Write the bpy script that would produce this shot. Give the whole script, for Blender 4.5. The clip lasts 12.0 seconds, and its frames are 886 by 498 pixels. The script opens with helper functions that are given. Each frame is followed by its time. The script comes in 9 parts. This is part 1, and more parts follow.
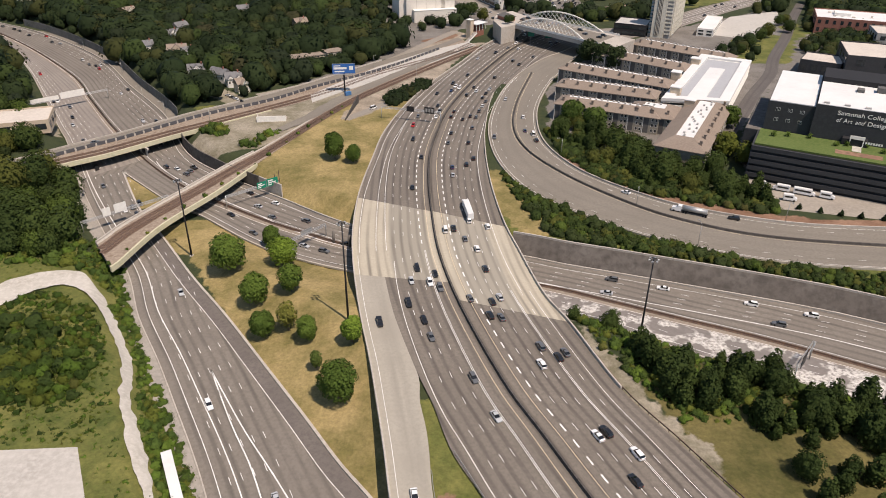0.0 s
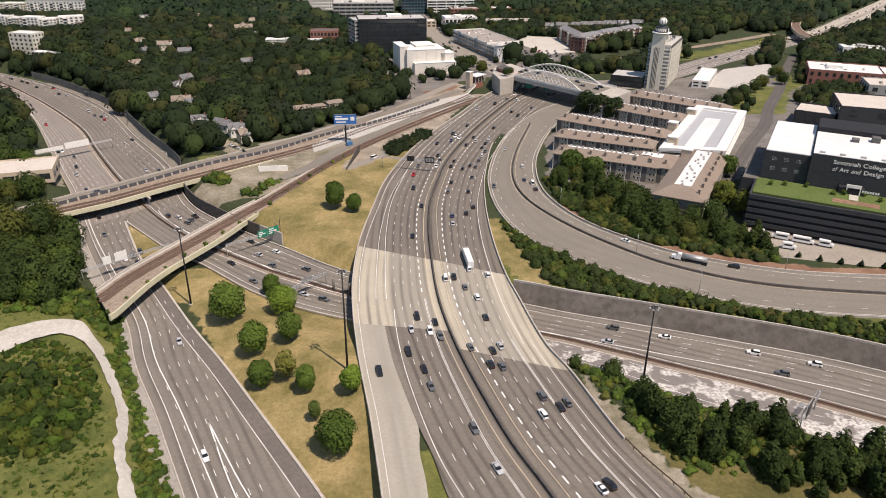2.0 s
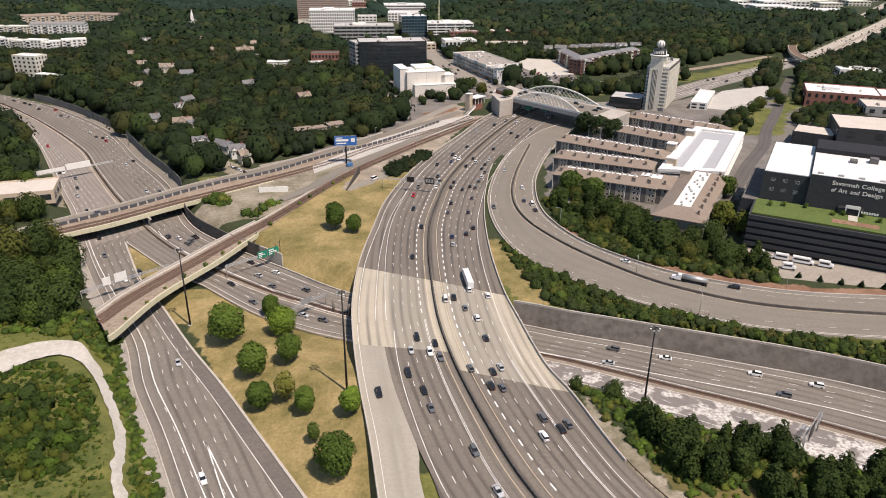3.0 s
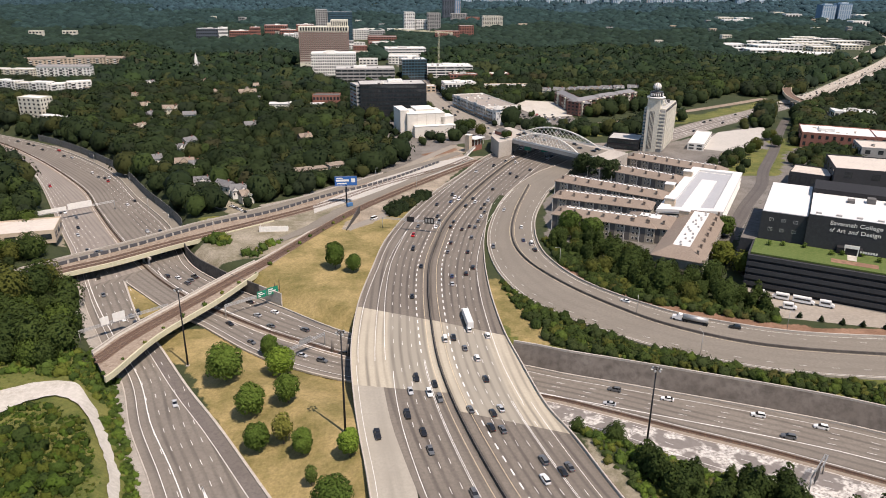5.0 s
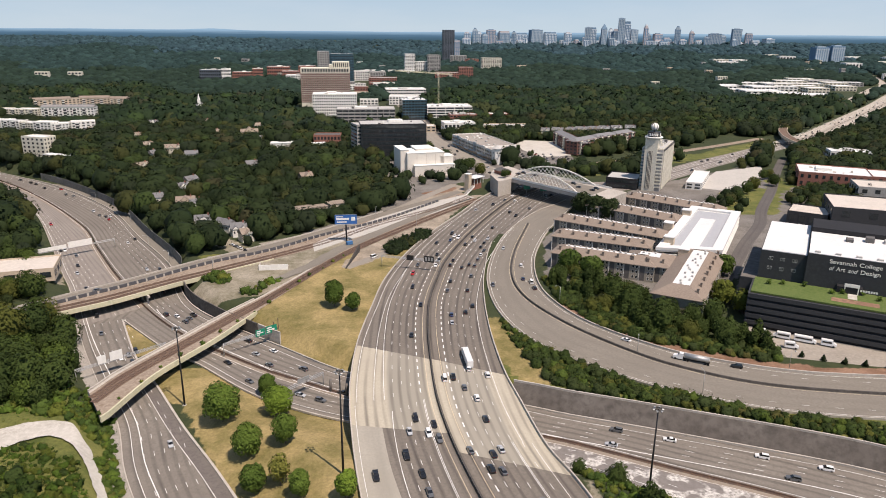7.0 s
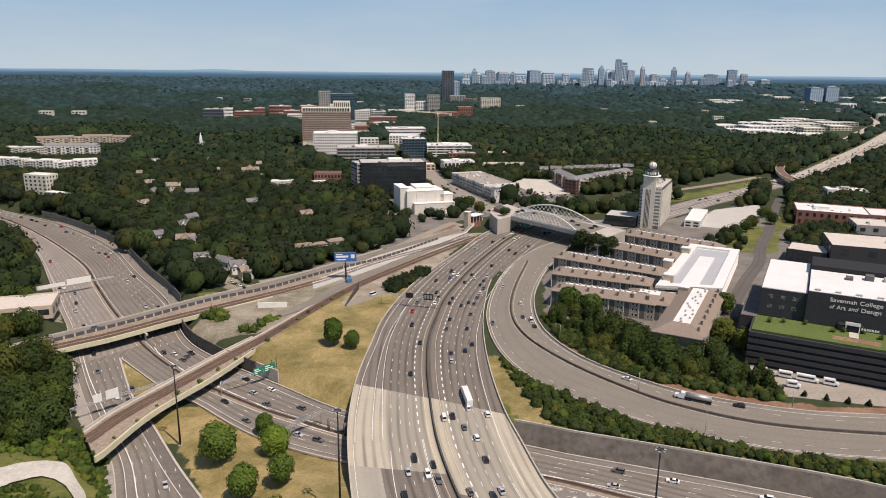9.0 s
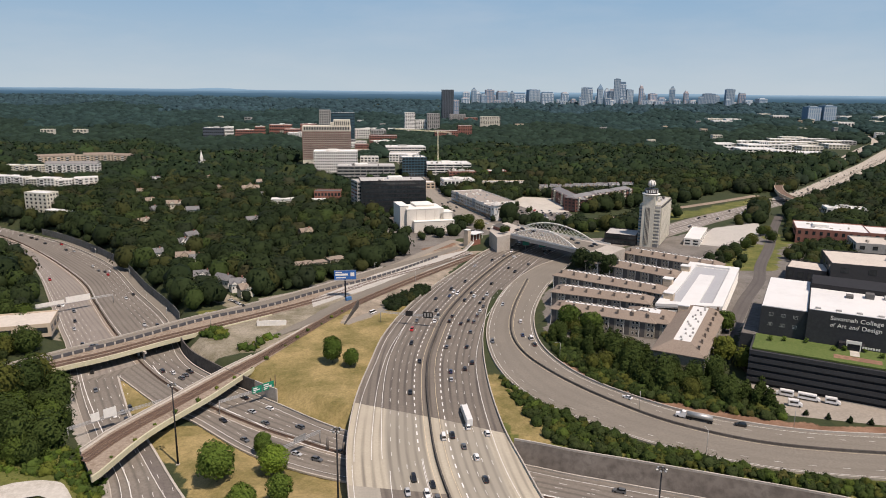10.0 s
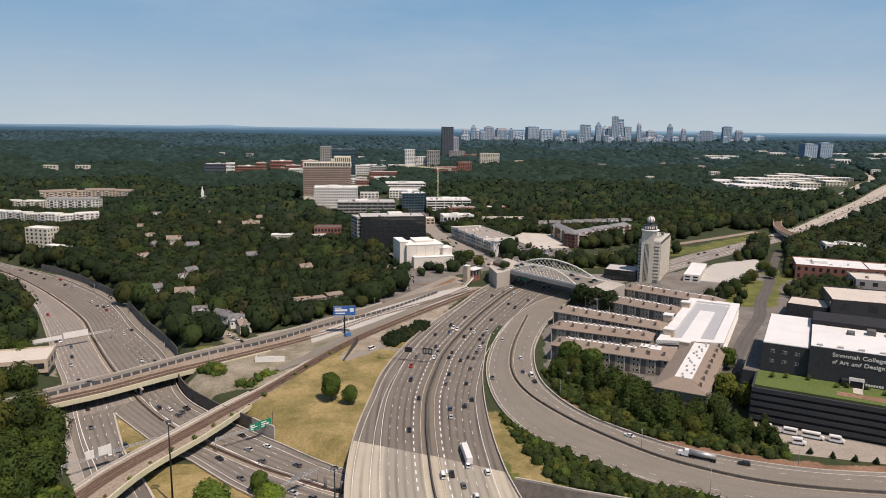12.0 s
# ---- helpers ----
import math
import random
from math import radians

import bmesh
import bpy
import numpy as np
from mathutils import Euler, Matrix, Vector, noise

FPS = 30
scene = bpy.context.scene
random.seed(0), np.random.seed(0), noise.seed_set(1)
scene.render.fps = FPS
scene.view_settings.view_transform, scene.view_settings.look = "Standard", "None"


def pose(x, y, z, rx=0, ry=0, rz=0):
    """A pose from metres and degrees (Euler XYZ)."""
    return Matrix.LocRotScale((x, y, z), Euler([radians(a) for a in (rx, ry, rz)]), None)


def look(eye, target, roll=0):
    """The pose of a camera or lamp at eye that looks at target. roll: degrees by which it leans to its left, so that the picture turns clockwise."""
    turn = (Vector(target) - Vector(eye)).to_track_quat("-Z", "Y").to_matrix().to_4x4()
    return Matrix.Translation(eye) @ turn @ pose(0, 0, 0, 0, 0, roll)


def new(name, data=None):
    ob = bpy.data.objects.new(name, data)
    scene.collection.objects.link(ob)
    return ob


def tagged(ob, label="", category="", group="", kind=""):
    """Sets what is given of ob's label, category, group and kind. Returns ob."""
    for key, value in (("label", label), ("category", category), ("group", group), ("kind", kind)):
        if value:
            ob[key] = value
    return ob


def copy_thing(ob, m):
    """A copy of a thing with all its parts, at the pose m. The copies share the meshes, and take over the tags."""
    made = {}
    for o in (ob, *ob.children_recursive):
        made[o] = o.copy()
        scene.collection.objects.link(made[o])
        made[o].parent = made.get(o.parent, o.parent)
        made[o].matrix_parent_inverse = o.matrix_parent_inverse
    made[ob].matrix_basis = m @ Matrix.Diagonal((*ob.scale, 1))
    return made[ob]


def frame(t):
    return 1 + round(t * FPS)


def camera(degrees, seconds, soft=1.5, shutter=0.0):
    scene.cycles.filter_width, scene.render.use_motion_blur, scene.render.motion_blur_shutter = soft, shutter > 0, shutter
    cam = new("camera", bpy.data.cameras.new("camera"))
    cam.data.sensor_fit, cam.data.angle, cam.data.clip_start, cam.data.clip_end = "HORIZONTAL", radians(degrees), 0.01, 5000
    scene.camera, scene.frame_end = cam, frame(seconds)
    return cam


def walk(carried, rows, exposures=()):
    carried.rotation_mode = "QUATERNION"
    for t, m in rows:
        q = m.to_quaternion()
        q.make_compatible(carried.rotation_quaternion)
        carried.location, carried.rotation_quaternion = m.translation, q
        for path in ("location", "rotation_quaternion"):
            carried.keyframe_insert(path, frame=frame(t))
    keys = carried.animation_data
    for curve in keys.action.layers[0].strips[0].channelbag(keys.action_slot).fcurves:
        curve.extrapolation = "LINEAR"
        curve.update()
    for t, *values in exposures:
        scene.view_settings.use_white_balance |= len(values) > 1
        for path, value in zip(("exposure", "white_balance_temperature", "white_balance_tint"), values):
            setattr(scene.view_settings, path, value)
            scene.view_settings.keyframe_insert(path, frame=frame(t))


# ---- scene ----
EYE = 140.0
cam = camera(64.46, 12.0, soft=0.95)
# seconds, pitch, yaw, roll: the drone hovers and tilts up
ROWS = [
    (0.0, -29.490, -0.050, 0.593), (0.5, -28.421, -0.048, 0.589), (1.0, -27.402, -0.024, 0.550),
    (1.5, -26.455, -0.013, 0.560), (2.0, -25.557, 0.001, 0.531), (2.5, -24.706, 0.010, 0.516),
    (3.0, -23.869, 0.010, 0.510), (5.0, -20.638, 0.014, 0.525), (5.5, -19.848, 0.015, 0.528),
    (6.0, -19.064, 0.020, 0.548), (6.5, -18.285, 0.016, 0.562), (7.0, -17.509, 0.015, 0.572),
    (9.0, -14.437, 0.004, 0.632), (9.5, -13.695, 0.000, 0.648), (10.0, -12.969, -0.001, 0.656),
    (10.5, -12.248, 0.006, 0.672), (11.0, -11.520, 0.006, 0.683), (11.5, -10.775, 0.014, 0.705),
    (12.0, -10.056, 0.008, 0.731),
]
walk(cam, [(t, pose(0, 0, EYE, 90 + p, 0, y) @ pose(0, 0, 0, 0, 0, r)) for t, p, y, r in ROWS],
     exposures=[(0.0, 0.02, 7080, 18), (2.5, 0.12, 7000, 18), (5.3, 0.19, 6960, 18), (6.7, 0.14, 6960, 18), (9.0, -0.02, 7040, 18), (12.0, -0.1, 7100, 18.5)])

# ---- light: high sun behind and to the right, clear sky ----
SUN_AZ, SUN_EL = 137.0, 62.0
world = bpy.data.worlds.new("sky")
scene.world = world
world.use_nodes = True
wn = world.node_tree.nodes
sky = wn.new("ShaderNodeTexSky")
sky.sky_type, sky.sun_disc = "NISHITA", False
sky.sun_elevation, sky.sun_rotation = radians(SUN_EL), radians(SUN_AZ)
sky.air_density, sky.dust_density, sky.ozone_density = 1.2, 0.25, 1.2
wn["Background"].inputs["Strength"].default_value = 0.095
# summer haze low in the sky
wl = world.node_tree.links
tc = wn.new("ShaderNodeTexCoord")
sp = wn.new("ShaderNodeSeparateXYZ")
wl.new(tc.outputs["Generated"], sp.inputs[0])
rng_ = wn.new("ShaderNodeMapRange")
rng_.interpolation_type = "SMOOTHSTEP"
rng_.inputs["From Min"].default_value, rng_.inputs["From Max"].default_value = 0.1, 0.36
rng_.inputs["To Min"].default_value, rng_.inputs["To Max"].default_value = 1.0, 0.05
wl.new(sp.outputs["Z"], rng_.inputs["Value"])
haze_ramp = wn.new("ShaderNodeValToRGB")
haze_ramp.color_ramp.elements[0].position, haze_ramp.color_ramp.elements[0].color = 0.0, (0.47, 0.62, 0.72, 1)
haze_ramp.color_ramp.elements[1].position, haze_ramp.color_ramp.elements[1].color = 0.2, (0.115, 0.36, 0.66, 1)
wl.new(sp.outputs["Z"], haze_ramp.inputs["Fac"])
up_ = wn.new("ShaderNodeVectorMath")
up_.operation = "SCALE"
up_.inputs["Scale"].default_value = 1 / 0.095
wl.new(haze_ramp.outputs["Color"], up_.inputs[0])
mx_ = wn.new("ShaderNodeMix")
mx_.data_type = "RGBA"
wl.new(rng_.outputs["Result"], mx_.inputs["Factor"])
wl.new(sky.outputs[0], mx_.inputs["A"])
wl.new(up_.outputs[0], mx_.inputs["B"])
# thin high cloud over the whole sky
cl_map = wn.new("ShaderNodeMapping")
cl_map.inputs["Scale"].default_value = (2.2, 2.2, 9.0)
wl.new(tc.outputs["Generated"], cl_map.inputs["Vector"])
cl_noise = wn.new("ShaderNodeTexNoise")
cl_noise.inputs["Scale"].default_value, cl_noise.inputs["Detail"].default_value, cl_noise.inputs["Roughness"].default_value = 1.6, 7, 0.6
wl.new(cl_map.outputs[0], cl_noise.inputs["Vector"])
cl_rng = wn.new("ShaderNodeMapRange")
cl_rng.inputs["From Min"].default_value, cl_rng.inputs["From Max"].default_value, cl_rng.inputs["To Max"].default_value = 0.46, 0.78, 0.2
wl.new(cl_noise.outputs["Fac"], cl_rng.inputs["Value"])
cl_mix = wn.new("ShaderNodeMix")
cl_mix.data_type = "RGBA"
wl.new(cl_rng.outputs["Result"], cl_mix.inputs["Factor"])
wl.new(mx_.outputs["Result"], cl_mix.inputs["A"])
cl_mix.inputs["B"].default_value = (7.2, 7.9, 8.4, 1)
wl.new(cl_mix.outputs["Result"], wn["Background"].inputs[0])
sun_data = bpy.data.lights.new("sun", "SUN")
sun_data.energy, sun_data.angle, sun_data.color = 4.9, radians(0.53), (1.0, 0.93, 0.84)
sun = new("sun", sun_data)
_a, _e = radians(SUN_AZ), radians(SUN_EL)
sun.matrix_world = look((900 * math.sin(_a) * math.cos(_e), 900 * math.cos(_a) * math.cos(_e), 900 * math.sin(_e)), (0, 0, 0))


# ---- materials ----
def material(name, base, rough=0.8, metal=0.0, var=(), coarse=0.02, fine=0.5, bump=0.0, bump_scale=1.0, rand=0.0, island=0.0, spec=0.3, coords="Object"):
    """A surface with two scales of colour variation. var: (darker or other colour, lighter or other colour)."""
    m = bpy.data.materials.new(name)
    m.use_nodes = True
    nt = m.node_tree
    n, l = nt.nodes, nt.links
    b = n["Principled BSDF"]
    b.inputs["Roughness"].default_value, b.inputs["Metallic"].default_value = rough, metal
    b.inputs["Specular IOR Level"].default_value = spec
    geo = n.new("ShaderNodeNewGeometry")
    pos = geo.outputs["Position"]
    if coords == "Object":
        tc = n.new("ShaderNodeTexCoord")
        pos = tc.outputs["Object"]
    col = None
    rgb = n.new("ShaderNodeRGB")
    rgb.outputs[0].default_value = (*base, 1)
    col = rgb.outputs[0]
    for k, (c, scale) in enumerate(zip(var, (coarse, fine))):
        t = n.new("ShaderNodeTexNoise")
        t.inputs["Scale"].default_value, t.inputs["Detail"].default_value, t.inputs["Roughness"].default_value = scale, 6, 0.65
        l.new(pos, t.inputs["Vector"])
        r = n.new("ShaderNodeMapRange")
        r.inputs["From Min"].default_value, r.inputs["From Max"].default_value = 0.42, 0.66
        l.new(t.outputs["Fac"], r.inputs["Value"])
        mx = n.new("ShaderNodeMix")
        mx.data_type = "RGBA"
        l.new(r.outputs["Result"], mx.inputs["Factor"])
        l.new(col, mx.inputs["A"])
        mx.inputs["B"].default_value = (*c, 1)
        col = mx.outputs["Result"]
    if rand or island:
        hs = n.new("ShaderNodeHueSaturation")
        src = geo.outputs["Random Per Island"]
        if rand:
            oi = n.new("ShaderNodeObjectInfo")
            src = oi.outputs["Random"]
        a = rand or island
        r = n.new("ShaderNodeMapRange")
        r.inputs["To Min"].default_value, r.inputs["To Max"].default_value = 1 - a, 1 + a
        l.new(src, r.inputs["Value"])
        l.new(r.outputs["Result"], hs.inputs["Value"])
        r2 = n.new("ShaderNodeMath")
        r2.operation = "MULTIPLY"
        r2.inputs[1].default_value = 7.31
        l.new(src, r2.inputs[0])
        r3 = n.new("ShaderNodeMath")
        r3.operation = "FRACT"
        l.new(r2.outputs[0], r3.inputs[0])
        r4 = n.new("ShaderNodeMapRange")
        r4.inputs["To Min"].default_value, r4.inputs["To Max"].default_value = 0.5 - a * 0.07, 0.5 + a * 0.05
        l.new(r3.outputs[0], r4.inputs["Value"])
        l.new(r4.outputs["Result"], hs.inputs["Hue"])
        l.new(col, hs.inputs["Color"])
        col = hs.outputs["Color"]
    l.new(col, b.inputs["Base Color"])
    if bump:
        t = n.new("ShaderNodeTexNoise")
        t.inputs["Scale"].default_value, t.inputs["Detail"].default_value = bump_scale, 5
        l.new(pos, t.inputs["Vector"])
        bp = n.new("ShaderNodeBump")
        bp.inputs["Strength"].default_value, bp.inputs["Distance"].default_value = bump, 0.5 / bump_scale
        l.new(t.outputs["Fac"], bp.inputs["Height"])
        l.new(bp.outputs["Normal"], b.inputs["Normal"])
    return m


def road_material(name, base, streak, patch, lane=3.66, shift=0.0, depth=0.6, tracks=None):
    """Paving with worn, oil-dark bands along each lane (u across in metres, v along)."""
    m = material(name, base, 0.85, var=(patch, tuple(c * 0.86 for c in base)), coarse=0.035, fine=0.9)
    nt = m.node_tree
    n, l = nt.nodes, nt.links
    b = n["Principled BSDF"]
    old = b.inputs["Base Color"].links[0].from_socket
    uv = n.new("ShaderNodeUVMap")
    sep = n.new("ShaderNodeSeparateXYZ")
    l.new(uv.outputs[0], sep.inputs[0])
    a = n.new("ShaderNodeMath")
    a.operation = "MULTIPLY_ADD"
    a.inputs[1].default_value, a.inputs[2].default_value = 2 * math.pi / lane, shift
    l.new(sep.outputs[0], a.inputs[0])
    c = n.new("ShaderNodeMath")
    c.operation = "COSINE"
    l.new(a.outputs[0], c.inputs[0])
    r = n.new("ShaderNodeMapRange")
    r.inputs["From Min"].default_value, r.inputs["From Max"].default_value = -0.2, 1.0
    l.new(c.outputs[0], r.inputs["Value"])
    sc = n.new("ShaderNodeVectorMath")
    sc.operation = "MULTIPLY"
    sc.inputs[1].default_value = (0.35, 0.02, 1)
    l.new(uv.outputs[0], sc.inputs[0])
    t = n.new("ShaderNodeTexNoise")
    t.inputs["Scale"].default_value, t.inputs["Detail"].default_value = 1.0, 4
    l.new(sc.outputs[0], t.inputs["Vector"])
    r2 = n.new("ShaderNodeMapRange")
    r2.inputs["From Min"].default_value, r2.inputs["From Max"].default_value = 0.3, 0.7
    l.new(t.outputs["Fac"], r2.inputs["Value"])
    mul = n.new("ShaderNodeMath")
    mul.operation = "MULTIPLY"
    l.new(r.outputs["Result"], mul.inputs[0])
    l.new(r2.outputs["Result"], mul.inputs[1])
    mul2 = n.new("ShaderNodeMath")
    mul2.operation = "MULTIPLY"
    mul2.inputs[1].default_value = depth
    l.new(mul.outputs[0], mul2.inputs[0])
    mx = n.new("ShaderNodeMix")
    mx.data_type = "RGBA"
    l.new(mul2.outputs[0], mx.inputs["Factor"])
    l.new(old, mx.inputs["A"])
    mx.inputs["B"].default_value = (*streak, 1)
    col = mx.outputs["Result"]
    if tracks:      # the driven width, soiled grey: from u, to u, colour
        u0, u1, grey = tracks
        c0 = n.new("ShaderNodeMath")
        c0.operation = "SUBTRACT"
        c0.inputs[1].default_value = (u0 + u1) / 2
        l.new(sep.outputs[0], c0.inputs[0])
        c1 = n.new("ShaderNodeMath")
        c1.operation = "ABSOLUTE"
        l.new(c0.outputs[0], c1.inputs[0])
        c2 = n.new("ShaderNodeMath")
        c2.operation = "MULTIPLY_ADD"
        c2.inputs[1].default_value, c2.inputs[2].default_value = 2.4, -1.2
        l.new(t.outputs["Fac"], c2.inputs[0])
        c3 = n.new("ShaderNodeMath")
        c3.operation = "ADD"
        l.new(c1.outputs[0], c3.inputs[0])
        l.new(c2.outputs[0], c3.inputs[1])
        rr = n.new("ShaderNodeMapRange")
        h = (u1 - u0) / 2
        rr.inputs["From Min"].default_value, rr.inputs["From Max"].default_value = h - 0.5, h + 0.7
        rr.inputs["To Min"].default_value, rr.inputs["To Max"].default_value = 0.82, 0.0
        l.new(c3.outputs[0], rr.inputs["Value"])
        gx_ = n.new("ShaderNodeMix")
        gx_.data_type = "RGBA"
        l.new(rr.outputs["Result"], gx_.inputs["Factor"])
        l.new(old, gx_.inputs["A"])
        gx_.inputs["B"].default_value = (*grey, 1)
        l.new(gx_.outputs["Result"], mx.inputs["A"])
    l.new(col, b.inputs["Base Color"])
    return m


ASPHALT = road_material("asphalt", (0.168, 0.146, 0.122), (0.055, 0.047, 0.042), (0.200, 0.175, 0.146), lane=3.7, shift=-0.17, depth=0.85)
ASPHALT_R = road_material("asphalt_right", (0.168, 0.146, 0.122), (0.055, 0.047, 0.042), (0.200, 0.175, 0.146), lane=3.7, shift=-1.1, depth=0.85)
ASPHALT_LOW = road_material("asphalt_lower", (0.185, 0.163, 0.138), (0.078, 0.069, 0.059), (0.218, 0.194, 0.163), shift=1.0, depth=0.8)
ASPHALT_PALE = road_material("pale_asphalt_lower", (0.244, 0.215, 0.188), (0.106, 0.094, 0.083), (0.284, 0.253, 0.220), shift=1.0)
CONCRETE_ROAD = road_material("concrete_paving", (0.45, 0.405, 0.318), (0.13, 0.115, 0.095), (0.38, 0.34, 0.271), lane=3.7, shift=-0.17, depth=0.8, tracks=(3.4, 20.4, (0.265, 0.243, 0.201)))
CONCRETE_ROAD_R = road_material("concrete_paving_right", (0.45, 0.405, 0.318), (0.13, 0.115, 0.095), (0.38, 0.34, 0.271), lane=3.7, shift=-1.1, depth=0.7, tracks=(6.0, 25.2, (0.28, 0.257, 0.213)))
TOWN_PAVING = road_material("town_paving", (0.262, 0.234, 0.196), (0.175, 0.157, 0.132), (0.300, 0.268, 0.224), lane=7.4, depth=0.35)
RAMP_PAVING = road_material("ramp_paving", (0.200, 0.178, 0.147), (0.132, 0.118, 0.099), (0.230, 0.206, 0.170), lane=7.4, depth=0.35)
CONCRETE = material("concrete", (0.42, 0.38, 0.33), 0.85, var=((0.32, 0.29, 0.25), (0.47, 0.43, 0.38)), coarse=0.06, fine=0.8, coords="World")
# darker mottled concrete for bridge undersides, columns and the side deck
CONCRETE_DARK = material("mottled_concrete", (0.15, 0.135, 0.12), 0.9, var=((0.21, 0.19, 0.17), (0.10, 0.09, 0.08)), coarse=0.05, fine=0.35, coords="World")
WALL_STONE = material("weathered_wall", (0.115, 0.101, 0.088), 0.9, var=((0.15, 0.135, 0.12), (0.075, 0.066, 0.058)), coarse=0.05, fine=0.3, coords="World")
PAINT = material("road_paint", (0.78, 0.77, 0.74), 0.7, var=((0.55, 0.53, 0.5), (0.7, 0.69, 0.66)), coarse=0.15, fine=1.2, coords="World")
PAINT_YELLOW = material("yellow_paint", (0.62, 0.5, 0.32), 0.7, var=((0.5, 0.42, 0.3), (0.66, 0.56, 0.4)), coarse=0.15, fine=1.0, coords="World")
STEEL = material("weathered_steel", (0.16, 0.11, 0.085), 0.6, 0.3, var=((0.24, 0.15, 0.1), (0.11, 0.08, 0.07)), coarse=0.3, fine=2.0)
GALV = material("galvanised_steel", (0.42, 0.42, 0.41), 0.45, 0.6, var=((0.34, 0.34, 0.33), (0.5, 0.5, 0.48)), coarse=0.3, fine=2.0)
DARK_METAL = material("dark_metal", (0.03, 0.03, 0.032), 0.5, 0.4, var=((0.05, 0.05, 0.05), (0.02, 0.02, 0.02)), coarse=0.3, fine=2.0)
DIRT = material("red_clay", (0.24, 0.135, 0.09), 0.95, var=((0.32, 0.2, 0.13), (0.17, 0.1, 0.07)), coarse=0.06, fine=0.5, coords="World")
GRAVEL = material("gravel", (0.47, 0.44, 0.385), 0.95, var=((0.38, 0.35, 0.30), (0.53, 0.50, 0.445)), coarse=0.07, fine=0.7, bump=0.2, bump_scale=3, coords="World")
BALLAST = material("ballast", (0.26, 0.205, 0.155), 0.95, var=((0.165, 0.115, 0.08), (0.34, 0.28, 0.22)), coarse=0.09, fine=0.7, coords="World")
PAD_CONCRETE = material("yard_concrete", (0.43, 0.405, 0.365), 0.9, var=((0.36, 0.34, 0.305), (0.48, 0.455, 0.415)), coarse=0.05, fine=0.6, coords="World")
LOT_TAN = material("worn_lot", (0.30, 0.265, 0.22), 0.9, var=((0.245, 0.215, 0.18), (0.34, 0.305, 0.258)), coarse=0.06, fine=0.7, coords="World")
WHITE_ROOF = material("white_membrane", (0.68, 0.68, 0.66), 0.6, var=((0.60, 0.60, 0.58), (0.66, 0.655, 0.64)), coarse=0.06, fine=0.5, coords="World")


# ---- mesh tools ----
def thing(name, label, category, group="", at=None, kind=""):
    ob = new(name)
    ob.empty_display_size = 0.5
    if at is not None:
        ob.matrix_basis = at
    return tagged(ob, label, category, group, kind)


def mesh_data(name, verts, faces, mat, uvs=None, smooth=False):
    me = bpy.data.meshes.new(name)
    me.from_pydata([tuple(map(float, v)) for v in verts], [], faces)
    for one in (mat if isinstance(mat, (list, tuple)) else (mat,)):
        me.materials.append(one)
    if uvs is not None:
        layer = me.uv_layers.new(name="UVMap")
        idx = np.empty(len(me.loops), dtype=np.int64)
        me.loops.foreach_get("vertex_index", idx)
        layer.data.foreach_set("uv", np.asarray(uvs, dtype=np.float32)[idx].ravel())
    if smooth:
        me.polygons.foreach_set("use_smooth", np.ones(len(me.polygons), dtype=bool))
    me.update()
    return me


def piece(name, verts, faces, mat, parent=None, label="", uvs=None, smooth=False):
    ob = new(name, mesh_data(name, verts, faces, mat, uvs, smooth))
    ob.parent = parent
    if label:
        ob["label"] = label
    return ob


def part(name, bm, mat, parent=None, label="", smooth=False):
    """Links a bmesh as one mesh object."""
    me = bpy.data.meshes.new(name)
    bm.to_mesh(me)
    bm.free()
    me.materials.append(mat)
    if smooth:
        me.polygons.foreach_set("use_smooth", np.ones(len(me.polygons), dtype=bool))
    ob = new(name, me)
    ob.parent = parent
    if label:
        ob["label"] = label
    return ob


def box(bm, x0, x1, y0, y1, z0, z1, m=None, bevel=0.0):
    g = bmesh.ops.create_cube(bm, size=1.0)
    vs = g["verts"]
    for v in vs:
        v.co = Vector((x0 if v.co.x < 0 else x1, y0 if v.co.y < 0 else y1, z0 if v.co.z < 0 else z1))
    if bevel:
        es = list({e for v in vs for e in v.link_edges})
        r = bmesh.ops.bevel(bm, geom=es, offset=bevel, segments=1, affect="EDGES")
        vs = list({v for f in r["faces"] for v in f.verts} | {v for v in vs if v.is_valid})
    if m is not None:
        for v in vs:
            v.co = m @ v.co
    return vs


def tube(bm, a, b, r0, r1=None, n=8):
    a, b = Vector(a), Vector(b)
    r1 = r0 if r1 is None else r1
    q = (b - a).to_track_quat("Z", "Y").to_matrix()
    rings = []
    for p, r in ((a, r0), (b, r1)):
        rings.append([bm.verts.new(p + q @ Vector((r * math.cos(k * 2 * math.pi / n), r * math.sin(k * 2 * math.pi / n), 0))) for k in range(n)])
    for k in range(n):
        bm.faces.new((rings[0][k], rings[0][(k + 1) % n], rings[1][(k + 1) % n], rings[1][k]))
    bm.faces.new(rings[1])
    bm.faces.new(rings[0][::-1])


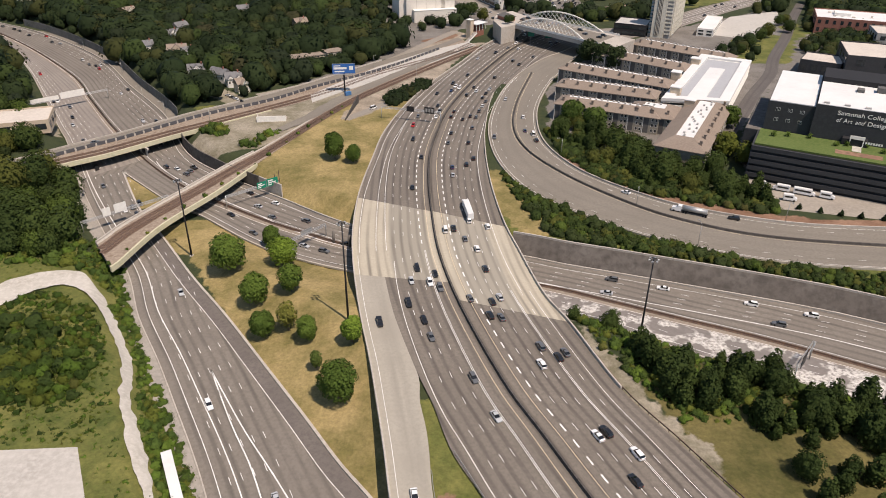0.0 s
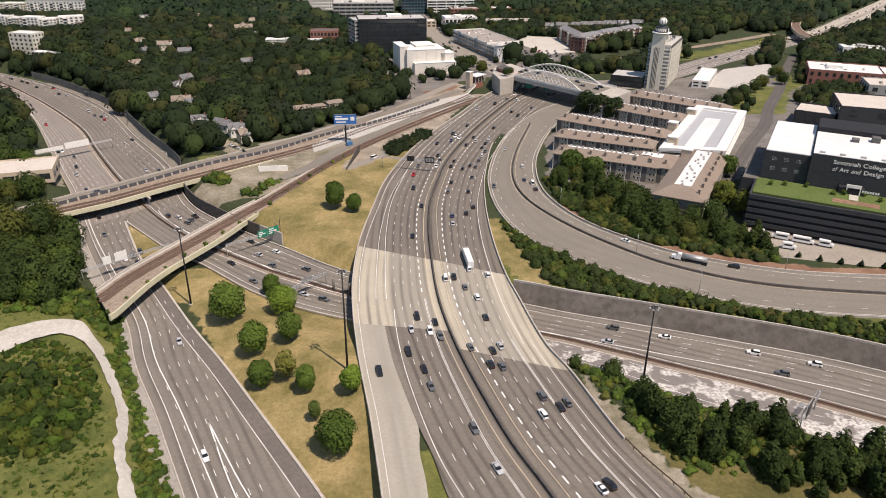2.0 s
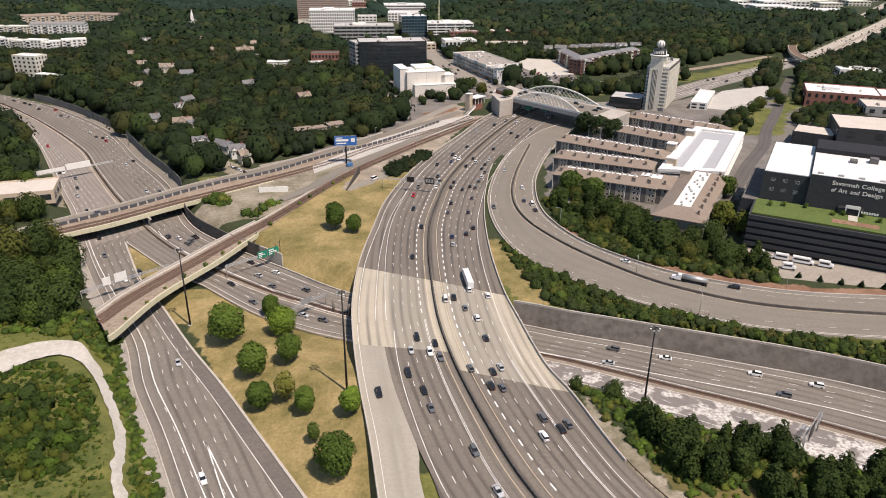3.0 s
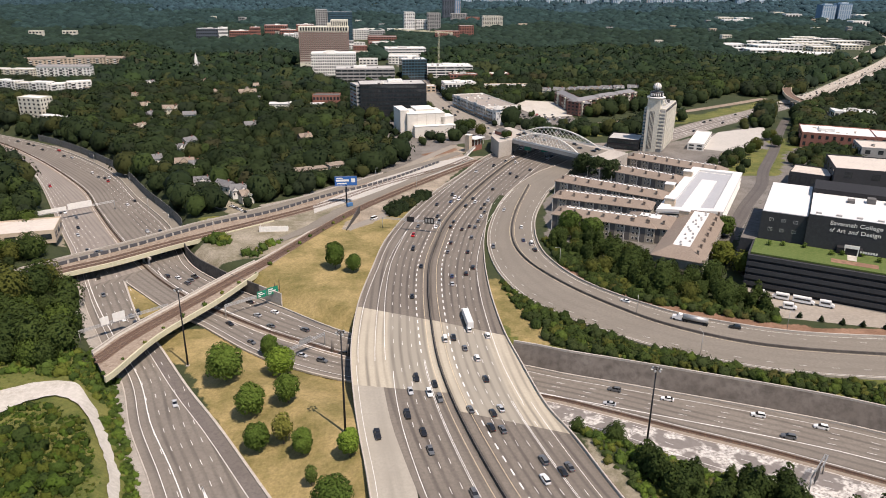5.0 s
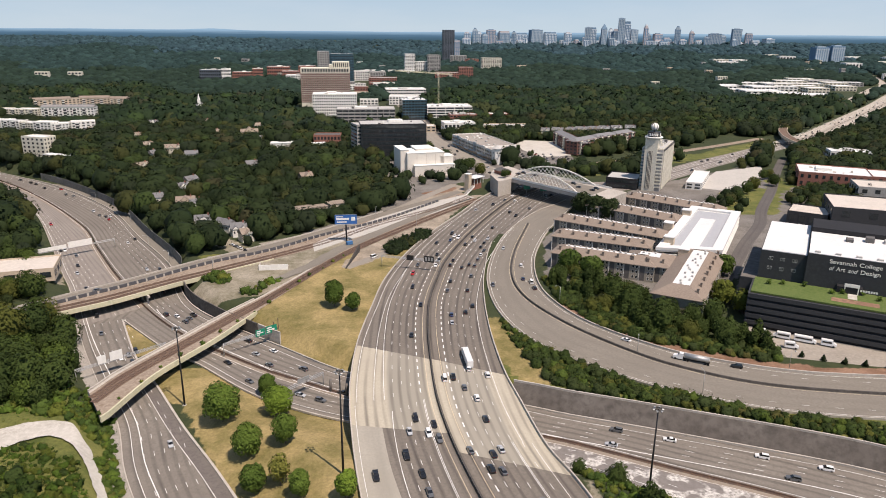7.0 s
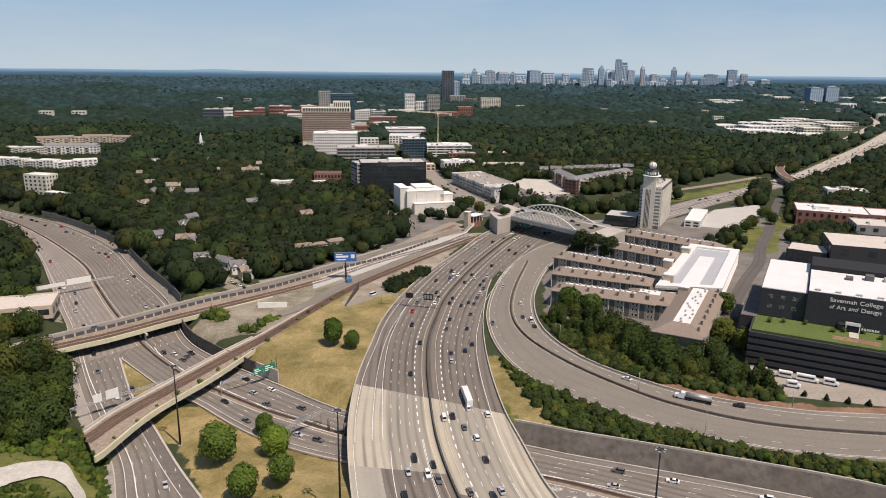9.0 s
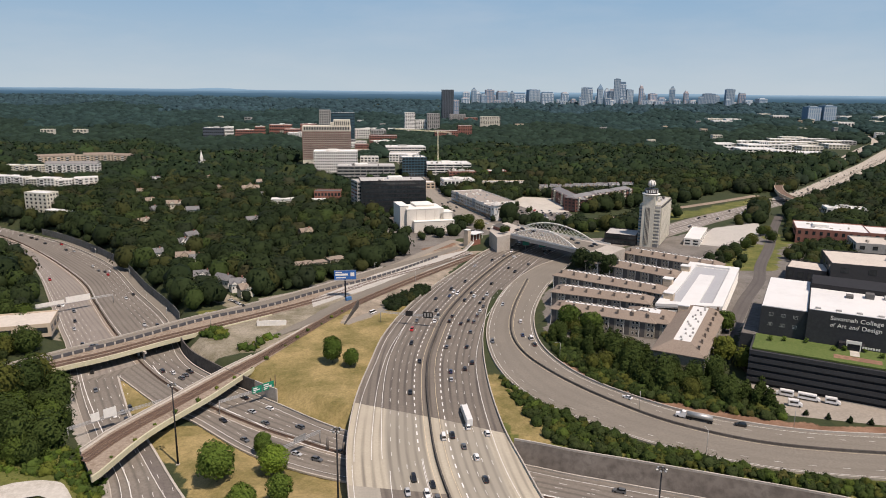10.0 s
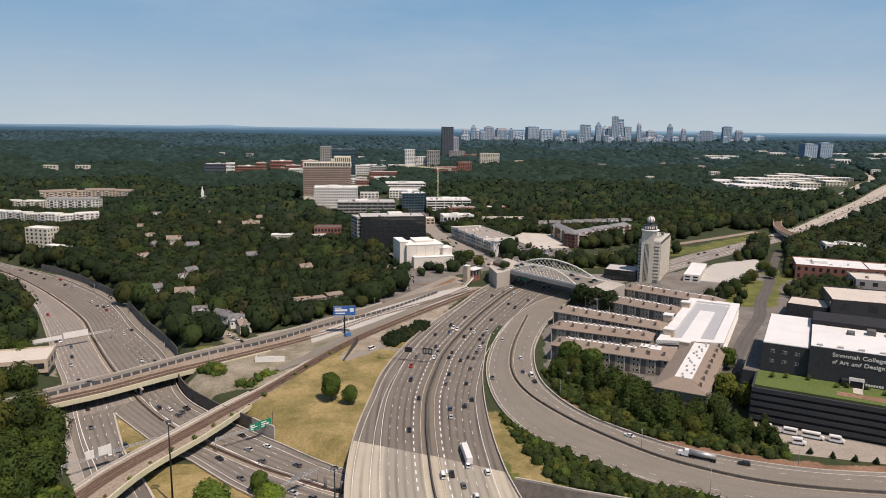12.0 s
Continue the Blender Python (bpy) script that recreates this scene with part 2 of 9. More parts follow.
def spline(pts, step=4.0):
    """Catmull-Rom through the points, evenly spaced."""
    p = np.array(pts, float)
    e = np.vstack([2 * p[0] - p[1], p, 2 * p[-1] - p[-2]])
    out = []
    for i in range(1, len(e) - 2):
        n = max(2, int(np.linalg.norm(e[i + 1] - e[i]) / 1.5))
        t = (np.arange(n) / n)[:, None]
        a, b, c, d = e[i - 1], e[i], e[i + 1], e[i + 2]
        out.append(0.5 * (2 * b + (c - a) * t + (2 * a - 5 * b + 4 * c - d) * t ** 2 + (3 * b - 3 * c + d - a) * t ** 3))
    out.append(p[-1:])
    return evenly(np.vstack(out), step)


def evenly(p, step=None, n=None):
    s = np.concatenate([[0], np.cumsum(np.linalg.norm(np.diff(p, axis=0), axis=1))])
    n = n or max(2, int(s[-1] / step) + 1)
    q = np.linspace(0, s[-1], n)
    return np.stack([np.interp(q, s, p[:, k]) for k in range(p.shape[1])], 1)


def length(p):
    return np.concatenate([[0], np.cumsum(np.linalg.norm(np.diff(p, axis=0), axis=1))])


def nearest(p, x, y):
    return int(np.argmin((p[:, 0] - x) ** 2 + (p[:, 1] - y) ** 2))


def between(p, a, b):
    """The run of a path from the point nearest a to that nearest b."""
    i, j = nearest(p, *a), nearest(p, *b)
    return p[i:j + 1] if i <= j else p[j:i + 1][::-1]


def side(p, d):
    """The path moved d to its right."""
    t = np.gradient(p[:, :2], axis=0)
    t /= np.linalg.norm(t, axis=1)[:, None]
    q = p.copy()
    q[:, :2] += np.stack([t[:, 1], -t[:, 0]], 1) * d
    return q


def strip(name, a, b, z, mat, n=None, cross=1, parent=None, label="", flip=False):
    """A paved sheet between two edges, with u metres across and v metres along. z: a height or (za, zb)."""
    n = n or max(len(a), len(b))
    a, b = evenly(a, n=n), evenly(b, n=n)
    za, zb = z if isinstance(z, tuple) else (z, z)
    v, uv, f = [], [], []
    s = length((a[:, :2] + b[:, :2]) / 2)
    for i in range(n):
        w = np.linalg.norm(b[i, :2] - a[i, :2])
        for k in range(cross + 1):
            t = k / cross
            p = a[i] + (b[i] - a[i]) * t
            v.append((p[0], p[1], za + (zb - za) * t))
            uv.append((w * t, s[i]))
    c = cross + 1
    for i in range(n - 1):
        for k in range(cross):
            q = (i * c + k, i * c + k + 1, (i + 1) * c + k + 1, (i + 1) * c + k)
            f.append(q)
    ob = piece(name, v, f, mat, parent, label, uv)
    up = sum(pl.normal.z for pl in ob.data.polygons)
    if up < 0:
        ob.data.flip_normals()
    return ob


def sweep(name, path, profile, mat, z=0.0, parent=None, label="", closed=True):
    """A profile of (offset to the right, height) carried along a path (x, y or x, y, z)."""
    p = np.array(path, float)
    t = np.gradient(p[:, :2], axis=0)
    t /= np.linalg.norm(t, axis=1)[:, None]
    r = np.stack([t[:, 1], -t[:, 0]], 1)
    zz = p[:, 2] if p.shape[1] > 2 else np.full(len(p), z)
    m = len(profile)
    v = [(p[i, 0] + r[i, 0] * o, p[i, 1] + r[i, 1] * o, zz[i] + h) for i in range(len(p)) for o, h in profile]
    f = []
    for i in range(len(p) - 1):
        for k in range(m if closed else m - 1):
            f.append((i * m + k, i * m + (k + 1) % m, (i + 1) * m + (k + 1) % m, (i + 1) * m + k))
    if closed:
        f.append(tuple(range(m))[::-1])
        f.append(tuple((len(p) - 1) * m + k for k in range(m)))
    ob = piece(name, v, f, mat, parent, label)
    bm = bmesh.new()
    bm.from_mesh(ob.data)
    bmesh.ops.recalc_face_normals(bm, faces=bm.faces)
    bm.to_mesh(ob.data)
    bm.free()
    return ob


def lerp_path(a, b, offset, n=None):
    """A line that runs offset metres from edge a towards edge b. offset may change from start to end."""
    n = n or max(len(a), len(b))
    a, b = evenly(a, n=n), evenly(b, n=n)
    w = np.linalg.norm(b - a, axis=1)
    o = np.linspace(offset[0], offset[1], n) if isinstance(offset, tuple) else np.full(n, offset)
    return a + (b - a) * (o / w)[:, None]


def stripes(name, lines, mat, z, parent=None, label=""):
    """Painted lines: (path, width, dash, gap); dash 0 is solid. All of one road in one mesh."""
    v, f = [], []
    for path, width, dash, gap in lines:
        s = length(path)
        runs = [(0, s[-1])] if not dash else [(q, q + dash) for q in np.arange(0, s[-1] - dash, dash + gap)]
        for q0, q1 in runs:
            k = max(2, int((q1 - q0) / 4) + 1)
            q = np.linspace(q0, q1, k)
            c = np.stack([np.interp(q, s, path[:, 0]), np.interp(q, s, path[:, 1])], 1)
            l, r = side(c, -width / 2), side(c, width / 2)
            o = len(v)
            for i in range(k):
                v += [(l[i, 0], l[i, 1], z), (r[i, 0], r[i, 1], z)]
            f += [(o + 2 * i, o + 2 * i + 1, o + 2 * i + 3, o + 2 * i + 2) for i in range(k - 1)]
    ob = piece(name, v, f, mat, parent, label)
    if sum(pl.normal.z for pl in ob.data.polygons) < 0:
        ob.data.flip_normals()
    return tagged(ob, kind="stuff")


# ---- plan: edges of the roads ----
LOW = -7.0
MED = spline([(112, 668), (84, 630), (59.1, 588), (38.9, 539), (19.1, 482.5), (2.9, 424.7), (-3.7, 383.6), (-7.1, 349.4), (-7.0, 315), (-5.2, 284), (-1.8, 248),
              (3.7, 218.4), (11.1, 190.6), (20.2, 162.4), (28.2, 143.8), (37.5, 122), (49, 98), (62, 74)])
MAIN_L = spline([(92, 678), (62, 640), (35.3, 597.4), (12, 535), (-5, 492), (-22, 440), (-33.5, 385), (-37, 343), (-39.3, 301), (-38.3, 267), (-35.8, 242.7),
                 (-31.6, 217.8), (-27.3, 196.4), (-22.4, 175.1), (-18.3, 154.5), (-15, 137), (-12.4, 121.5), (-8, 98), (-3, 74)])
MAIN_R = spline([(136, 656), (110, 620), (88, 588), (66, 545), (49.4, 506.4), (33.1, 459), (25.2, 402), (22.6, 361.4), (23, 316), (26.3, 273.7), (31, 246),
                 (37, 215.2), (44, 196), (54.2, 163), (65.1, 142), (75.1, 122.5), (88, 99), (101, 75)])
RAMP_IN = spline([(140, 650), (116, 606), (98.2, 577), (76.5, 549.5), (55.2, 508.6), (39.8, 466.3), (29.5, 418.8), (25.6, 379), (29, 337.6), (41.5, 302), (64, 277.2),
                  (88.7, 258), (116.9, 244.5), (141.3, 238), (172.5, 234.5), (230, 232)])
RAMP_MED = spline([(63.4, 508.9), (47.3, 441.9), (41, 393.6), (45, 357.8), (60.9, 323.9), (82.8, 295), (103.4, 276.3), (134.8, 261), (182.9, 253.6), (240, 251)])
RAMP_OUT = spline([(154, 648), (132, 610), (112, 578), (104.5, 559), (78, 494.8), (65.2, 454.6), (57.5, 419.7), (55, 382), (59.3, 354), (72.2, 325), (96.8, 298.4), (118.6, 284.5),
                   (151.7, 273), (191.5, 269), (250, 267)])
E1 = spline([(-470, 690), (-387, 614), (-328, 547), (-268, 459), (-232, 404), (-214, 377), (-178, 316), (-149, 272), (-125, 238), (-109.5, 208.4),
             (-93.2, 182.8), (-80.4, 161.4), (-69.5, 143), (-60.8, 127), (-50, 105), (-38, 80)])
E2 = spline([(-167, 338), (-142, 295), (-121, 267), (-98.7, 235.7), (-78, 209), (-57.3, 180.5), (-40.3, 157), (-27.9, 139.4), (-18.2, 127.5), (-3, 108), (15, 84)])
E3 = spline([(-167, 338), (-129, 301), (-111, 288.5), (-81, 263), (-55, 248), (-20, 235), (15, 222), (47, 211), (63.7, 202.7), (88.8, 187), (112.4, 176), (136.6, 164.4), (210, 127)])
E4 = spline([(-530, 735), (-434, 673), (-357, 605), (-276, 516), (-238, 460), (-200, 405), (-157, 349), (-124, 315), (-105, 301), (-79, 283), (-56, 270),
             (-39, 261), (0, 245.5), (42.3, 230), (59.5, 222.4), (85.8, 210), (112.4, 198), (145.4, 180.6), (215, 143)])
E5 = spline([(-560, 775), (-454, 708), (-367, 651), (-279, 568), (-221, 488), (-176, 427), (-143, 366), (-117.6, 338.2), (-93.5, 319.1), (-76.7, 306.5),
             (-41.8, 281), (-5, 267), (33.6, 253.9), (50.3, 247.3), (71.9, 240.2), (112.3, 226.5), (140.1, 216.3), (160, 207), (235, 170)])


def corridor(a, b, n=60):
    a, b = evenly(a, n=n), evenly(b, n=n)
    return (a + b) / 2, np.linalg.norm(b - a, axis=1) / 2


UP_1, UP_5 = between(E1, (-470, 690), (-190, 336)), between(E5, (-560, 775), (-147, 372))
LOW_1, LOW_2 = between(E1, (-190, 336), (-38, 80)), E2
THRU_3, THRU_5 = E3, between(E5, (-147, 372), (235, 170))
CUT_POLYS = [np.vstack([evenly(a, 8.0), evenly(b, 8.0)[::-1]]) for a, b in ((UP_1, UP_5), (LOW_1, LOW_2), (THRU_3, THRU_5))]
CUT_POLYS.append(np.array([(-194, 344), (-186, 330), (-165, 333), (-143, 364), (-150, 380)], float))


def in_poly(x, y, poly):
    n = len(poly)
    inside = np.zeros(np.shape(x), bool)
    for i in range(n):
        (x0, y0), (x1, y1) = poly[i], poly[(i + 1) % n]
        c = (y0 > y) != (y1 > y)
        if y0 != y1:
            inside ^= c & (x < (x1 - x0) * (y - y0) / (y1 - y0) + x0)
    return inside


def cut_clearance(x, y):
    """Distance to the lower freeway's edge; below 0 is on it."""
    d = clearance(x, y, [(evenly(p, 8.0), np.zeros(2000)) for p in (E1, E2, E3, E5)])
    inside = np.zeros(d.shape, bool)
    for p in CUT_POLYS:
        inside |= in_poly(x, y, p)
    return np.where(inside, -np.minimum(d, 5.0) - 0.01, d)



def clearance(x, y, lines):
    """Distance of points to the nearest edge of the given corridors; below 0 is inside."""
    d = np.full(x.shape, 1e9)
    for c, h in lines:
        for i in range(len(c) - 1):
            a, b = c[i], c[i + 1]
            ab = b - a
            t = np.clip(((x - a[0]) * ab[0] + (y - a[1]) * ab[1]) / (ab @ ab), 0, 1)
            dd = np.hypot(x - a[0] - t * ab[0], y - a[1] - t * ab[1]) - (h[i] + (h[i + 1] - h[i]) * t)
            d = np.minimum(d, dd)
    return d


def at_y(p, y):
    o = np.argsort(p[:, 1])
    return np.interp(y, p[o, 1], p[o, 0])


ROADS_HIGH = [corridor(MAIN_L, MAIN_R), corridor(RAMP_IN, RAMP_OUT)]


def ground_height(x, y):
    """Height of the open ground: a cutting for the lower freeway, level land about, rising hills far off."""
    x, y = np.asarray(x, float), np.asarray(y, float)
    d = cut_clearance(x, y)
    east = (x > at_y(E2, np.clip(y, 84, 338))) & (x < at_y(MAIN_L, y) + 4) & (y < 290)
    north = (x > -60) & (y > 150) & (x > at_y(E5, np.clip(y, 170, 700))) | (x > 30) & (d < 30) & (y > at_y(np.column_stack([E5[:, 1], E5[:, 0]]), x))
    w = np.where(east, 34.0, np.where(north, 5.5, 13.0))
    t = np.where(north, np.clip((d - 5.2) / 3.5, 0, 1), np.clip(d / w, 0, 1))
    bank = (x < -168) & (y > 410) & (x > at_y(E5, np.clip(y, 170, 775)))
    t = np.where(bank, np.clip((d - 7.5) / 9, 0, 1), t)
    bank = (y < 330) & (x < at_y(E1, np.clip(y, 80, 690)))
    t = np.where(bank, np.clip((d - 4.6) / 11, 0, 1), t)
    t = t * t * (3 - 2 * t)
    z = LOW - 0.35 + t * (-LOW + 0.1) - np.where(d < 0, 0.5, 0.0)
    r = np.hypot(x, y)
    k = np.clip((r - 2400) / 2500, 0, 1)
    z = z + 50 * k ** 1.5
    z = z + np.where(y > 620, 1, 0) * np.clip((y - 620) / 300, 0, 1) * 3.0 * np.sin(x / 170.0) * np.cos(y / 210.0)
    return z


# ---- ground: one sheet to the horizon ----
ZONES = (("urban", (0.135, 0.122, 0.108), (0.20, 0.185, 0.165)), ("green", (0.070, 0.090, 0.020), (0.165, 0.160, 0.046)), ("dry", (0.158, 0.134, 0.046), (0.33, 0.25, 0.112)), ("olive", (0.072, 0.070, 0.020), (0.150, 0.125, 0.046)), ("dirt", (0.21, 0.175, 0.13), (0.38, 0.32, 0.25)), ("clay", (0.165, 0.090, 0.055), (0.27, 0.165, 0.11)), ("gravelly", (0.15, 0.135, 0.085), (0.33, 0.29, 0.225)))


def land_material():
    """Woodland floor with grass, clay and paving where the zones lie, each with patches and grain; borders ragged."""
    m = material("land", (0.036, 0.048, 0.018), 0.95, var=((0.055, 0.06, 0.025), (0.026, 0.038, 0.015)), coarse=0.02, fine=0.2, bump=0.35, bump_scale=1.2, coords="World")
    n, l = m.node_tree.nodes, m.node_tree.links
    b = n["Principled BSDF"]
    col = b.inputs["Base Color"].links[0].from_socket
    geo = n.new("ShaderNodeNewGeometry")

    def grain(scale, lo, hi, detail=6):
        t = n.new("ShaderNodeTexNoise")
        t.inputs["Scale"].default_value, t.inputs["Detail"].default_value, t.inputs["Roughness"].default_value = scale, detail, 0.7
        l.new(geo.outputs["Position"], t.inputs["Vector"])
        r = n.new("ShaderNodeMapRange")
        r.inputs["From Min"].default_value, r.inputs["From Max"].default_value = lo, hi
        l.new(t.outputs["Fac"], r.inputs["Value"])
        return r.outputs["Result"]

    ragged, patches, blades = grain(0.35, 0.25, 0.75), grain(0.05, 0.38, 0.62), grain(0.9, 0.3, 0.7)
    for name, dark, light in ZONES:
        at = n.new("ShaderNodeAttribute")
        at.attribute_name = name
        a = n.new("ShaderNodeMath")
        a.operation = "MULTIPLY_ADD"
        a.inputs[1].default_value = 0.5
        l.new(ragged, a.inputs[0])
        l.new(at.outputs["Fac"], a.inputs[2])
        f = n.new("ShaderNodeMapRange")
        f.inputs["From Min"].default_value, f.inputs["From Max"].default_value = 0.66, 0.86
        l.new(a.outputs[0], f.inputs["Value"])
        c1 = n.new("ShaderNodeMix")
        c1.data_type = "RGBA"
        l.new(patches, c1.inputs["Factor"])
        c1.inputs["A"].default_value, c1.inputs["B"].default_value = (*dark, 1), (*light, 1)
        c2 = n.new("ShaderNodeMix")
        c2.data_type, c2.blend_type = "RGBA", "MULTIPLY"
        c2.inputs["Factor"].default_value = 1.0
        l.new(c1.outputs["Result"], c2.inputs["A"])
        g3 = n.new("ShaderNodeMapRange")
        g3.inputs["To Min"].default_value, g3.inputs["To Max"].default_value = 0.72, 1.2
        l.new(blades, g3.inputs["Value"])
        l.new(g3.outputs["Result"], c2.inputs["B"])
        mx = n.new("ShaderNodeMix")
        mx.data_type = "RGBA"
        l.new(f.outputs["Result"], mx.inputs["Factor"])
        l.new(col, mx.inputs["A"])
        l.new(c2.outputs["Result"], mx.inputs["B"])
        col = mx.outputs["Result"]
    l.new(col, b.inputs["Base Color"])
    return m


def graded(lo, hi, step, far_lo, far_hi, grow=1.12):
    mid = list(np.arange(lo, hi + step / 2, step))
    up, down, s = [], [], step
    v = hi
    while v < far_hi:
        s = min(s * grow, 120)
        v += s
        up.append(v)
    s, v = step, lo
    while v > far_lo:
        s = min(s * grow, 120)
        v -= s
        down.append(v)
    return np.array(down[::-1] + mid + up)


TOWN = [
    [(-75, 625), (-60, 598), (0, 640), (60, 690), (110, 700), (150, 740), (150, 850), (60, 880), (30, 900), (0, 1180), (-30, 1500), (-110, 1500), (-60, 1180), (-220, 1130), (-160, 1020), (-60, 860), (-130, 770), (-85, 720), (-60, 680)],
    [(60, 380), (115, 350), (175, 395), (250, 520), (330, 560), (330, 760), (190, 650), (115, 560), (70, 470)],
    [(150, 318), (205, 290), (300, 270), (520, 330), (520, 620), (330, 560), (250, 520), (165, 372)],
]
gx = graded(-480, 260, 3.5, -3900, 3900)
gy = graded(66, 700, 3.5, -600, 4990)
GX, GY = np.meshgrid(gx, gy)
GZ = ground_height(GX.ravel(), GY.ravel())
GZ = GZ - np.where(clearance(GX.ravel(), GY.ravel(), ROADS_HIGH) < -3, 0.35, 0.0)
nx, ny = len(gx), len(gy)
gi = np.arange(nx * ny).reshape(ny, nx)
quads = np.stack([gi[:-1, :-1], gi[:-1, 1:], gi[1:, 1:], gi[1:, :-1]], -1).reshape(-1, 4)
ground = piece("ground", np.column_stack([GX.ravel(), GY.ravel(), GZ]), quads.tolist(), land_material(), smooth=True)
AREAS = {
    "urban": TOWN + [[(-116, 452), (-98, 482), (-66, 526), (-46, 566), (-40, 610), (10, 652), (22, 622), (-44, 545), (-90, 482)]],
    "dry": [[(-132, 270), (-105, 252), (-20, 116), (-5, 116), (-18, 170), (-28, 225), (-38, 262), (-60, 262), (-100, 292)],
            [(-97, 318), (-102, 345), (-64, 434), (-38, 434), (-20, 448), (-28, 380), (-36, 330), (-36, 276)],
            [(-170, 342), (-150, 300), (-118, 280), (-126, 304)],
            [(22, 330), (30, 330), (42, 285), (46, 262), (34, 256), (24, 290)]],
    "green": [[(226, 560), (262, 556), (300, 640), (280, 650), (245, 610)], [(290, 600), (330, 650), (345, 700), (320, 690)], [(-158, 424), (-147, 430), (-138, 423), (-147, 411)], [(-32, 158), (24, 158), (24, 86), (-32, 86)], [(-190, 264), (-126, 242), (-68, 150), (-50, 96), (-270, 50), (-270, 240)],
              [(20, 320), (40, 304), (205, 228), (205, 203), (120, 222), (30, 252)], [(140, 690), (186, 714), (262, 776), (352, 836), (425, 880), (470, 935), (430, 950), (330, 860), (240, 800), (150, 735)],
              [(222, 545), (268, 545), (300, 610), (250, 625)], [(-150, 398), (-128, 384), (-112, 404), (-130, 420)]],
    "olive": [[(60, 168), (70, 133), (85, 100), (150, 100), (170, 140), (90, 180)]],
    "dirt": [[(-62, 405), (-57, 403), (-48, 412), (-38, 430), (-30, 446), (-18, 470), (-5, 492), (6, 530), (22, 580), (36, 604), (20, 600), (-2, 556), (-30, 504), (-56, 452)],
             [(-118, 446), (-106, 464), (-86, 482), (-60, 518), (-40, 552), (-18, 600), (8, 650), (26, 627), (6, 600), (-20, 566), (-40, 534), (-62, 502), (-82, 476)],
             [(-104, 366), (-92, 362), (-56, 450), (-20, 520), (10, 575), (0, 580), (-40, 520), (-76, 452)]],
    "clay": [[(58, 345), (74, 318), (100, 294), (155, 270), (255, 263), (255, 274), (155, 280), (106, 300), (82, 325), (68, 350)], [(-2, 126), (4, 124), (8, 100), (0, 100)],
             [(-22, 606), (8, 640), (14, 628), (-8, 600)]],
    "gravelly": [[(44, 200), (48, 199), (60, 166), (66, 152), (77, 134), (74, 126), (53, 160)], [(-158, 452), (-148, 462), (-126, 442), (-118, 430), (-128, 424)], [(-146, 366), (-128, 348), (-100, 356), (-60, 455), (-70, 470), (-110, 418), (-130, 396)], [(-240, 420), (-222, 384), (-262, 392)]],
}
for zone, polys in AREAS.items():
    mask = np.zeros(nx * ny, bool)
    for poly in polys:
        mask |= in_poly(GX.ravel(), GY.ravel(), poly)
    v = mask.reshape(ny, nx).astype(np.float32)
    v[1:-1, 1:-1] = 0.5 * v[1:-1, 1:-1] + 0.125 * (v[:-2, 1:-1] + v[2:, 1:-1] + v[1:-1, :-2] + v[1:-1, 2:])
    ground.data.attributes.new(zone, "FLOAT", "POINT").data.foreach_set("value", v.ravel())
tagged(ground, "rolling land with dry grass, green verges and woodland floor", "ground", kind="structure")


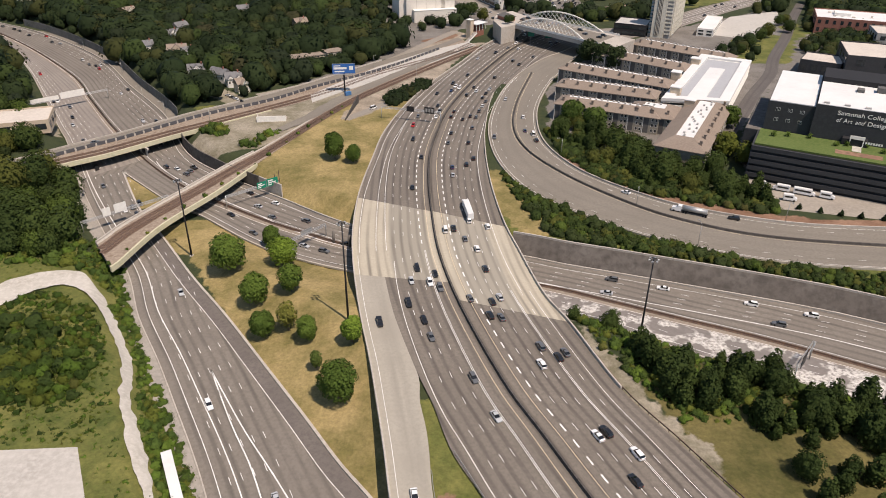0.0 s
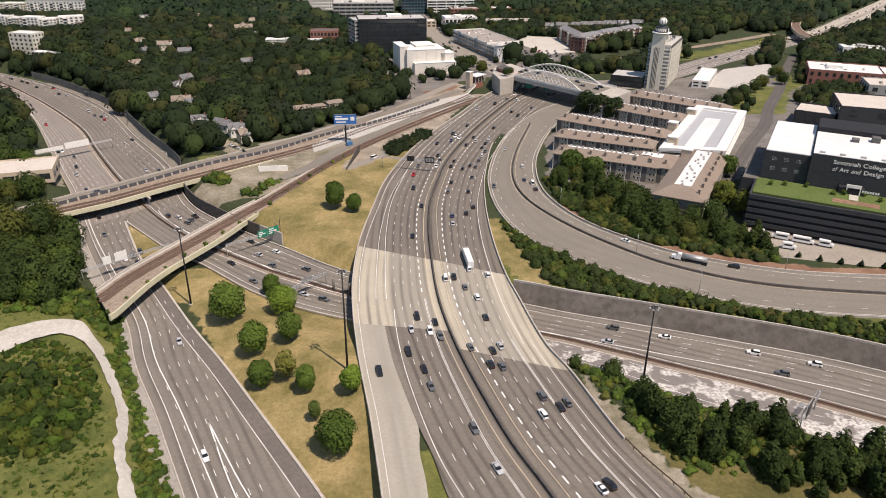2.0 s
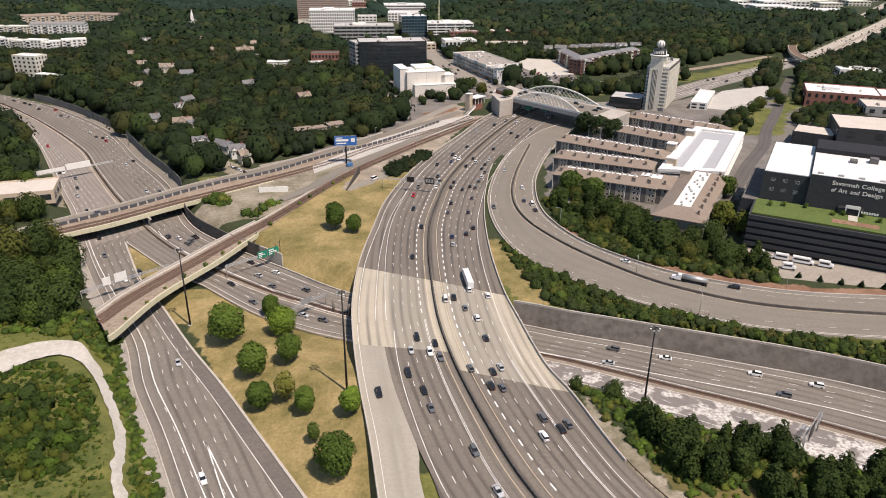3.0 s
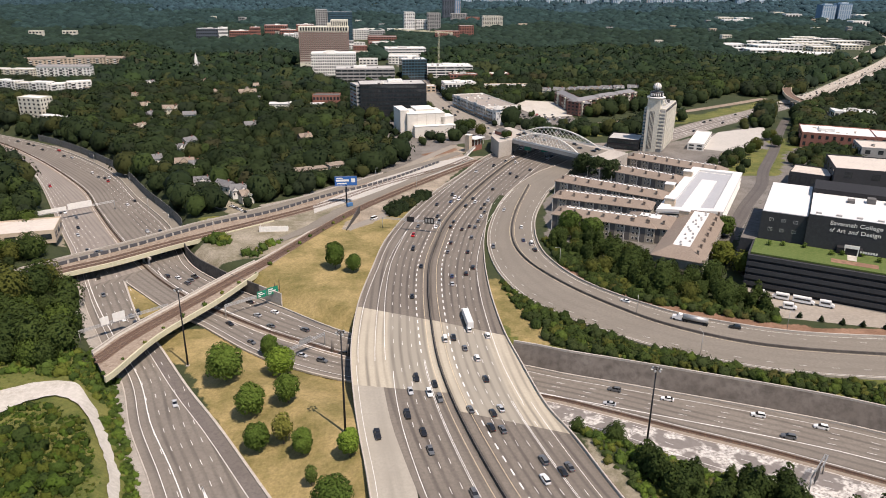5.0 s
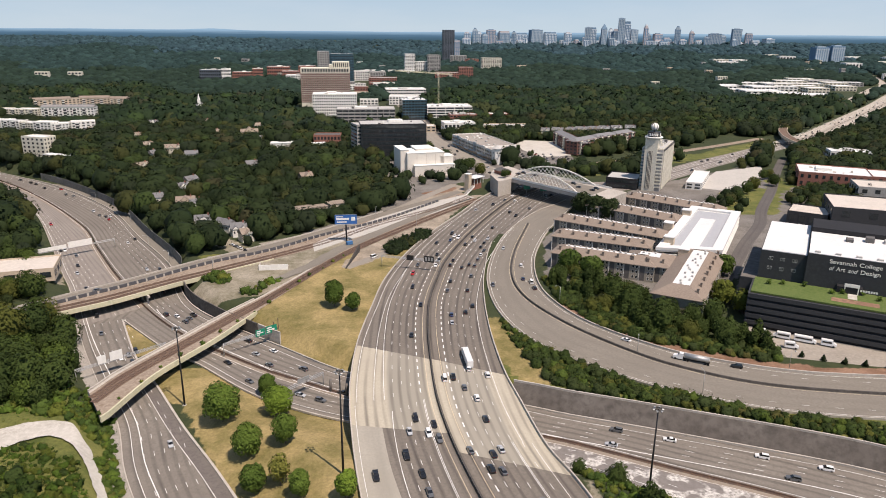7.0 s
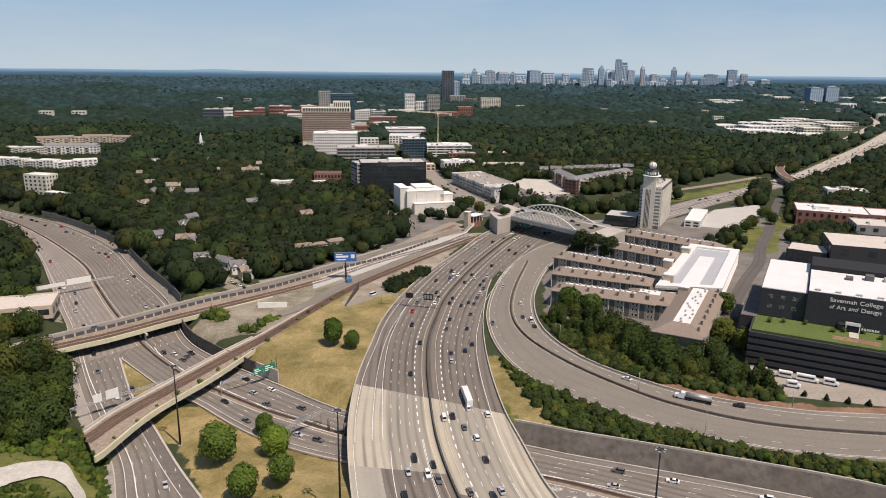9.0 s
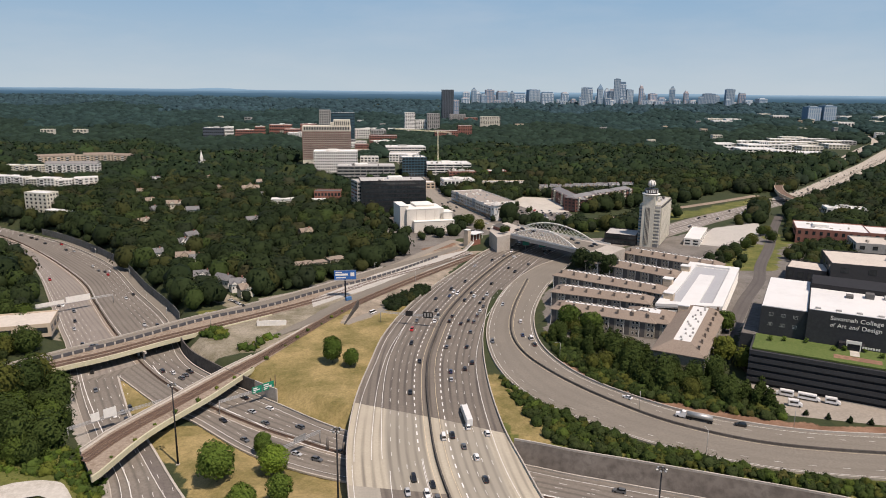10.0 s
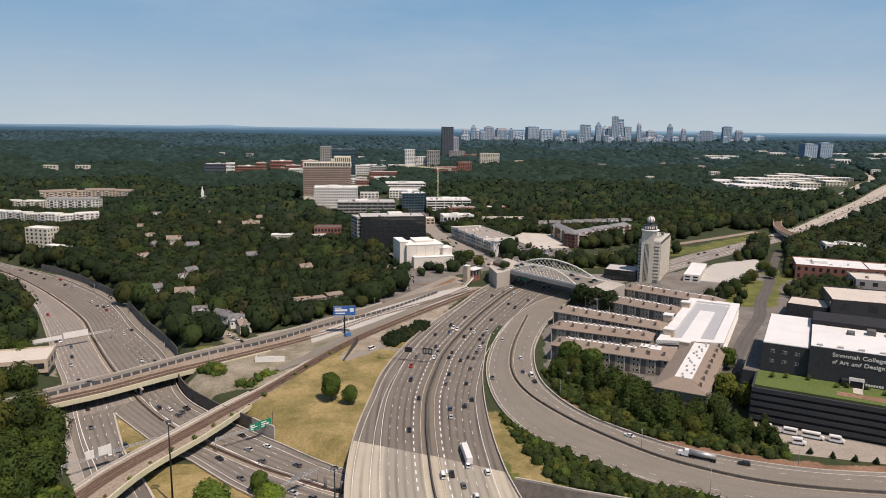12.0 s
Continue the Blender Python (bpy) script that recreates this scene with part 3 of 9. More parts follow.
def distant_ridges():
    """The last wooded ridges, a plain glowing backdrop at land's end, haze painted in."""
    m = bpy.data.materials.new("ridge_haze_glow")
    m.use_nodes = True
    n, l = m.node_tree.nodes, m.node_tree.links
    n.clear()
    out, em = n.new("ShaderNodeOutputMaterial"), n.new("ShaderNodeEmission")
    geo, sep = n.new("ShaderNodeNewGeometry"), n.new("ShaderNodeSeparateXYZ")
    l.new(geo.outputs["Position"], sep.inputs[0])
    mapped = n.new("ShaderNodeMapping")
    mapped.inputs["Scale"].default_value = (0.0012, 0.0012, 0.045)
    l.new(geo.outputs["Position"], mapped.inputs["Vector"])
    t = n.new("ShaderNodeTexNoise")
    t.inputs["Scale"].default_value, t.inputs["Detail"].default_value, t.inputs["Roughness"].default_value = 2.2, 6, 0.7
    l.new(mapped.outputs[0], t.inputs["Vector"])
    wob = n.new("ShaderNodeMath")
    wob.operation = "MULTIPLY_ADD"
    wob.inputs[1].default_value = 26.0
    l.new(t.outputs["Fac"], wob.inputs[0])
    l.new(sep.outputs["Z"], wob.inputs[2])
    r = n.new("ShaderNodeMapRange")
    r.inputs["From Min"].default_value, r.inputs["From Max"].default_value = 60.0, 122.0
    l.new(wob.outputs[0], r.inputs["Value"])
    # painted haze: the emission turns paler and bluer with height
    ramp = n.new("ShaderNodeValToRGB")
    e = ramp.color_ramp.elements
    e[0].position, e[0].color = 0.0, RIDGE_HAZE[0]
    e[1].position, e[1].color = 1.0, RIDGE_HAZE[2]
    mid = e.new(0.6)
    mid.color = RIDGE_HAZE[1]
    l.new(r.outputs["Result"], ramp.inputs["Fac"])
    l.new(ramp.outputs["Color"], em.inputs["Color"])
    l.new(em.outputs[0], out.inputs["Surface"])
    xs = np.arange(-3900, 3901, 15.0)
    rng = np.random.RandomState(77)
    top = 110.5 + xs * 0.0012 + 1.6 * np.sin(xs / 510.0) + 0.9 * np.sin(xs / 137.0 + 1) + rng.uniform(-0.5, 0.5, len(xs))
    top += 9.0 * np.exp(-((xs + 1560) / 150.0) ** 2)
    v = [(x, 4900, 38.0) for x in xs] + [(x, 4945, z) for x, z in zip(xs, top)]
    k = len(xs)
    return tagged(piece("backdrop", v, [(i, i + 1, k + i + 1, k + i) for i in range(k - 1)], m), "glowing backdrop of wooded ridges with blue haze painted in", "backdrop", kind="structure")


# haze colours of the ridges, low to high
RIDGE_HAZE = ((0.034, 0.078, 0.105, 1), (0.082, 0.175, 0.27, 1), (0.27, 0.45, 0.62, 1))
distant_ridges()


def drape(name, path, width, mat, lift=0.06, cross=4, label="", category="", step=2.0, wobble=0.0, seed=0, smooth=5):
    """A strip laid on the ground along a path. width: a number or one per path end to end."""
    p = spline(path, step)
    n = len(p)
    rng = np.random.RandomState(seed)
    w = np.interp(np.linspace(0, 1, n), np.linspace(0, 1, len(np.atleast_1d(width))), np.atleast_1d(width)) if not np.isscalar(width) else np.full(n, width)
    wl = w / 2 + np.convolve(rng.randn(n + smooth - 1), np.hanning(smooth + 2)[1:-1] / np.hanning(smooth + 2).sum(), "valid")[:n] * wobble
    wr = w / 2 + np.convolve(rng.randn(n + smooth - 1), np.hanning(smooth + 2)[1:-1] / np.hanning(smooth + 2).sum(), "valid")[:n] * wobble
    t = np.gradient(p, axis=0)
    t /= np.linalg.norm(t, axis=1)[:, None]
    r = np.stack([t[:, 1], -t[:, 0]], 1)
    v, uv, s = [], [], length(p)
    for i in range(n):
        for k in range(cross + 1):
            o = -wl[i] + (wl[i] + wr[i]) * k / cross
            v.append((p[i, 0] + r[i, 0] * o, p[i, 1] + r[i, 1] * o))
            uv.append((o + w[i] / 2, s[i]))
    v = np.array(v)
    z = ground_height(v[:, 0], v[:, 1]) + lift
    c = cross + 1
    f = [(i * c + k, i * c + k + 1, (i + 1) * c + k + 1, (i + 1) * c + k) for i in range(n - 1) for k in range(cross)]
    ob = piece(name, np.column_stack([v, z]), f, mat, uvs=uv)
    if sum(q.normal.z for q in ob.data.polygons) < 0:
        ob.data.flip_normals()
    return tagged(ob, label, category, kind="structure")


# ---- main freeway, upper level ----
def paved(name, a, b, z, mat, label, category="road"):
    return tagged(strip(name, a, b, z, mat, cross=2), label, category, kind="structure")


med_l, med_r = side(MED, 0.45), side(MED, -0.45)   # the path runs towards the viewer: its right is the left carriageway
med_l, med_r = MED + [-0.45, 0], MED + [0.45, 0]
CUT_A, CUT_B, CUT_C = (-38.8, 294), (-4.4, 282), (28.2, 266)
END_A, END_B, END_B2, END_C = (-33.4, 229), (3.7, 222.3), (6.2, 212), (42.7, 197)
far_pts = ((92, 678), (112, 668), (136, 656))
near_pts = ((-3, 74), (62, 74), (101, 75))
paved("road_main_left_far", between(med_l, far_pts[1], CUT_B), between(MAIN_L, far_pts[0], CUT_A), 0, ASPHALT, "grey asphalt freeway lanes with dark tyre bands")
paved("bridge_deck_left", between(med_l, CUT_B, END_B), between(MAIN_L, CUT_A, END_A), 0, CONCRETE_ROAD, "pale concrete bridge deck carrying the freeway")
paved("road_main_right_far", between(med_r, far_pts[1], CUT_B), between(MAIN_R, far_pts[2], CUT_C), 0, ASPHALT_R, "grey asphalt freeway lanes with dark tyre bands")
paved("bridge_deck_right", between(med_r, CUT_B, END_B2), between(MAIN_R, CUT_C, END_C), 0, CONCRETE_ROAD_R, "pale concrete bridge deck carrying the freeway")
paved("road_main_right_near", between(med_r, END_B2, near_pts[1]), between(MAIN_R, END_C, near_pts[2]), 0, ASPHALT_R, "grey asphalt freeway lanes with dark tyre bands")
RAMP_CONCRETE = road_material("ramp_concrete", (0.36, 0.332, 0.277), (0.235, 0.215, 0.180), (0.32, 0.293, 0.243), lane=14.0, shift=-3.6, depth=0.7)
# left carriageway past the bridge: ramp of pale concrete beside the asphalt lanes
CARR_L = spline([(-23.2, 234), (-17.5, 205), (-12, 185), (-6.4, 167), (-2.4, 156), (3.1, 137.2), (10.8, 121.8), (22, 98), (36, 74)])
RAMP_R = spline([(-23.2, 234), (-17.5, 205), (-12, 185), (-6.6, 167), (-6.4, 158), (-4.2, 147), (-3.0, 137.2), (-1.6, 121.6), (3, 98), (9, 74)])
paved("road_main_left_near", between(med_l, (2.2, 229), near_pts[1]), CARR_L, -0.02, ASPHALT, "grey asphalt freeway lanes with dark tyre bands")
paved("road_exit_ramp", between(MAIN_L, (-34.6, 236), near_pts[0]), RAMP_R, -0.025, RAMP_CONCRETE, "pale concrete exit ramp")
# curved ramp to the right
RI, RO = between(RAMP_IN, (52, 500), (230, 232)), between(RAMP_OUT, (80, 499), (250, 267))
ramp_mid = np.vstack([spline([(147, 649), (124, 608), (105, 577.5), (88, 549), (76, 529), (63.4, 508.9)])[:-1], RAMP_MED])
paved("road_ramp_inner", between(RAMP_IN, (140, 650), (230, 232)), ramp_mid, 0.02, RAMP_PAVING, "light grey concrete curved ramp")
paved("road_ramp_outer", ramp_mid, between(RAMP_OUT, (154, 648), (250, 267)), 0.02, RAMP_PAVING, "light grey concrete curved ramp")
paved("road_main_merge", between(MAIN_R, (136, 656), (40, 480)), between(RAMP_IN, (140, 650), (45, 480)), -0.03, ASPHALT_R, "grey asphalt between freeway and ramp")

CONCRETE_TAN = material("tan_shoulder", (0.25, 0.205, 0.16), 0.9, var=((0.19, 0.155, 0.12), (0.29, 0.245, 0.195)), coarse=0.08, fine=0.7, coords="World")
SHOULDER = material("worn_shoulder", (0.30, 0.275, 0.24), 0.9, var=((0.24, 0.22, 0.19), (0.35, 0.32, 0.28)), coarse=0.07, fine=0.8, coords="World")
# ---- lower freeway ----
SPLIT = (-167, 338)
paved("road_low_left", between(E1, (-470, 690), (-185, 328)), between(E4, (-530, 735), (-162, 355)), LOW, ASPHALT_PALE, "worn grey asphalt freeway in a cutting")
paved("road_low_right", side(between(E4, (-530, 735), (-157, 349)), -1.0), between(E5, (-560, 775), (-143, 366)), LOW, ASPHALT_LOW, "worn grey asphalt freeway in a cutting")
paved("road_low_exit", between(E1, (-185, 328), (-38, 80)), E2, LOW, ASPHALT_LOW, "worn grey asphalt freeway branch in a cutting")
_join = [(-204, 352), (-186, 327), (-168, 329), (-158, 334), (-146, 352), (-152, 366), (-166, 376), (-184, 378)]
tagged(piece("road_low_join", [(x, y, LOW - 0.03) for x, y in _join], [tuple(range(len(_join)))], ASPHALT_LOW, uvs=[(x + 200, y - 320) for x, y in _join]), "worn grey asphalt where the freeway branches split", "road", kind="structure")
BLEACHED = road_material("bleached_asphalt", (0.20, 0.18, 0.165), (0.12, 0.11, 0.1), (0.60, 0.575, 0.53), depth=0.25)
BLEACHED.node_tree.nodes["Noise Texture"].inputs["Scale"].default_value = 0.12
BLEACHED.node_tree.nodes["Noise Texture"].inputs["Detail"].default_value = 2.5
BLEACHED.node_tree.nodes["Map Range"].inputs["From Min"].default_value = 0.47
BLEACHED.node_tree.nodes["Map Range"].inputs["From Max"].default_value = 0.53
paved("road_low_through_bleached", between(E3, (20, 220), (210, 127)), side(between(E4, (26, 236), (215, 143)), 0.5), LOW, BLEACHED, "asphalt freeway with pale bleached patches")
paved("road_low_through_near", between(E3, SPLIT, (20, 220)), side(between(E4, (-162, 355), (26, 236)), 0.5), LOW, ASPHALT_LOW, "worn grey asphalt freeway passing under the bridge")
paved("road_low_through_far", side(between(E4, (-157, 349), (215, 143)), -0.5), between(E5, (-143, 366), (235, 170)), LOW, ASPHALT_LOW, "worn grey asphalt freeway passing under the bridge")

_e1 = between(E1, (-190, 336), (-38, 80))
_out = side(_e1, 4.9) + np.array([[0.5 * math.sin(k * 1.7) + 0.4 * math.sin(k * 0.61), 0.0] for k in range(len(_e1))])
paved("shoulder_low", side(_e1, 0.1), _out, LOW - 0.02, SHOULDER, "pale worn shoulder of the lower freeway", "shoulder")

SHOULDER_DARK = material("dark_shoulder", (0.142, 0.124, 0.110), 0.9, var=((0.17, 0.148, 0.13), (0.115, 0.10, 0.089)), coarse=0.05, fine=0.8, coords="World")
_e2 = between(E2, (-121, 267), (15, 84))
paved("shoulder_exit", side(_e2, 0.45), side(_e2, 5.0), LOW + 0.012, SHOULDER_DARK, "dark asphalt shoulder beside the kerb", "shoulder")
for k_, (a_, b_) in enumerate((((-530, 735), (-162, 355)), ((-105, 301), (215, 143)))):
    paved("median_shoulder", side(between(E4, a_, b_), 0.5), side(between(E4, a_, b_), 3.0), LOW + 0.012, CONCRETE_TAN, "tan stained median shoulder", "shoulder")

# ---- lines ----
W = 0.2
ml, mr = between(med_l, far_pts[1], (-1.8, 248)), between(med_l, (-1.8, 248), (62, 74))
al, ar = between(MAIN_L, far_pts[0], (-36, 243)), between(MAIN_L, (-36, 243), near_pts[0])
L1 = [lerp_path(ml, al, o) for o in (9.3, 13.0, 16.7)]
L2 = [lerp_path(mr, CARR_L, (o, p)) for o, p in ((9.3, 11.2), (13.0, 14.9), (16.7, 18.6))]
white = [(p, 0.17, 3.0, 9.2) for p in L1 + L2]
white += [(lerp_path(ml, al, 5.7), 0.5, 3.2, 3.5)]
white += [(lerp_path(mr, CARR_L, o), 0.17, 0, 0) for o in ((5.5, 7.2), (6.0, 7.7))]
white += [(lerp_path(ml, al, 20.4), 0.22, 0, 0), (lerp_path(mr, CARR_L, (20.6, 22.4)), 0.22, 0, 0), (lerp_path(al, ml, 2.8), 0.2, 0, 0),
          (lerp_path(between(ml, (2.9, 424), (-1.8, 248)), between(al, (-22, 440), (-36, 243)), (20.6, 24.6)), 0.2, 0, 0),
          (lerp_path(ar, RAMP_R, (2.8, 2.0)), 0.16, 0, 0)]
ml, mr = between(med_r, far_pts[1], (3.7, 218)), between(med_r, (3.7, 218), (62, 74))
al, ar = between(MAIN_R, far_pts[2], (37, 215)), between(MAIN_R, (37, 215), near_pts[2])
white += [(lerp_path(ml, al, o), 0.17, 3.0, 9.2) for o in (9.9, 13.6, 17.3, 21.0)]
white += [(lerp_path(mr, ar, (o, p)), 0.17, 3.0, 9.2) for o, p in ((9.9, 11.3), (13.6, 14.9), (17.3, 18.5), (24.6, 25.7))]
white += [(lerp_path(ml, al, 6.2), 0.5, 3.2, 3.5), (lerp_path(mr, ar, (6.2, 7.7)), 0.5, 3.2, 3.5), (lerp_path(ml, al, 24.9), 0.22, 0, 0)]
white += [(lerp_path(mr, ar, (o, p)), 0.18, 0, 0) for o, p in ((20.8, 22.0), (21.3, 22.5), (28.0, 29.2))]
white += [(lerp_path(RI, RAMP_MED, 2.2), 0.18, 0, 0), (lerp_path(RO, RAMP_MED, 2.0), 0.18, 0, 0)]
white += [(lerp_path(RI, RAMP_MED, (5.9, 8.0)), 0.15, 3.0, 9.2), (lerp_path(RO, RAMP_MED, (6.4, 7.5)), 0.15, 3.0, 9.2)]
tagged(stripes("lane_lines_upper", white, PAINT, 0.04), "worn white lane lines and dashes on the freeway", "road marking")
yellow = [(lerp_path(between(m, far_pts[1], (62, 74)), between(e, far, near), o), 0.18, 0, 0) for m, e, far, near, o in
          ((med_l, MAIN_L, far_pts[0], near_pts[0], (1.4, 3.0)), (med_r, MAIN_R, far_pts[2], near_pts[2], (2.2, 4.6)))]
yellow += [(side(RAMP_MED, 1.3), 0.15, 0, 0), (side(RAMP_MED, -1.6), 0.15, 0, 0)]
tagged(stripes("edge_lines_upper", yellow, PAINT_YELLOW, 0.04), "faded yellow edge lines on the freeway", "road marking")
low = []
for a, b, offs in ((between(E1, (-470, 690), (-185, 328)), between(E4, (-530, 735), (-162, 355)), (5.0, 8.7, 12.4, 16.1, 19.8)),
                   (between(E5, (-560, 775), (-143, 366)), between(E4, (-530, 735), (-157, 349)), (6.0, 9.7, 13.4, 17.1)),
                   (between(E1, (-185, 328), (-38, 80)), E2, (7.4, 11.0, 14.7, 18.4, 22.1)),
                   (between(E3, (-129, 301), (210, 127)), between(E4, (-124, 315), (215, 143)), (8.0, 11.6)),
                   (between(E5, (-143, 366), (235, 170)), between(E4, (-157, 349), (215, 143)), (7.4, 11.0, 14.7))):
    low += [(lerp_path(a, b, o), 0.17, 3.0, 9.2) for o in offs]
    if b is E2:
        low += [(side(a, -3.4), 0.22, 0, 0), (side(_e2, 5.2), 0.2, 0, 0)]
        continue
    low += [(lerp_path(a, b, 3.4), 0.22, 0, 0), (lerp_path(b, a, 2.6), 0.2, 0, 0)]
low += [(lerp_path(between(E5, (-143, 366), (235, 170)), between(E4, (-157, 349), (215, 143)), 18.2), 0.4, 0, 0)]
low += [(side(_e1, np.linspace(-4.6, -9.0, len(_e1))[:, None]), 0.35, 0, 0)]
low += [(spline([(-74.5, 178.5), (-62, 155), (-52, 138), (-44, 122), (-34, 104)]), 0.4, 0, 0), (spline([(-74.5, 178.5), (-58, 153), (-45, 135), (-34, 119), (-22, 102)]), 0.4, 0, 0)]
tagged(stripes("lane_lines_lower", low, PAINT, LOW + 0.03), "worn white lane lines on the lower freeway", "road marking")

# ---- barriers and walls ----
JERSEY = [(-0.38, 0), (-0.14, 0.4), (-0.1, 1.05), (0.1, 1.05), (0.14, 0.4), (0.38, 0)]
PARAPET = [(-0.25, -1.7), (-0.25, 0.95), (-0.1, 1.0), (0.1, 1.0), (0.25, 0.95), (0.25, -1.7)]


def barrier(name, path, profile, mat, z, label):
    return tagged(sweep(name, path, profile, mat, z), label, "barrier", kind="structure")


# soot-dark concrete of the median walls; on the wing wall it stands for shade
DARK_CONCRETE = material("soot_and_shade_concrete", (0.075, 0.068, 0.062), 0.9, var=((0.11, 0.1, 0.09), (0.05, 0.045, 0.04)), coarse=0.08, fine=0.8, coords="World")
barrier("median_barrier", MED, [(-0.42, 0), (-0.3, 1.15), (0.3, 1.15), (0.42, 0)], DARK_CONCRETE, 0, "dark soot-stained concrete median wall")
barrier("parapet_left", MAIN_L, PARAPET, CONCRETE, 0, "pale concrete parapet along the freeway edge")
barrier("parapet_right", between(MAIN_R, (33, 459), (54, 163)), PARAPET, CONCRETE, 0, "pale concrete parapet along the freeway edge")
barrier("ramp_median", RAMP_MED, [(-0.5, 0), (-0.3, 1.0), (0.3, 1.0), (0.5, 0)], DARK_CONCRETE, 0, "dark concrete median wall on the curved ramp")
barrier("ramp_inner_parapet", between(RAMP_IN, (104, 586), (240, 232)), [(-0.22, -1.0), (-0.22, 0.6), (0.22, 0.6), (0.22, -1.0)], CONCRETE, 0, "low concrete kerb wall along the curved ramp")
barrier("ramp_outer_parapet", RAMP_OUT, [(-0.3, -0.6), (-0.3, 1.0), (0.3, 1.0), (0.3, -0.6)], CONCRETE, 0, "concrete wall on the outside of the curved ramp")
for nm, p in (("low_median_barrier", E4),):
    barrier(nm, p, JERSEY, STEEL, LOW, "rusty brown median barrier on the lower freeway")
barrier("low_kerb_left", E1, [(-0.2, -0.3), (-0.2, 0.35), (0.2, 0.35), (0.2, -0.3)], CONCRETE, LOW, "concrete kerb beside the lower freeway")
barrier("low_kerb_exit", E2, [(-0.45, -0.3), (-0.45, 0.5), (0.45, 0.5), (0.45, -0.3)], CONCRETE, LOW, "concrete kerb beside the lower freeway")
barrier("low_kerb_near", E3, [(-0.3, -0.3), (-0.3, 0.5), (0.3, 0.5), (0.3, -0.3)], CONCRETE, LOW, "concrete kerb beside the lower freeway")
barrier("low_kerb_far", E5, [(-0.3, -0.3), (-0.3, 0.8), (0.3, 0.8), (0.3, -0.3)], CONCRETE, LOW, "concrete barrier at the foot of the retaining wall")
wall_a = side(between(E5, (29, 256), (235, 170)), -0.8)
wall_b = side(wall_a, -5.0)
tagged(strip("retaining_wall", wall_a, wall_b, (LOW, 0.9), WALL_STONE, cross=3), "dark stained sloping concrete retaining wall", "wall", kind="structure")
barrier("retaining_wall_coping", wall_b, [(-0.3, -0.5), (-0.3, 0.35), (0.3, 0.35), (0.3, -0.5)], CONCRETE, 0.9, "pale coping along the top of the retaining wall")

# main bridge body over the cutting
body_l, body_r = between(MAIN_L, (-39.3, 301), (-27, 196)), between(MAIN_R, (25, 285), (48, 182))
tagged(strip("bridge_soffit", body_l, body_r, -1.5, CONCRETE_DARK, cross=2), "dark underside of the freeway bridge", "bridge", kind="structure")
for nm, a, b in (("bridge_pier_wall", (-56, 262), (42, 225)), ):
    bm = bmesh.new()
    p = between(E4, (-46, 265), (36, 232))
    for i in range(0, len(p), 2):
        tube(bm, (p[i, 0], p[i, 1], LOW - 0.4), (p[i, 0], p[i, 1], -1.5), 0.6, n=10)
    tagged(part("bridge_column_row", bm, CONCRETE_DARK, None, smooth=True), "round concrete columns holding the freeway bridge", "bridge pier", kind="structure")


# ---- rail and road bridges on the left ----
B1_NEAR = spline([(-262, 262), (-225, 299), (-193.8, 330.4), (-175.2, 347), (-153.1, 372.2), (-137.1, 388.4), (-112.4, 413.3), (-90, 437), (-70, 462), (-45, 500), (0, 552), (24, 592)])
B1_FAR = spline([(-280, 275), (-236, 318), (-203.8, 353.6), (-181.2, 377.7), (-154.4, 411), (-135.3, 430), (-112, 456), (-92, 480), (-70, 510), (-48, 540), (-8, 590), (12, 620)])
B2_NEAR = spline([(-127.2, 230.5), (-125.9, 234.6), (-120.2, 265.5), (-106.0, 301.2), (-96.5, 330.7), (-84, 368), (-71, 405), (-53, 447), (-26, 490), (6, 545), (30, 585)])
B2_FAR = spline([(-141.2, 250), (-139.8, 254.7), (-136.5, 268), (-125.5, 294.4), (-110, 332), (-98.5, 356), (-86, 388), (-74, 420), (-60, 452), (-34, 500), (0, 556), (24, 592)])
deck_1 = thing("rail_road_bridge", "concrete bridge with rail tracks and a road across the cutting", "bridge")
n1 = 120
tagged(strip("bridge_road_surface", lerp_path(B1_FAR, B1_NEAR, 0.4, n1), lerp_path(B1_FAR, B1_NEAR, 9.5, n1), 0.05, RAMP_PAVING, parent=deck_1))
tagged(strip("track_bed", lerp_path(B1_FAR, B1_NEAR, 9.5, n1), evenly(B1_NEAR, n=n1), 0.02, BALLAST, parent=deck_1))
CREAM = material("cream_girder", (0.52, 0.49, 0.33), 0.7, var=((0.42, 0.4, 0.27), (0.58, 0.54, 0.4)), coarse=0.1, fine=0.8, coords="World")
run_1 = between(B1_NEAR, (-235, 289), (-105, 420))
sweep("girder", run_1, [(0.35, -2.1), (0.35, -0.5), (0.35, 0.3), (-0.4, 0.3), (-0.4, -2.1)], CREAM, 0, deck_1, "cream painted steel side girder")
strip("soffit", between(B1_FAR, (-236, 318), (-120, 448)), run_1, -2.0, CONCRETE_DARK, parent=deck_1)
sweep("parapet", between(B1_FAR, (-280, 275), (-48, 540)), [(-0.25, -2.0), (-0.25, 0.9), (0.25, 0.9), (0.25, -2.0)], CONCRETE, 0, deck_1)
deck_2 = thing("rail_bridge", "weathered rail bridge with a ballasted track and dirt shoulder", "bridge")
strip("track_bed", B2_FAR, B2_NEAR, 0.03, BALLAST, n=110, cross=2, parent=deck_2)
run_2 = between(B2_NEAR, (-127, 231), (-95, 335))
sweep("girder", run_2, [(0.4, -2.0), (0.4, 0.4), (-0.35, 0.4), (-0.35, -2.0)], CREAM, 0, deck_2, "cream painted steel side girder")
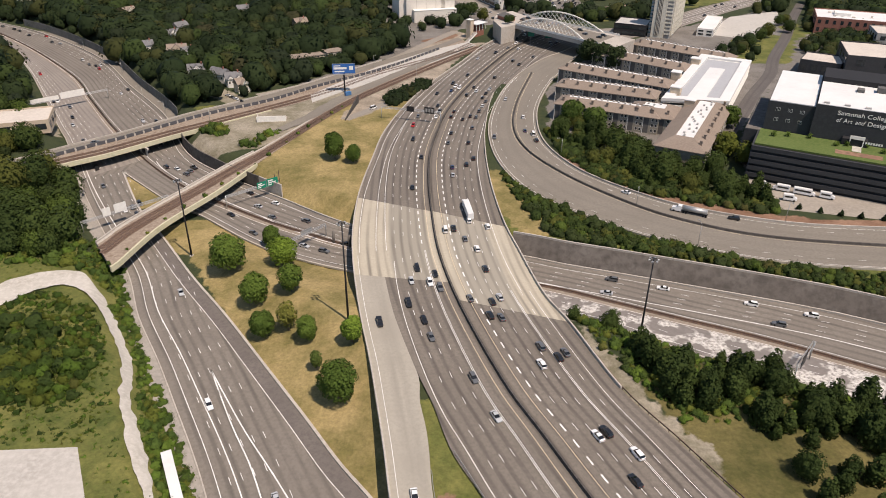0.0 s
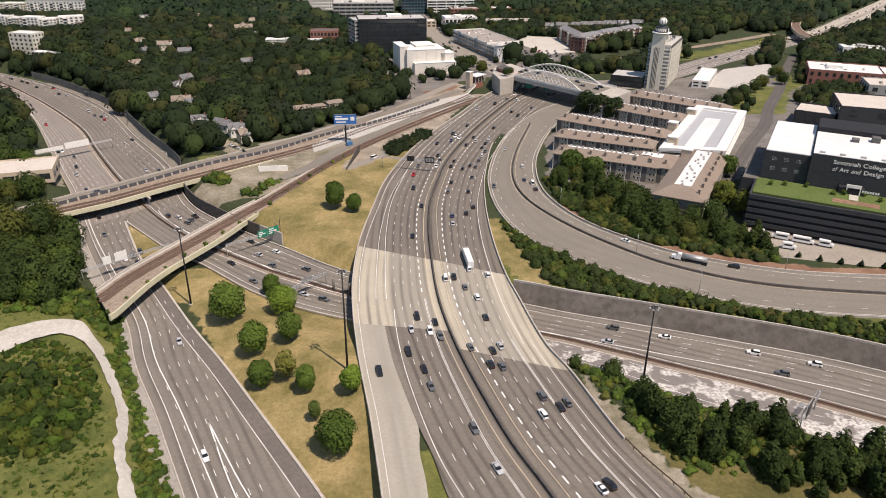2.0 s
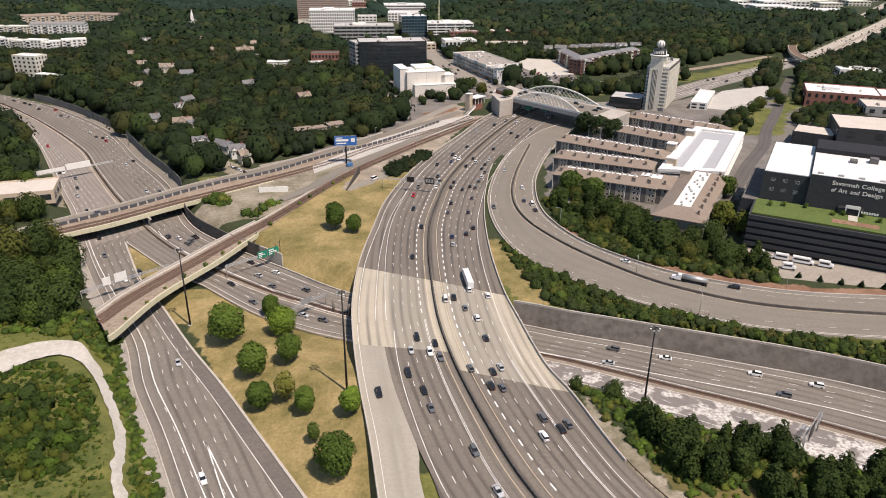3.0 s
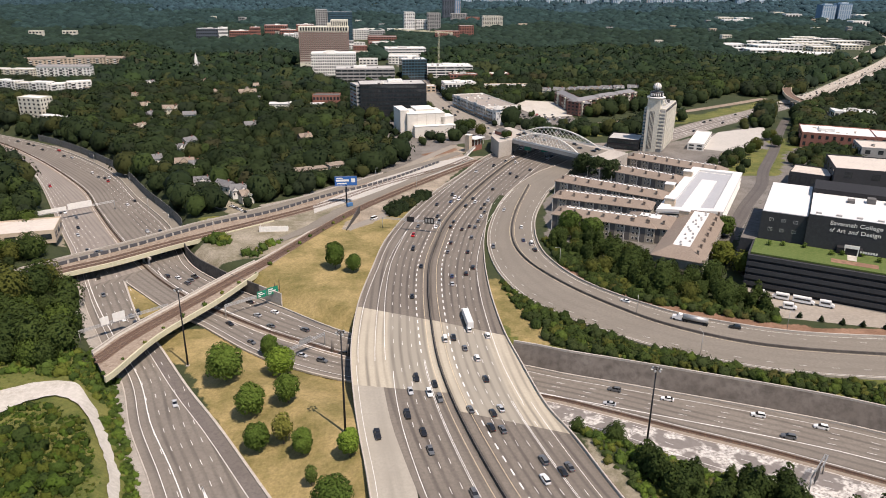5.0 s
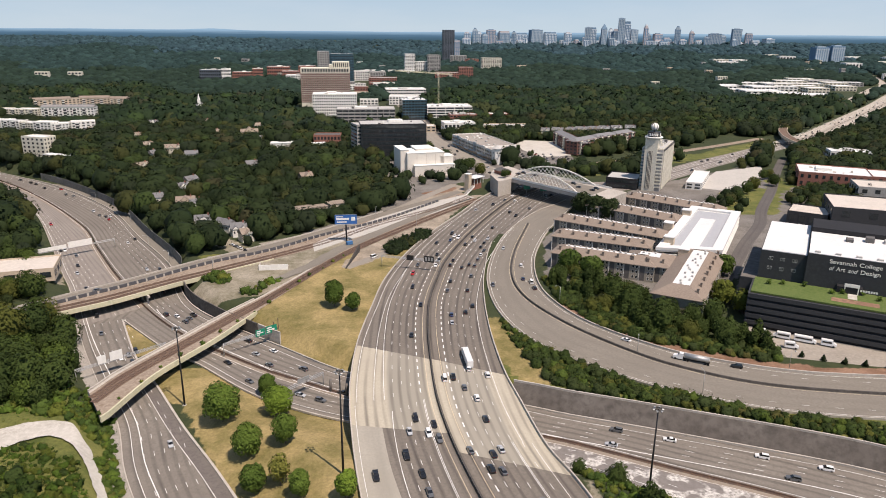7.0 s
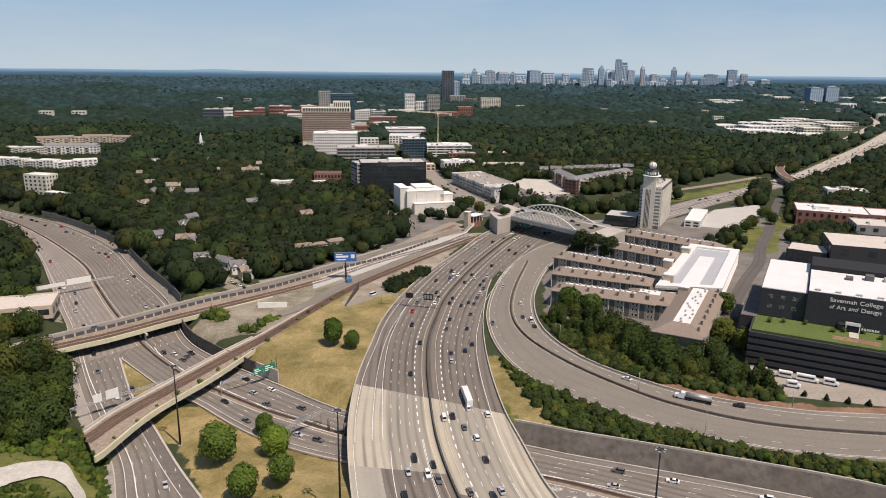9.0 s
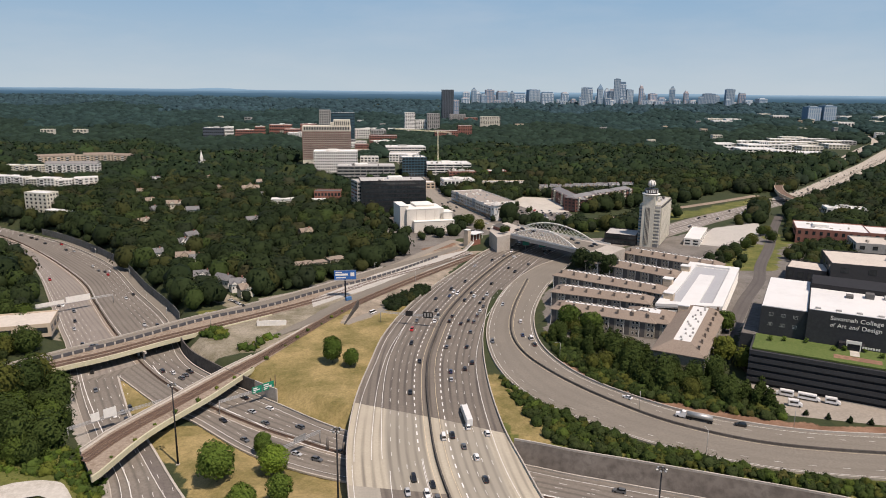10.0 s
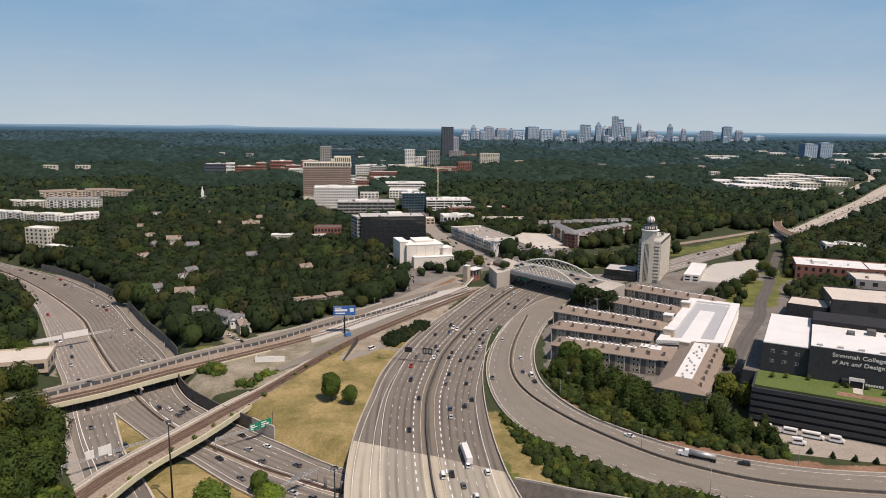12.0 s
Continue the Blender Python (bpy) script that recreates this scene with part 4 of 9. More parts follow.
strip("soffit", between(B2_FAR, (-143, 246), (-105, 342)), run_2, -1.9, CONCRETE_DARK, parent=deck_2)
sweep("parapet", between(B2_FAR, (-145, 240), (-100, 352)), [(-0.3, -1.9), (-0.3, 0.8), (0.3, 0.8), (0.3, -1.9)], CONCRETE, 0, deck_2)


RUSTY_BALLAST = material("rusty_ballast", (0.155, 0.10, 0.072), 0.95, var=((0.22, 0.155, 0.11), (0.11, 0.075, 0.055)), coarse=0.07, fine=0.9, coords="World")


def rails(deck, a, b, offsets, z):
    """Two rails and sleepers for each track."""
    for o in offsets:
        p = lerp_path(a, b, o, 130)
        for s in (-0.72, 0.72):
            sweep("rail", side(p, s), [(-0.07, 0), (-0.07, 0.2), (0.07, 0.2), (0.07, 0)], STEEL, z + 0.1, deck)
        strip("ballast_bed", side(p, -1.7), side(p, 1.7), z + 0.05, RUSTY_BALLAST, parent=deck, label="rust-brown ballast under the track")
        q = evenly(p, 1.4)
        bm = bmesh.new()
        t = np.gradient(q, axis=0)
        for (x, y), (u, w) in zip(q, t):
            m = Matrix.Translation((x, y, z + 0.06)) @ Matrix.Rotation(math.atan2(w, u), 4, "Z")
            vs = [bm.verts.new(m @ Vector(c)) for c in ((-0.13, -1.3, 0), (0.13, -1.3, 0), (0.13, 1.3, 0), (-0.13, 1.3, 0), (-0.13, -1.3, 0.1), (0.13, -1.3, 0.1), (0.13, 1.3, 0.1), (-0.13, 1.3, 0.1))]
            for f in ((4, 5, 6, 7), (0, 1, 5, 4), (1, 2, 6, 5), (2, 3, 7, 6), (3, 0, 4, 7)):
                bm.faces.new([vs[k] for k in f])
        tagged(part("sleeper", bm, STEEL, deck), kind="stuff")


rails(deck_1, B1_NEAR, B1_FAR, (3.2, 7.6), 0.02)
rails(deck_2, B2_FAR, B2_NEAR, (6.2, 10.6), 0.03)


def pier(deck, x, y, top, w=0.9, length_=8.0, ang=0.0):
    bm = bmesh.new()
    m = Matrix.Translation((x, y, 0)) @ Matrix.Rotation(ang, 4, "Z")
    for k in (-0.45, 0, 0.45):
        box(bm, k * length_ - w / 2, k * length_ + w / 2, -w / 2, w / 2, LOW - 0.5, top - 1.0, m)
    box(bm, -length_ * 0.6, length_ * 0.6, -w * 0.6, w * 0.6, top - 1.0, top, m)
    part("pier", bm, CONCRETE, deck)


pier(deck_1, -168, 366, -2.0, length_=17, ang=radians(135))
pier(deck_2, -113.5, 308, -1.9, length_=10, ang=radians(158))
# abutment walls on the far bank
for p0, p1 in (((-150, 376), (-88, 324)),):
    path = side(between(E5, p0, p1), -1.2)
    tagged(sweep("abutment_wall", path, [(-0.3, LOW - 0.4), (-0.3, 0.1), (0.3, 0.1), (0.3, LOW - 0.4)], WALL_STONE, 0), "dark concrete abutment wall between the bridges", "wall", kind="structure")
path = side(between(E5, (-104, 328), (-78, 308)), -1.6)
tagged(sweep("abutment_wing", path, [(-0.3, LOW - 0.4), (-0.3, -0.2), (0.3, -0.2), (0.3, LOW - 0.4)], CONCRETE, 0), "weathered concrete wing wall beside the rail bridge", "wall", kind="structure")
strip("walkway", lerp_path(B2_FAR, B2_NEAR, 0.3, 60), lerp_path(B2_FAR, B2_NEAR, 2.2, 60), 0.08, CONCRETE, n=60, parent=deck_2, label="pale concrete walkway")


# ---- streets, lots and paths ----
def street(name, path, width, mat=None, label="grey town street", **k):
    drape(name, path, width, mat or RAMP_PAVING, label=label, category="street", step=6.0, **k)
    p = spline(path, 6.0)
    w = np.atleast_1d(width)
    STREETS.append((p, np.interp(np.linspace(0, 1, len(p)), np.linspace(0, 1, len(w)), w) / 2))


STREETS, LOTS = [], []
DARK_STREET = road_material("dark_street", (0.105, 0.094, 0.086), (0.065, 0.058, 0.054), (0.13, 0.117, 0.107))
PALE_PAVING = road_material("pale_paving", (0.40, 0.355, 0.295), (0.27, 0.24, 0.20), (0.44, 0.39, 0.325), lane=7.4, depth=0.4)
FAR_BEND = [(74, 612), (98, 628), (126, 636), (176, 656), (238, 717), (285, 767), (348, 826), (405, 879), (455, 925)]
FAR_LINE = [(440, 908), (517, 985), (600, 1088), (742, 1268), (924, 1493), (1090, 1705), (1250, 1910)]
street("street_by_campus", [(140, 352), (153, 371), (178, 410), (208, 463), (240, 515), (262, 562), (302, 635), (343, 717), (389, 803)], 9, DARK_STREET)
street("street_to_bridge", [(64, 655), (58, 687), (37, 745), (18.6, 805), (0, 868), (-16, 935), (-28, 1010), (-38, 1090), (-60, 1250), (-110, 1500)], 22, TOWN_PAVING)
street("road_far_bend", FAR_BEND, (52, 46, 34, 32, 32, 32, 30, 30, 36), ASPHALT_PALE, "grey freeway bending away past the tower", lift=0.12)
street("road_far_freeway", FAR_LINE, (34, 36, 42, 46, 54, 58, 62), PALE_PAVING, "wide pale freeway bending away to the hills", lift=1.6)
street("road_far_upper", [(640, 1250), (673, 1293), (867, 1530), (1114, 1865), (1229, 2020), (1352, 2276), (1472, 2598)], 22, PALE_PAVING, "pale road running beside the far freeway", lift=0.6)
street("street_above_rail", [(-122, 450), (-102, 467), (-82, 484), (-57, 519), (-37, 551), (-15, 597), (10, 645)], 8, TOWN_PAVING)
drape("gravel_loop", [(-178, 190), (-160, 209), (-151, 219), (-138.5, 222), (-126.5, 214), (-118.5, 205), (-111, 193.8), (-104, 183), (-98.3, 171.6), (-94, 160), (-91, 153.8), (-83.5, 140.5), (-72.4, 121), (-60, 96)], (15, 16, 15, 12, 6, 3.2, 2.9, 2.7, 2.7, 3.0, 4.2, 2.7, 2.7, 2.9), GRAVEL, 0.75, cross=6, label="pale gravel track looping through scrub", category="path", wobble=0.5, step=1.0, smooth=5)
STREETS.append((spline([(-178, 190), (-151, 219), (-138.5, 222), (-126.5, 214)]), np.full(len(spline([(-178, 190), (-151, 219), (-138.5, 222), (-126.5, 214)])), 7.0)))
p_ = spline([(-126.5, 214), (-111, 193.8), (-98.3, 171.6), (-91, 153.8), (-83.5, 140.5), (-72.4, 121)])
STREETS.append((p_, np.full(len(p_), 2.4)))


def pad(name, poly, mat, label, lift=0.05, category="yard"):
    z = max(level_at(x, y) for x, y in poly) + lift
    ob = piece(name, [(x, y, z) for x, y in poly] + [(x, y, z - 1.5) for x, y in poly], [tuple(range(len(poly)))] + [(i, i + len(poly), (i + 1) % len(poly) + len(poly), (i + 1) % len(poly)) for i in range(len(poly))], mat)
    bm = bmesh.new()
    bm.from_mesh(ob.data)
    bmesh.ops.recalc_face_normals(bm, faces=bm.faces)
    bm.to_mesh(ob.data)
    bm.free()
    LOTS.append(poly)
    return tagged(ob, label, category, kind="structure")


def level_at(x, y):
    return float(ground_height(np.array([x]), np.array([y]))[0])


pad("concrete_pad", [(-150, 134), (-117.4, 136.4), (-97.6, 137.8), (-88, 120.8), (-82, 104), (-150, 100)], PAD_CONCRETE, "pale concrete yard with faint stains")
pad("campus_lot", [(150, 322), (204, 293), (244, 272.5), (238, 271), (200, 277), (153, 288)], LOT_TAN, "pale parking lot under the deck")
pad("motel_lot", [(240, 640), (262, 628), (290, 652), (330, 715), (343, 754), (283, 722), (262, 690)], PAD_CONCRETE, "pale empty parking lot")
pad("shop_lot", [(84, 880), (106, 927), (142, 916), (148, 815), (112, 800)], GRAVEL, "pale shop parking lot with cars")
drape("far_rail_line", [(120, 735), (163, 762), (220, 802), (289, 854), (360, 905), (432, 960)], 11, BALLAST, 0.3, label="brown ballasted rail line far off", category="rail line", step=8.0)
pad("rail_yard", [(-84, 436), (-66, 462), (-38, 496), (-2, 545), (26, 592), (20, 604), (-10, 575), (-50, 522), (-74, 478), (-88, 452)], PAD_CONCRETE, "pale paved yard between the rail lines", 0.33)
street("slip_road", [(-59, 404), (-53, 413), (-46, 422), (-36, 438), (-29, 452), (-20, 472)], 6.5, TOWN_PAVING, "narrow paved slip road under the rail line", lift=0.12)
for path, offs, lift in ((FAR_BEND[3:], (-11, -7, -3, 0, 3, 7, 11), 0.2), (FAR_LINE, (-19, -15, -11, -7, -1, 1, 7, 11, 15, 19), 1.75)):
    for o in offs:
        drape("lane_line", side(spline(path, 10.0), o), 0.32 if abs(o) > 1 else 0.7, PAINT if abs(o) > 1 else DARK_CONCRETE, lift, label="white lane line on the far freeway" if abs(o) > 1 else "dark median line on the far freeway", category="road marking", step=10.0)
paved("shoulder_low_far", side(between(E5, (-540, 762), (-172, 420)), -0.3), side(between(E5, (-540, 762), (-172, 420)), -6.3), LOW - 0.02, RAMP_PAVING, "pale paved shoulder below the sound wall", "shoulder")
drape("yard_lane", [(-98, 378), (-81, 408), (-68, 441), (-52, 471), (-34, 502), (-14, 537), (8, 572)], (5, 8, 9, 9, 8, 7, 6), RAMP_PAVING, 0.4, label="pale worn lane between the rail lines", category="path", wobble=0.6)
LOTS.append([(-158, 452), (-148, 462), (-126, 442), (-118, 430), (-128, 424)])
LOTS.append([(-158, 424), (-147, 430), (-138, 423), (-147, 411)])


# ---- buildings ----
FOOT = []      # footprints kept free of trees
GLASS = material("window_glass", (0.02, 0.026, 0.03), 0.08, spec=0.6, var=((0.05, 0.06, 0.065), (0.015, 0.02, 0.022)), coarse=0.2, fine=1.5)
GLASS_BLUE = material("blue_glass", (0.05, 0.10, 0.13), 0.08, spec=0.6, var=((0.08, 0.14, 0.17), (0.03, 0.07, 0.1)), coarse=0.1, fine=0.8)


def plaster(name, c, k=0.86):
    return material(name, c, 0.85, var=(tuple(q * k for q in c), tuple(min(1, q * (2 - k)) for q in c)), coarse=0.08, fine=0.7, coords="World")


CREAM_WALL = plaster("cream_wall", (0.62, 0.58, 0.48))
WHITE_WALL = plaster("white_wall", (0.74, 0.72, 0.67), 0.92)
GREY_WALL = plaster("grey_wall", (0.33, 0.32, 0.3))
CHARCOAL = plaster("charcoal_wall", (0.042, 0.044, 0.047))
BLACK_WALL = plaster("black_wall", (0.022, 0.022, 0.024))
BRICK = plaster("brick_wall", (0.27, 0.12, 0.09))
PINK_BRICK = plaster("pinkish_brick", (0.26, 0.165, 0.14))
TAN_WALL = plaster("tan_wall", (0.5, 0.41, 0.31))
SIDING = plaster("olive_siding", (0.30, 0.275, 0.225))
ROOF_GREY = plaster("grey_roof", (0.42, 0.41, 0.39))
ROOF_DARK = plaster("dark_roof", (0.11, 0.105, 0.1))
ROOF_BROWN = material("brown_shingles", (0.235, 0.188, 0.150), 0.9, var=((0.20, 0.158, 0.126), (0.27, 0.22, 0.178)), coarse=0.12, fine=1.3, bump=0.3, bump_scale=2.0, coords="World")
ROOF_TAN = plaster("gravel_roof", (0.52, 0.47, 0.41))
COLOURS = {"cream": CREAM_WALL, "white": WHITE_WALL, "grey": GREY_WALL, "charcoal": CHARCOAL, "black": BLACK_WALL, "brick": BRICK, "maroon": plaster("maroon_brick", (0.16, 0.075, 0.06)), "pink": PINK_BRICK, "tan": TAN_WALL, "siding": SIDING, "blue": GLASS_BLUE, "glass": GLASS, "slate": plaster("slate_cladding", (0.085, 0.10, 0.12))}


def frame_of(a, b):
    """A local frame with its origin at a, x along the front towards b, y to the back."""
    a, b = Vector((a[0], a[1], 0)), Vector((b[0], b[1], 0))
    return Matrix.Translation(a) @ Matrix.Rotation(math.atan2(b.y - a.y, b.x - a.x), 4, "Z"), (b - a).length


def footprint(m, x0, x1, y0, y1, grow=2.0):
    FOOT.append([tuple((m @ Vector(c))[:2]) for c in ((x0 - grow, y0 - grow, 0), (x1 + grow, y0 - grow, 0), (x1 + grow, y1 + grow, 0), (x0 - grow, y1 + grow, 0))])


def slab_mesh(name, x0, x1, y0, y1, z0, z1, mat, parent, label="", bevel=0.0):
    bm = bmesh.new()
    box(bm, x0, x1, y0, y1, z0, z1, None, bevel)
    return part(name, bm, mat, parent, label)


def flat_roof(parent, x0, x1, y0, y1, z, mat, edge=None, h=0.8, t=0.35):
    """A roof sheet inside a parapet."""
    slab_mesh("roof", x0 + t, x1 - t, y0 + t, y1 - t, z - 0.3, z, mat, parent)
    bm = bmesh.new()
    for q in ((x0, x1, y0, y0 + t), (x0, x1, y1 - t, y1), (x0, x0 + t, y0 + t, y1 - t), (x1 - t, x1, y0 + t, y1 - t)):
        box(bm, *q, z - 0.3, z + h)
    part("parapet", bm, edge or mat, parent)


def pane_row(name, parent, mat, n, length_, z0, z1, y, fill=0.6, x0=0.0, depth=0.12, axis="x"):
    """A storey's windows along one wall, set 12 cm into frames that stand proud."""
    bm = bmesh.new()
    panes(bm, n, length_, z0, z1, y, fill, x0, depth, axis)
    return tagged(part(name, bm, mat, parent), kind="stuff")


def panes(bm, n, length_, z0, z1, y, fill=0.6, x0=0.0, depth=0.12, axis="x"):
    step = length_ / n
    for k in range(n):
        a = x0 + (k + 0.5 - fill / 2) * step
        b = x0 + (k + 0.5 + fill / 2) * step
        if axis == "x":
            box(bm, a, b, y - depth, y + 0.05, z0, z1)
        else:
            box(bm, y - 0.05, y + depth, a, b, z0, z1)


def block(name, label, a, b, depth, h, wall="white", roof=None, floors=3, bays=6, side_bays=3, glass=None, fill=0.62, band=0.5, z0=-0.6, group="", category="building", hut=True, seed=1):
    """A flat-roofed building: walls, roof in a parapet, one window row per storey on front and both sides, plant on the roof."""
    m, w = frame_of(a, b)
    ob = thing(name, label, category, group, m)
    footprint(m, 0, w, 0, depth)
    wm = COLOURS[wall] if isinstance(wall, str) else wall
    slab_mesh("wall", 0, w, 0, depth, z0, h - 0.3, wm, ob)
    flat_roof(ob, 0, w, 0, depth, h, roof or ROOF_GREY, wm)
    fh = h / floors
    gm = glass or GLASS
    for k in range(floors):
        zc = (k + 0.52) * fh
        bm = bmesh.new()
        if bays:
            panes(bm, bays, w, zc - fh * band / 2, zc + fh * band / 2, 0, fill)
        if side_bays:
            panes(bm, side_bays, depth, zc - fh * band / 2, zc + fh * band / 2, w, fill, axis="y")
            panes(bm, side_bays, depth, zc - fh * band / 2, zc + fh * band / 2, -0.07, fill, axis="y")
        tagged(part("window_band", bm, gm, ob), kind="stuff")
    if hut:
        r = random.Random(seed)
        x, y = w * r.uniform(0.25, 0.5), depth * r.uniform(0.35, 0.55)
        slab_mesh("roof_plant", x, x + w * 0.22, y, y + depth * 0.3, h, h + 2.6, WHITE_WALL if r.random() < 0.5 else ROOF_GREY, ob, bevel=0.1)
        for _ in range(6):
            x, y, q = r.uniform(0.06, 0.86) * w, r.uniform(0.1, 0.82) * depth, r.uniform(1.2, 3.6)
            slab_mesh("roof_vent", x, x + q, y, y + q * 0.7, h, h + r.uniform(0.8, 2.2), r.choice((ROOF_GREY, WHITE_WALL, ROOF_DARK, ROOF_TAN)), ob)
    return ob


OPENINGS = []     # gaps in the woods that leave a house in view: x, y, length, half width


def gable_roof(name, w, d, z, rise, mat, parent, x0=0.0, y0=0.0, along=True):
    """Pitched roof with closed gable ends; the ridge runs along x or along y."""
    bm = bmesh.new()
    o = 0.6
    if along:
        c = ((x0 - o, y0 - o, z), (x0 + w + o, y0 - o, z), (x0 + w + o, y0 + d + o, z), (x0 - o, y0 + d + o, z), (x0 - o, y0 + d / 2, z + rise), (x0 + w + o, y0 + d / 2, z + rise))
    else:
        c = ((x0 + w + o, y0 - o, z), (x0 + w + o, y0 + d + o, z), (x0 - o, y0 + d + o, z), (x0 - o, y0 - o, z), (x0 + w / 2, y0 - o, z + rise), (x0 + w / 2, y0 + d + o, z + rise))
    v = [bm.verts.new(q) for q in c]
    for f in ((0, 1, 5, 4), (1, 2, 5), (2, 3, 4, 5), (3, 0, 4), (3, 2, 1, 0)):
        bm.faces.new([v[k] for k in f])
    return part(name, bm, mat, parent)


# ---- town behind the freeway ----
hotel = block("hotel_tower", "tall pinkish brick hotel with rows of pale balconies", (-258, 1292), (-172, 1302), 30, 60, "pink", ROOF_GREY, 18, 22, 6, fill=0.5, band=0.62, hut=False)
slab_mesh("crown_storey", -0.6, 87.2, -0.8, 30.6, 60.2, 68.3, CREAM_WALL, hotel, "cream crown storeys")
slab_mesh("penthouse", 56, 86, 3, 27, 68.3, 79.5, CREAM_WALL, hotel, "cream stepped penthouse")
slab_mesh("penthouse_step", 50, 56, 4, 26, 68.3, 74, CREAM_WALL, hotel)
slab_mesh("base_storey", -0.5, 87.1, -0.6, 0, -0.5, 7.5, CREAM_WALL, hotel, "cream base storeys")
tagged(pane_row("crown_window", hotel, GLASS, 18, 84, 61.4, 67.2, -0.8, 0.62, 1.5), kind="stuff")
tagged(pane_row("crown_window", hotel, GLASS, 8, 29, 70, 77, 3, 0.5, 56.5), kind="stuff")
bm = bmesh.new()
for k_ in range(23):
    box(bm, k_ * 86.6 / 22 - 0.55, k_ * 86.6 / 22 + 0.55, -0.55, 0, 7.5, 60)
tagged(part("brick_pier", bm, COLOURS["pink"], hotel), kind="stuff")
bm = bmesh.new()
for k_ in range(16):
    box(bm, 0.5, 86, -0.4, 0, 8.6 + k_ * 3.33, 9.3 + k_ * 3.33)
tagged(part("balcony_band", bm, CREAM_WALL, hotel, "pale balcony fronts"), kind="stuff")
block("glass_tower", "blue glass office tower with a slanted white core", (-300, 1885), (-239, 1896), 40, 71, "blue", ROOF_GREY, 18, 12, 6, GLASS, 0.9, 0.35, hut=False)
block("grey_tower", "slim grey office tower", (-330, 1880), (-300.5, 1885), 36, 77, "grey", ROOF_GREY, 18, 5, 5, fill=0.6, hut=False)
block("grid_office", "white office block with a grid of square windows", (-211, 1140), (-141, 1148), 40, 36, "white", WHITE_ROOF, 8, 20, 8, fill=0.55, band=0.5, seed=3)
block("terraced_office", "grey office with long horizontal glass bands", (-158, 1040), (-73, 1050), 40, 24, "grey", ROOF_GREY, 5, 10, 5, fill=0.92, band=0.5, seed=4)
block("dark_office", "black glass office block with a white roof edge", (-92, 775), (-20, 788), 38, 37, "black", ROOF_GREY, 8, 22, 8, fill=0.9, band=0.7, seed=6)
block("stair_wing", "pale stair wing with open landings on an office block", (-106, 800), (-96, 776), 12, 36, "grey", ROOF_GREY, 9, 2, 2, fill=0.8, band=0.45, hut=False)
block("brick_hall", "small red brick building with a dark roof", (-158, 850), (-126, 852), 20, 14, "brick", ROOF_DARK, 2, 8, 3, hut=False)
block("low_office", "long pale office with a white upper storey", (-118, 1440), (-38, 1452), 40, 20, "white", WHITE_ROOF, 4, 14, 5, fill=0.9, band=0.45, seed=7)
block("glass_office", "blue glass office with white floor edges", (-66, 1120), (-28, 1128), 36, 30, "blue", WHITE_ROOF, 7, 8, 5, GLASS, 0.8, 0.6, seed=8)
block("garage_office", "white parking deck with open dark storeys", (-27, 1122), (44, 1132), 44, 20, "white", WHITE_ROOF, 5, 5, 3, fill=0.92, band=0.55, seed=9)
block("brick_shop", "red brick building with pale bands", (8, 1080), (50, 1085), 22, 13, "brick", ROOF_GREY, 3, 8, 3, seed=10)
for i, (x, y, w, h, c) in enumerate(((-622, 1830, 52, 31, "slate"), (-568, 1836, 22, 33, "white"), (-545, 1850, 46, 25, "brick"), (-506, 1900, 26, 31, "brick"), (-476, 1935, 58, 35, "brick"), (-430, 1905, 46, 25, "brick"), (-388, 1915, 44, 38, "brick"), (-408, 1850, 60, 19, "white"), (-352, 1850, 44, 27, "brick"))):
    block("brick_block", "%s institutional block with white trim far off" % {"brick": "red brick", "white": "white", "slate": "dark grey"}[c], (x, y), (x + w, y + 6), 34, h, c, WHITE_ROOF, 4, 10, 4, fill=0.7, seed=20 + i, group="brick blocks far off")
for i, (x, y, w, h, c) in enumerate(((-260, 1905, 60, 27, "white"), (-195, 1890, 40, 26, "grey"), (-190, 1800, 70, 18, "brick"), (-120, 2180, 30, 62, "white"), (-88, 2190, 35, 40, "white"),
                                     (-52, 2180, 38, 60, "grey"), (-25, 1900, 62, 26, "brick"), (40, 2050, 40, 32, "brick"), (120, 2380, 66, 45, "cream"),
                                     (-10, 2850, 46, 130, "slate"), (75, 2700, 50, 28, "brick"), (20, 2700, 60, 40, "grey"))):
    block("distant_block", "distant %s city block with rows of windows" % {"white": "white", "grey": "grey", "brick": "red brick", "cream": "cream", "slate": "dark slate"}[c], (x, y), (x + w, y + 5), 32, h, c, ROOF_GREY, max(3, int(h / 4)), max(5, int(w / 6)), 4, hut=False, group="distant blocks")
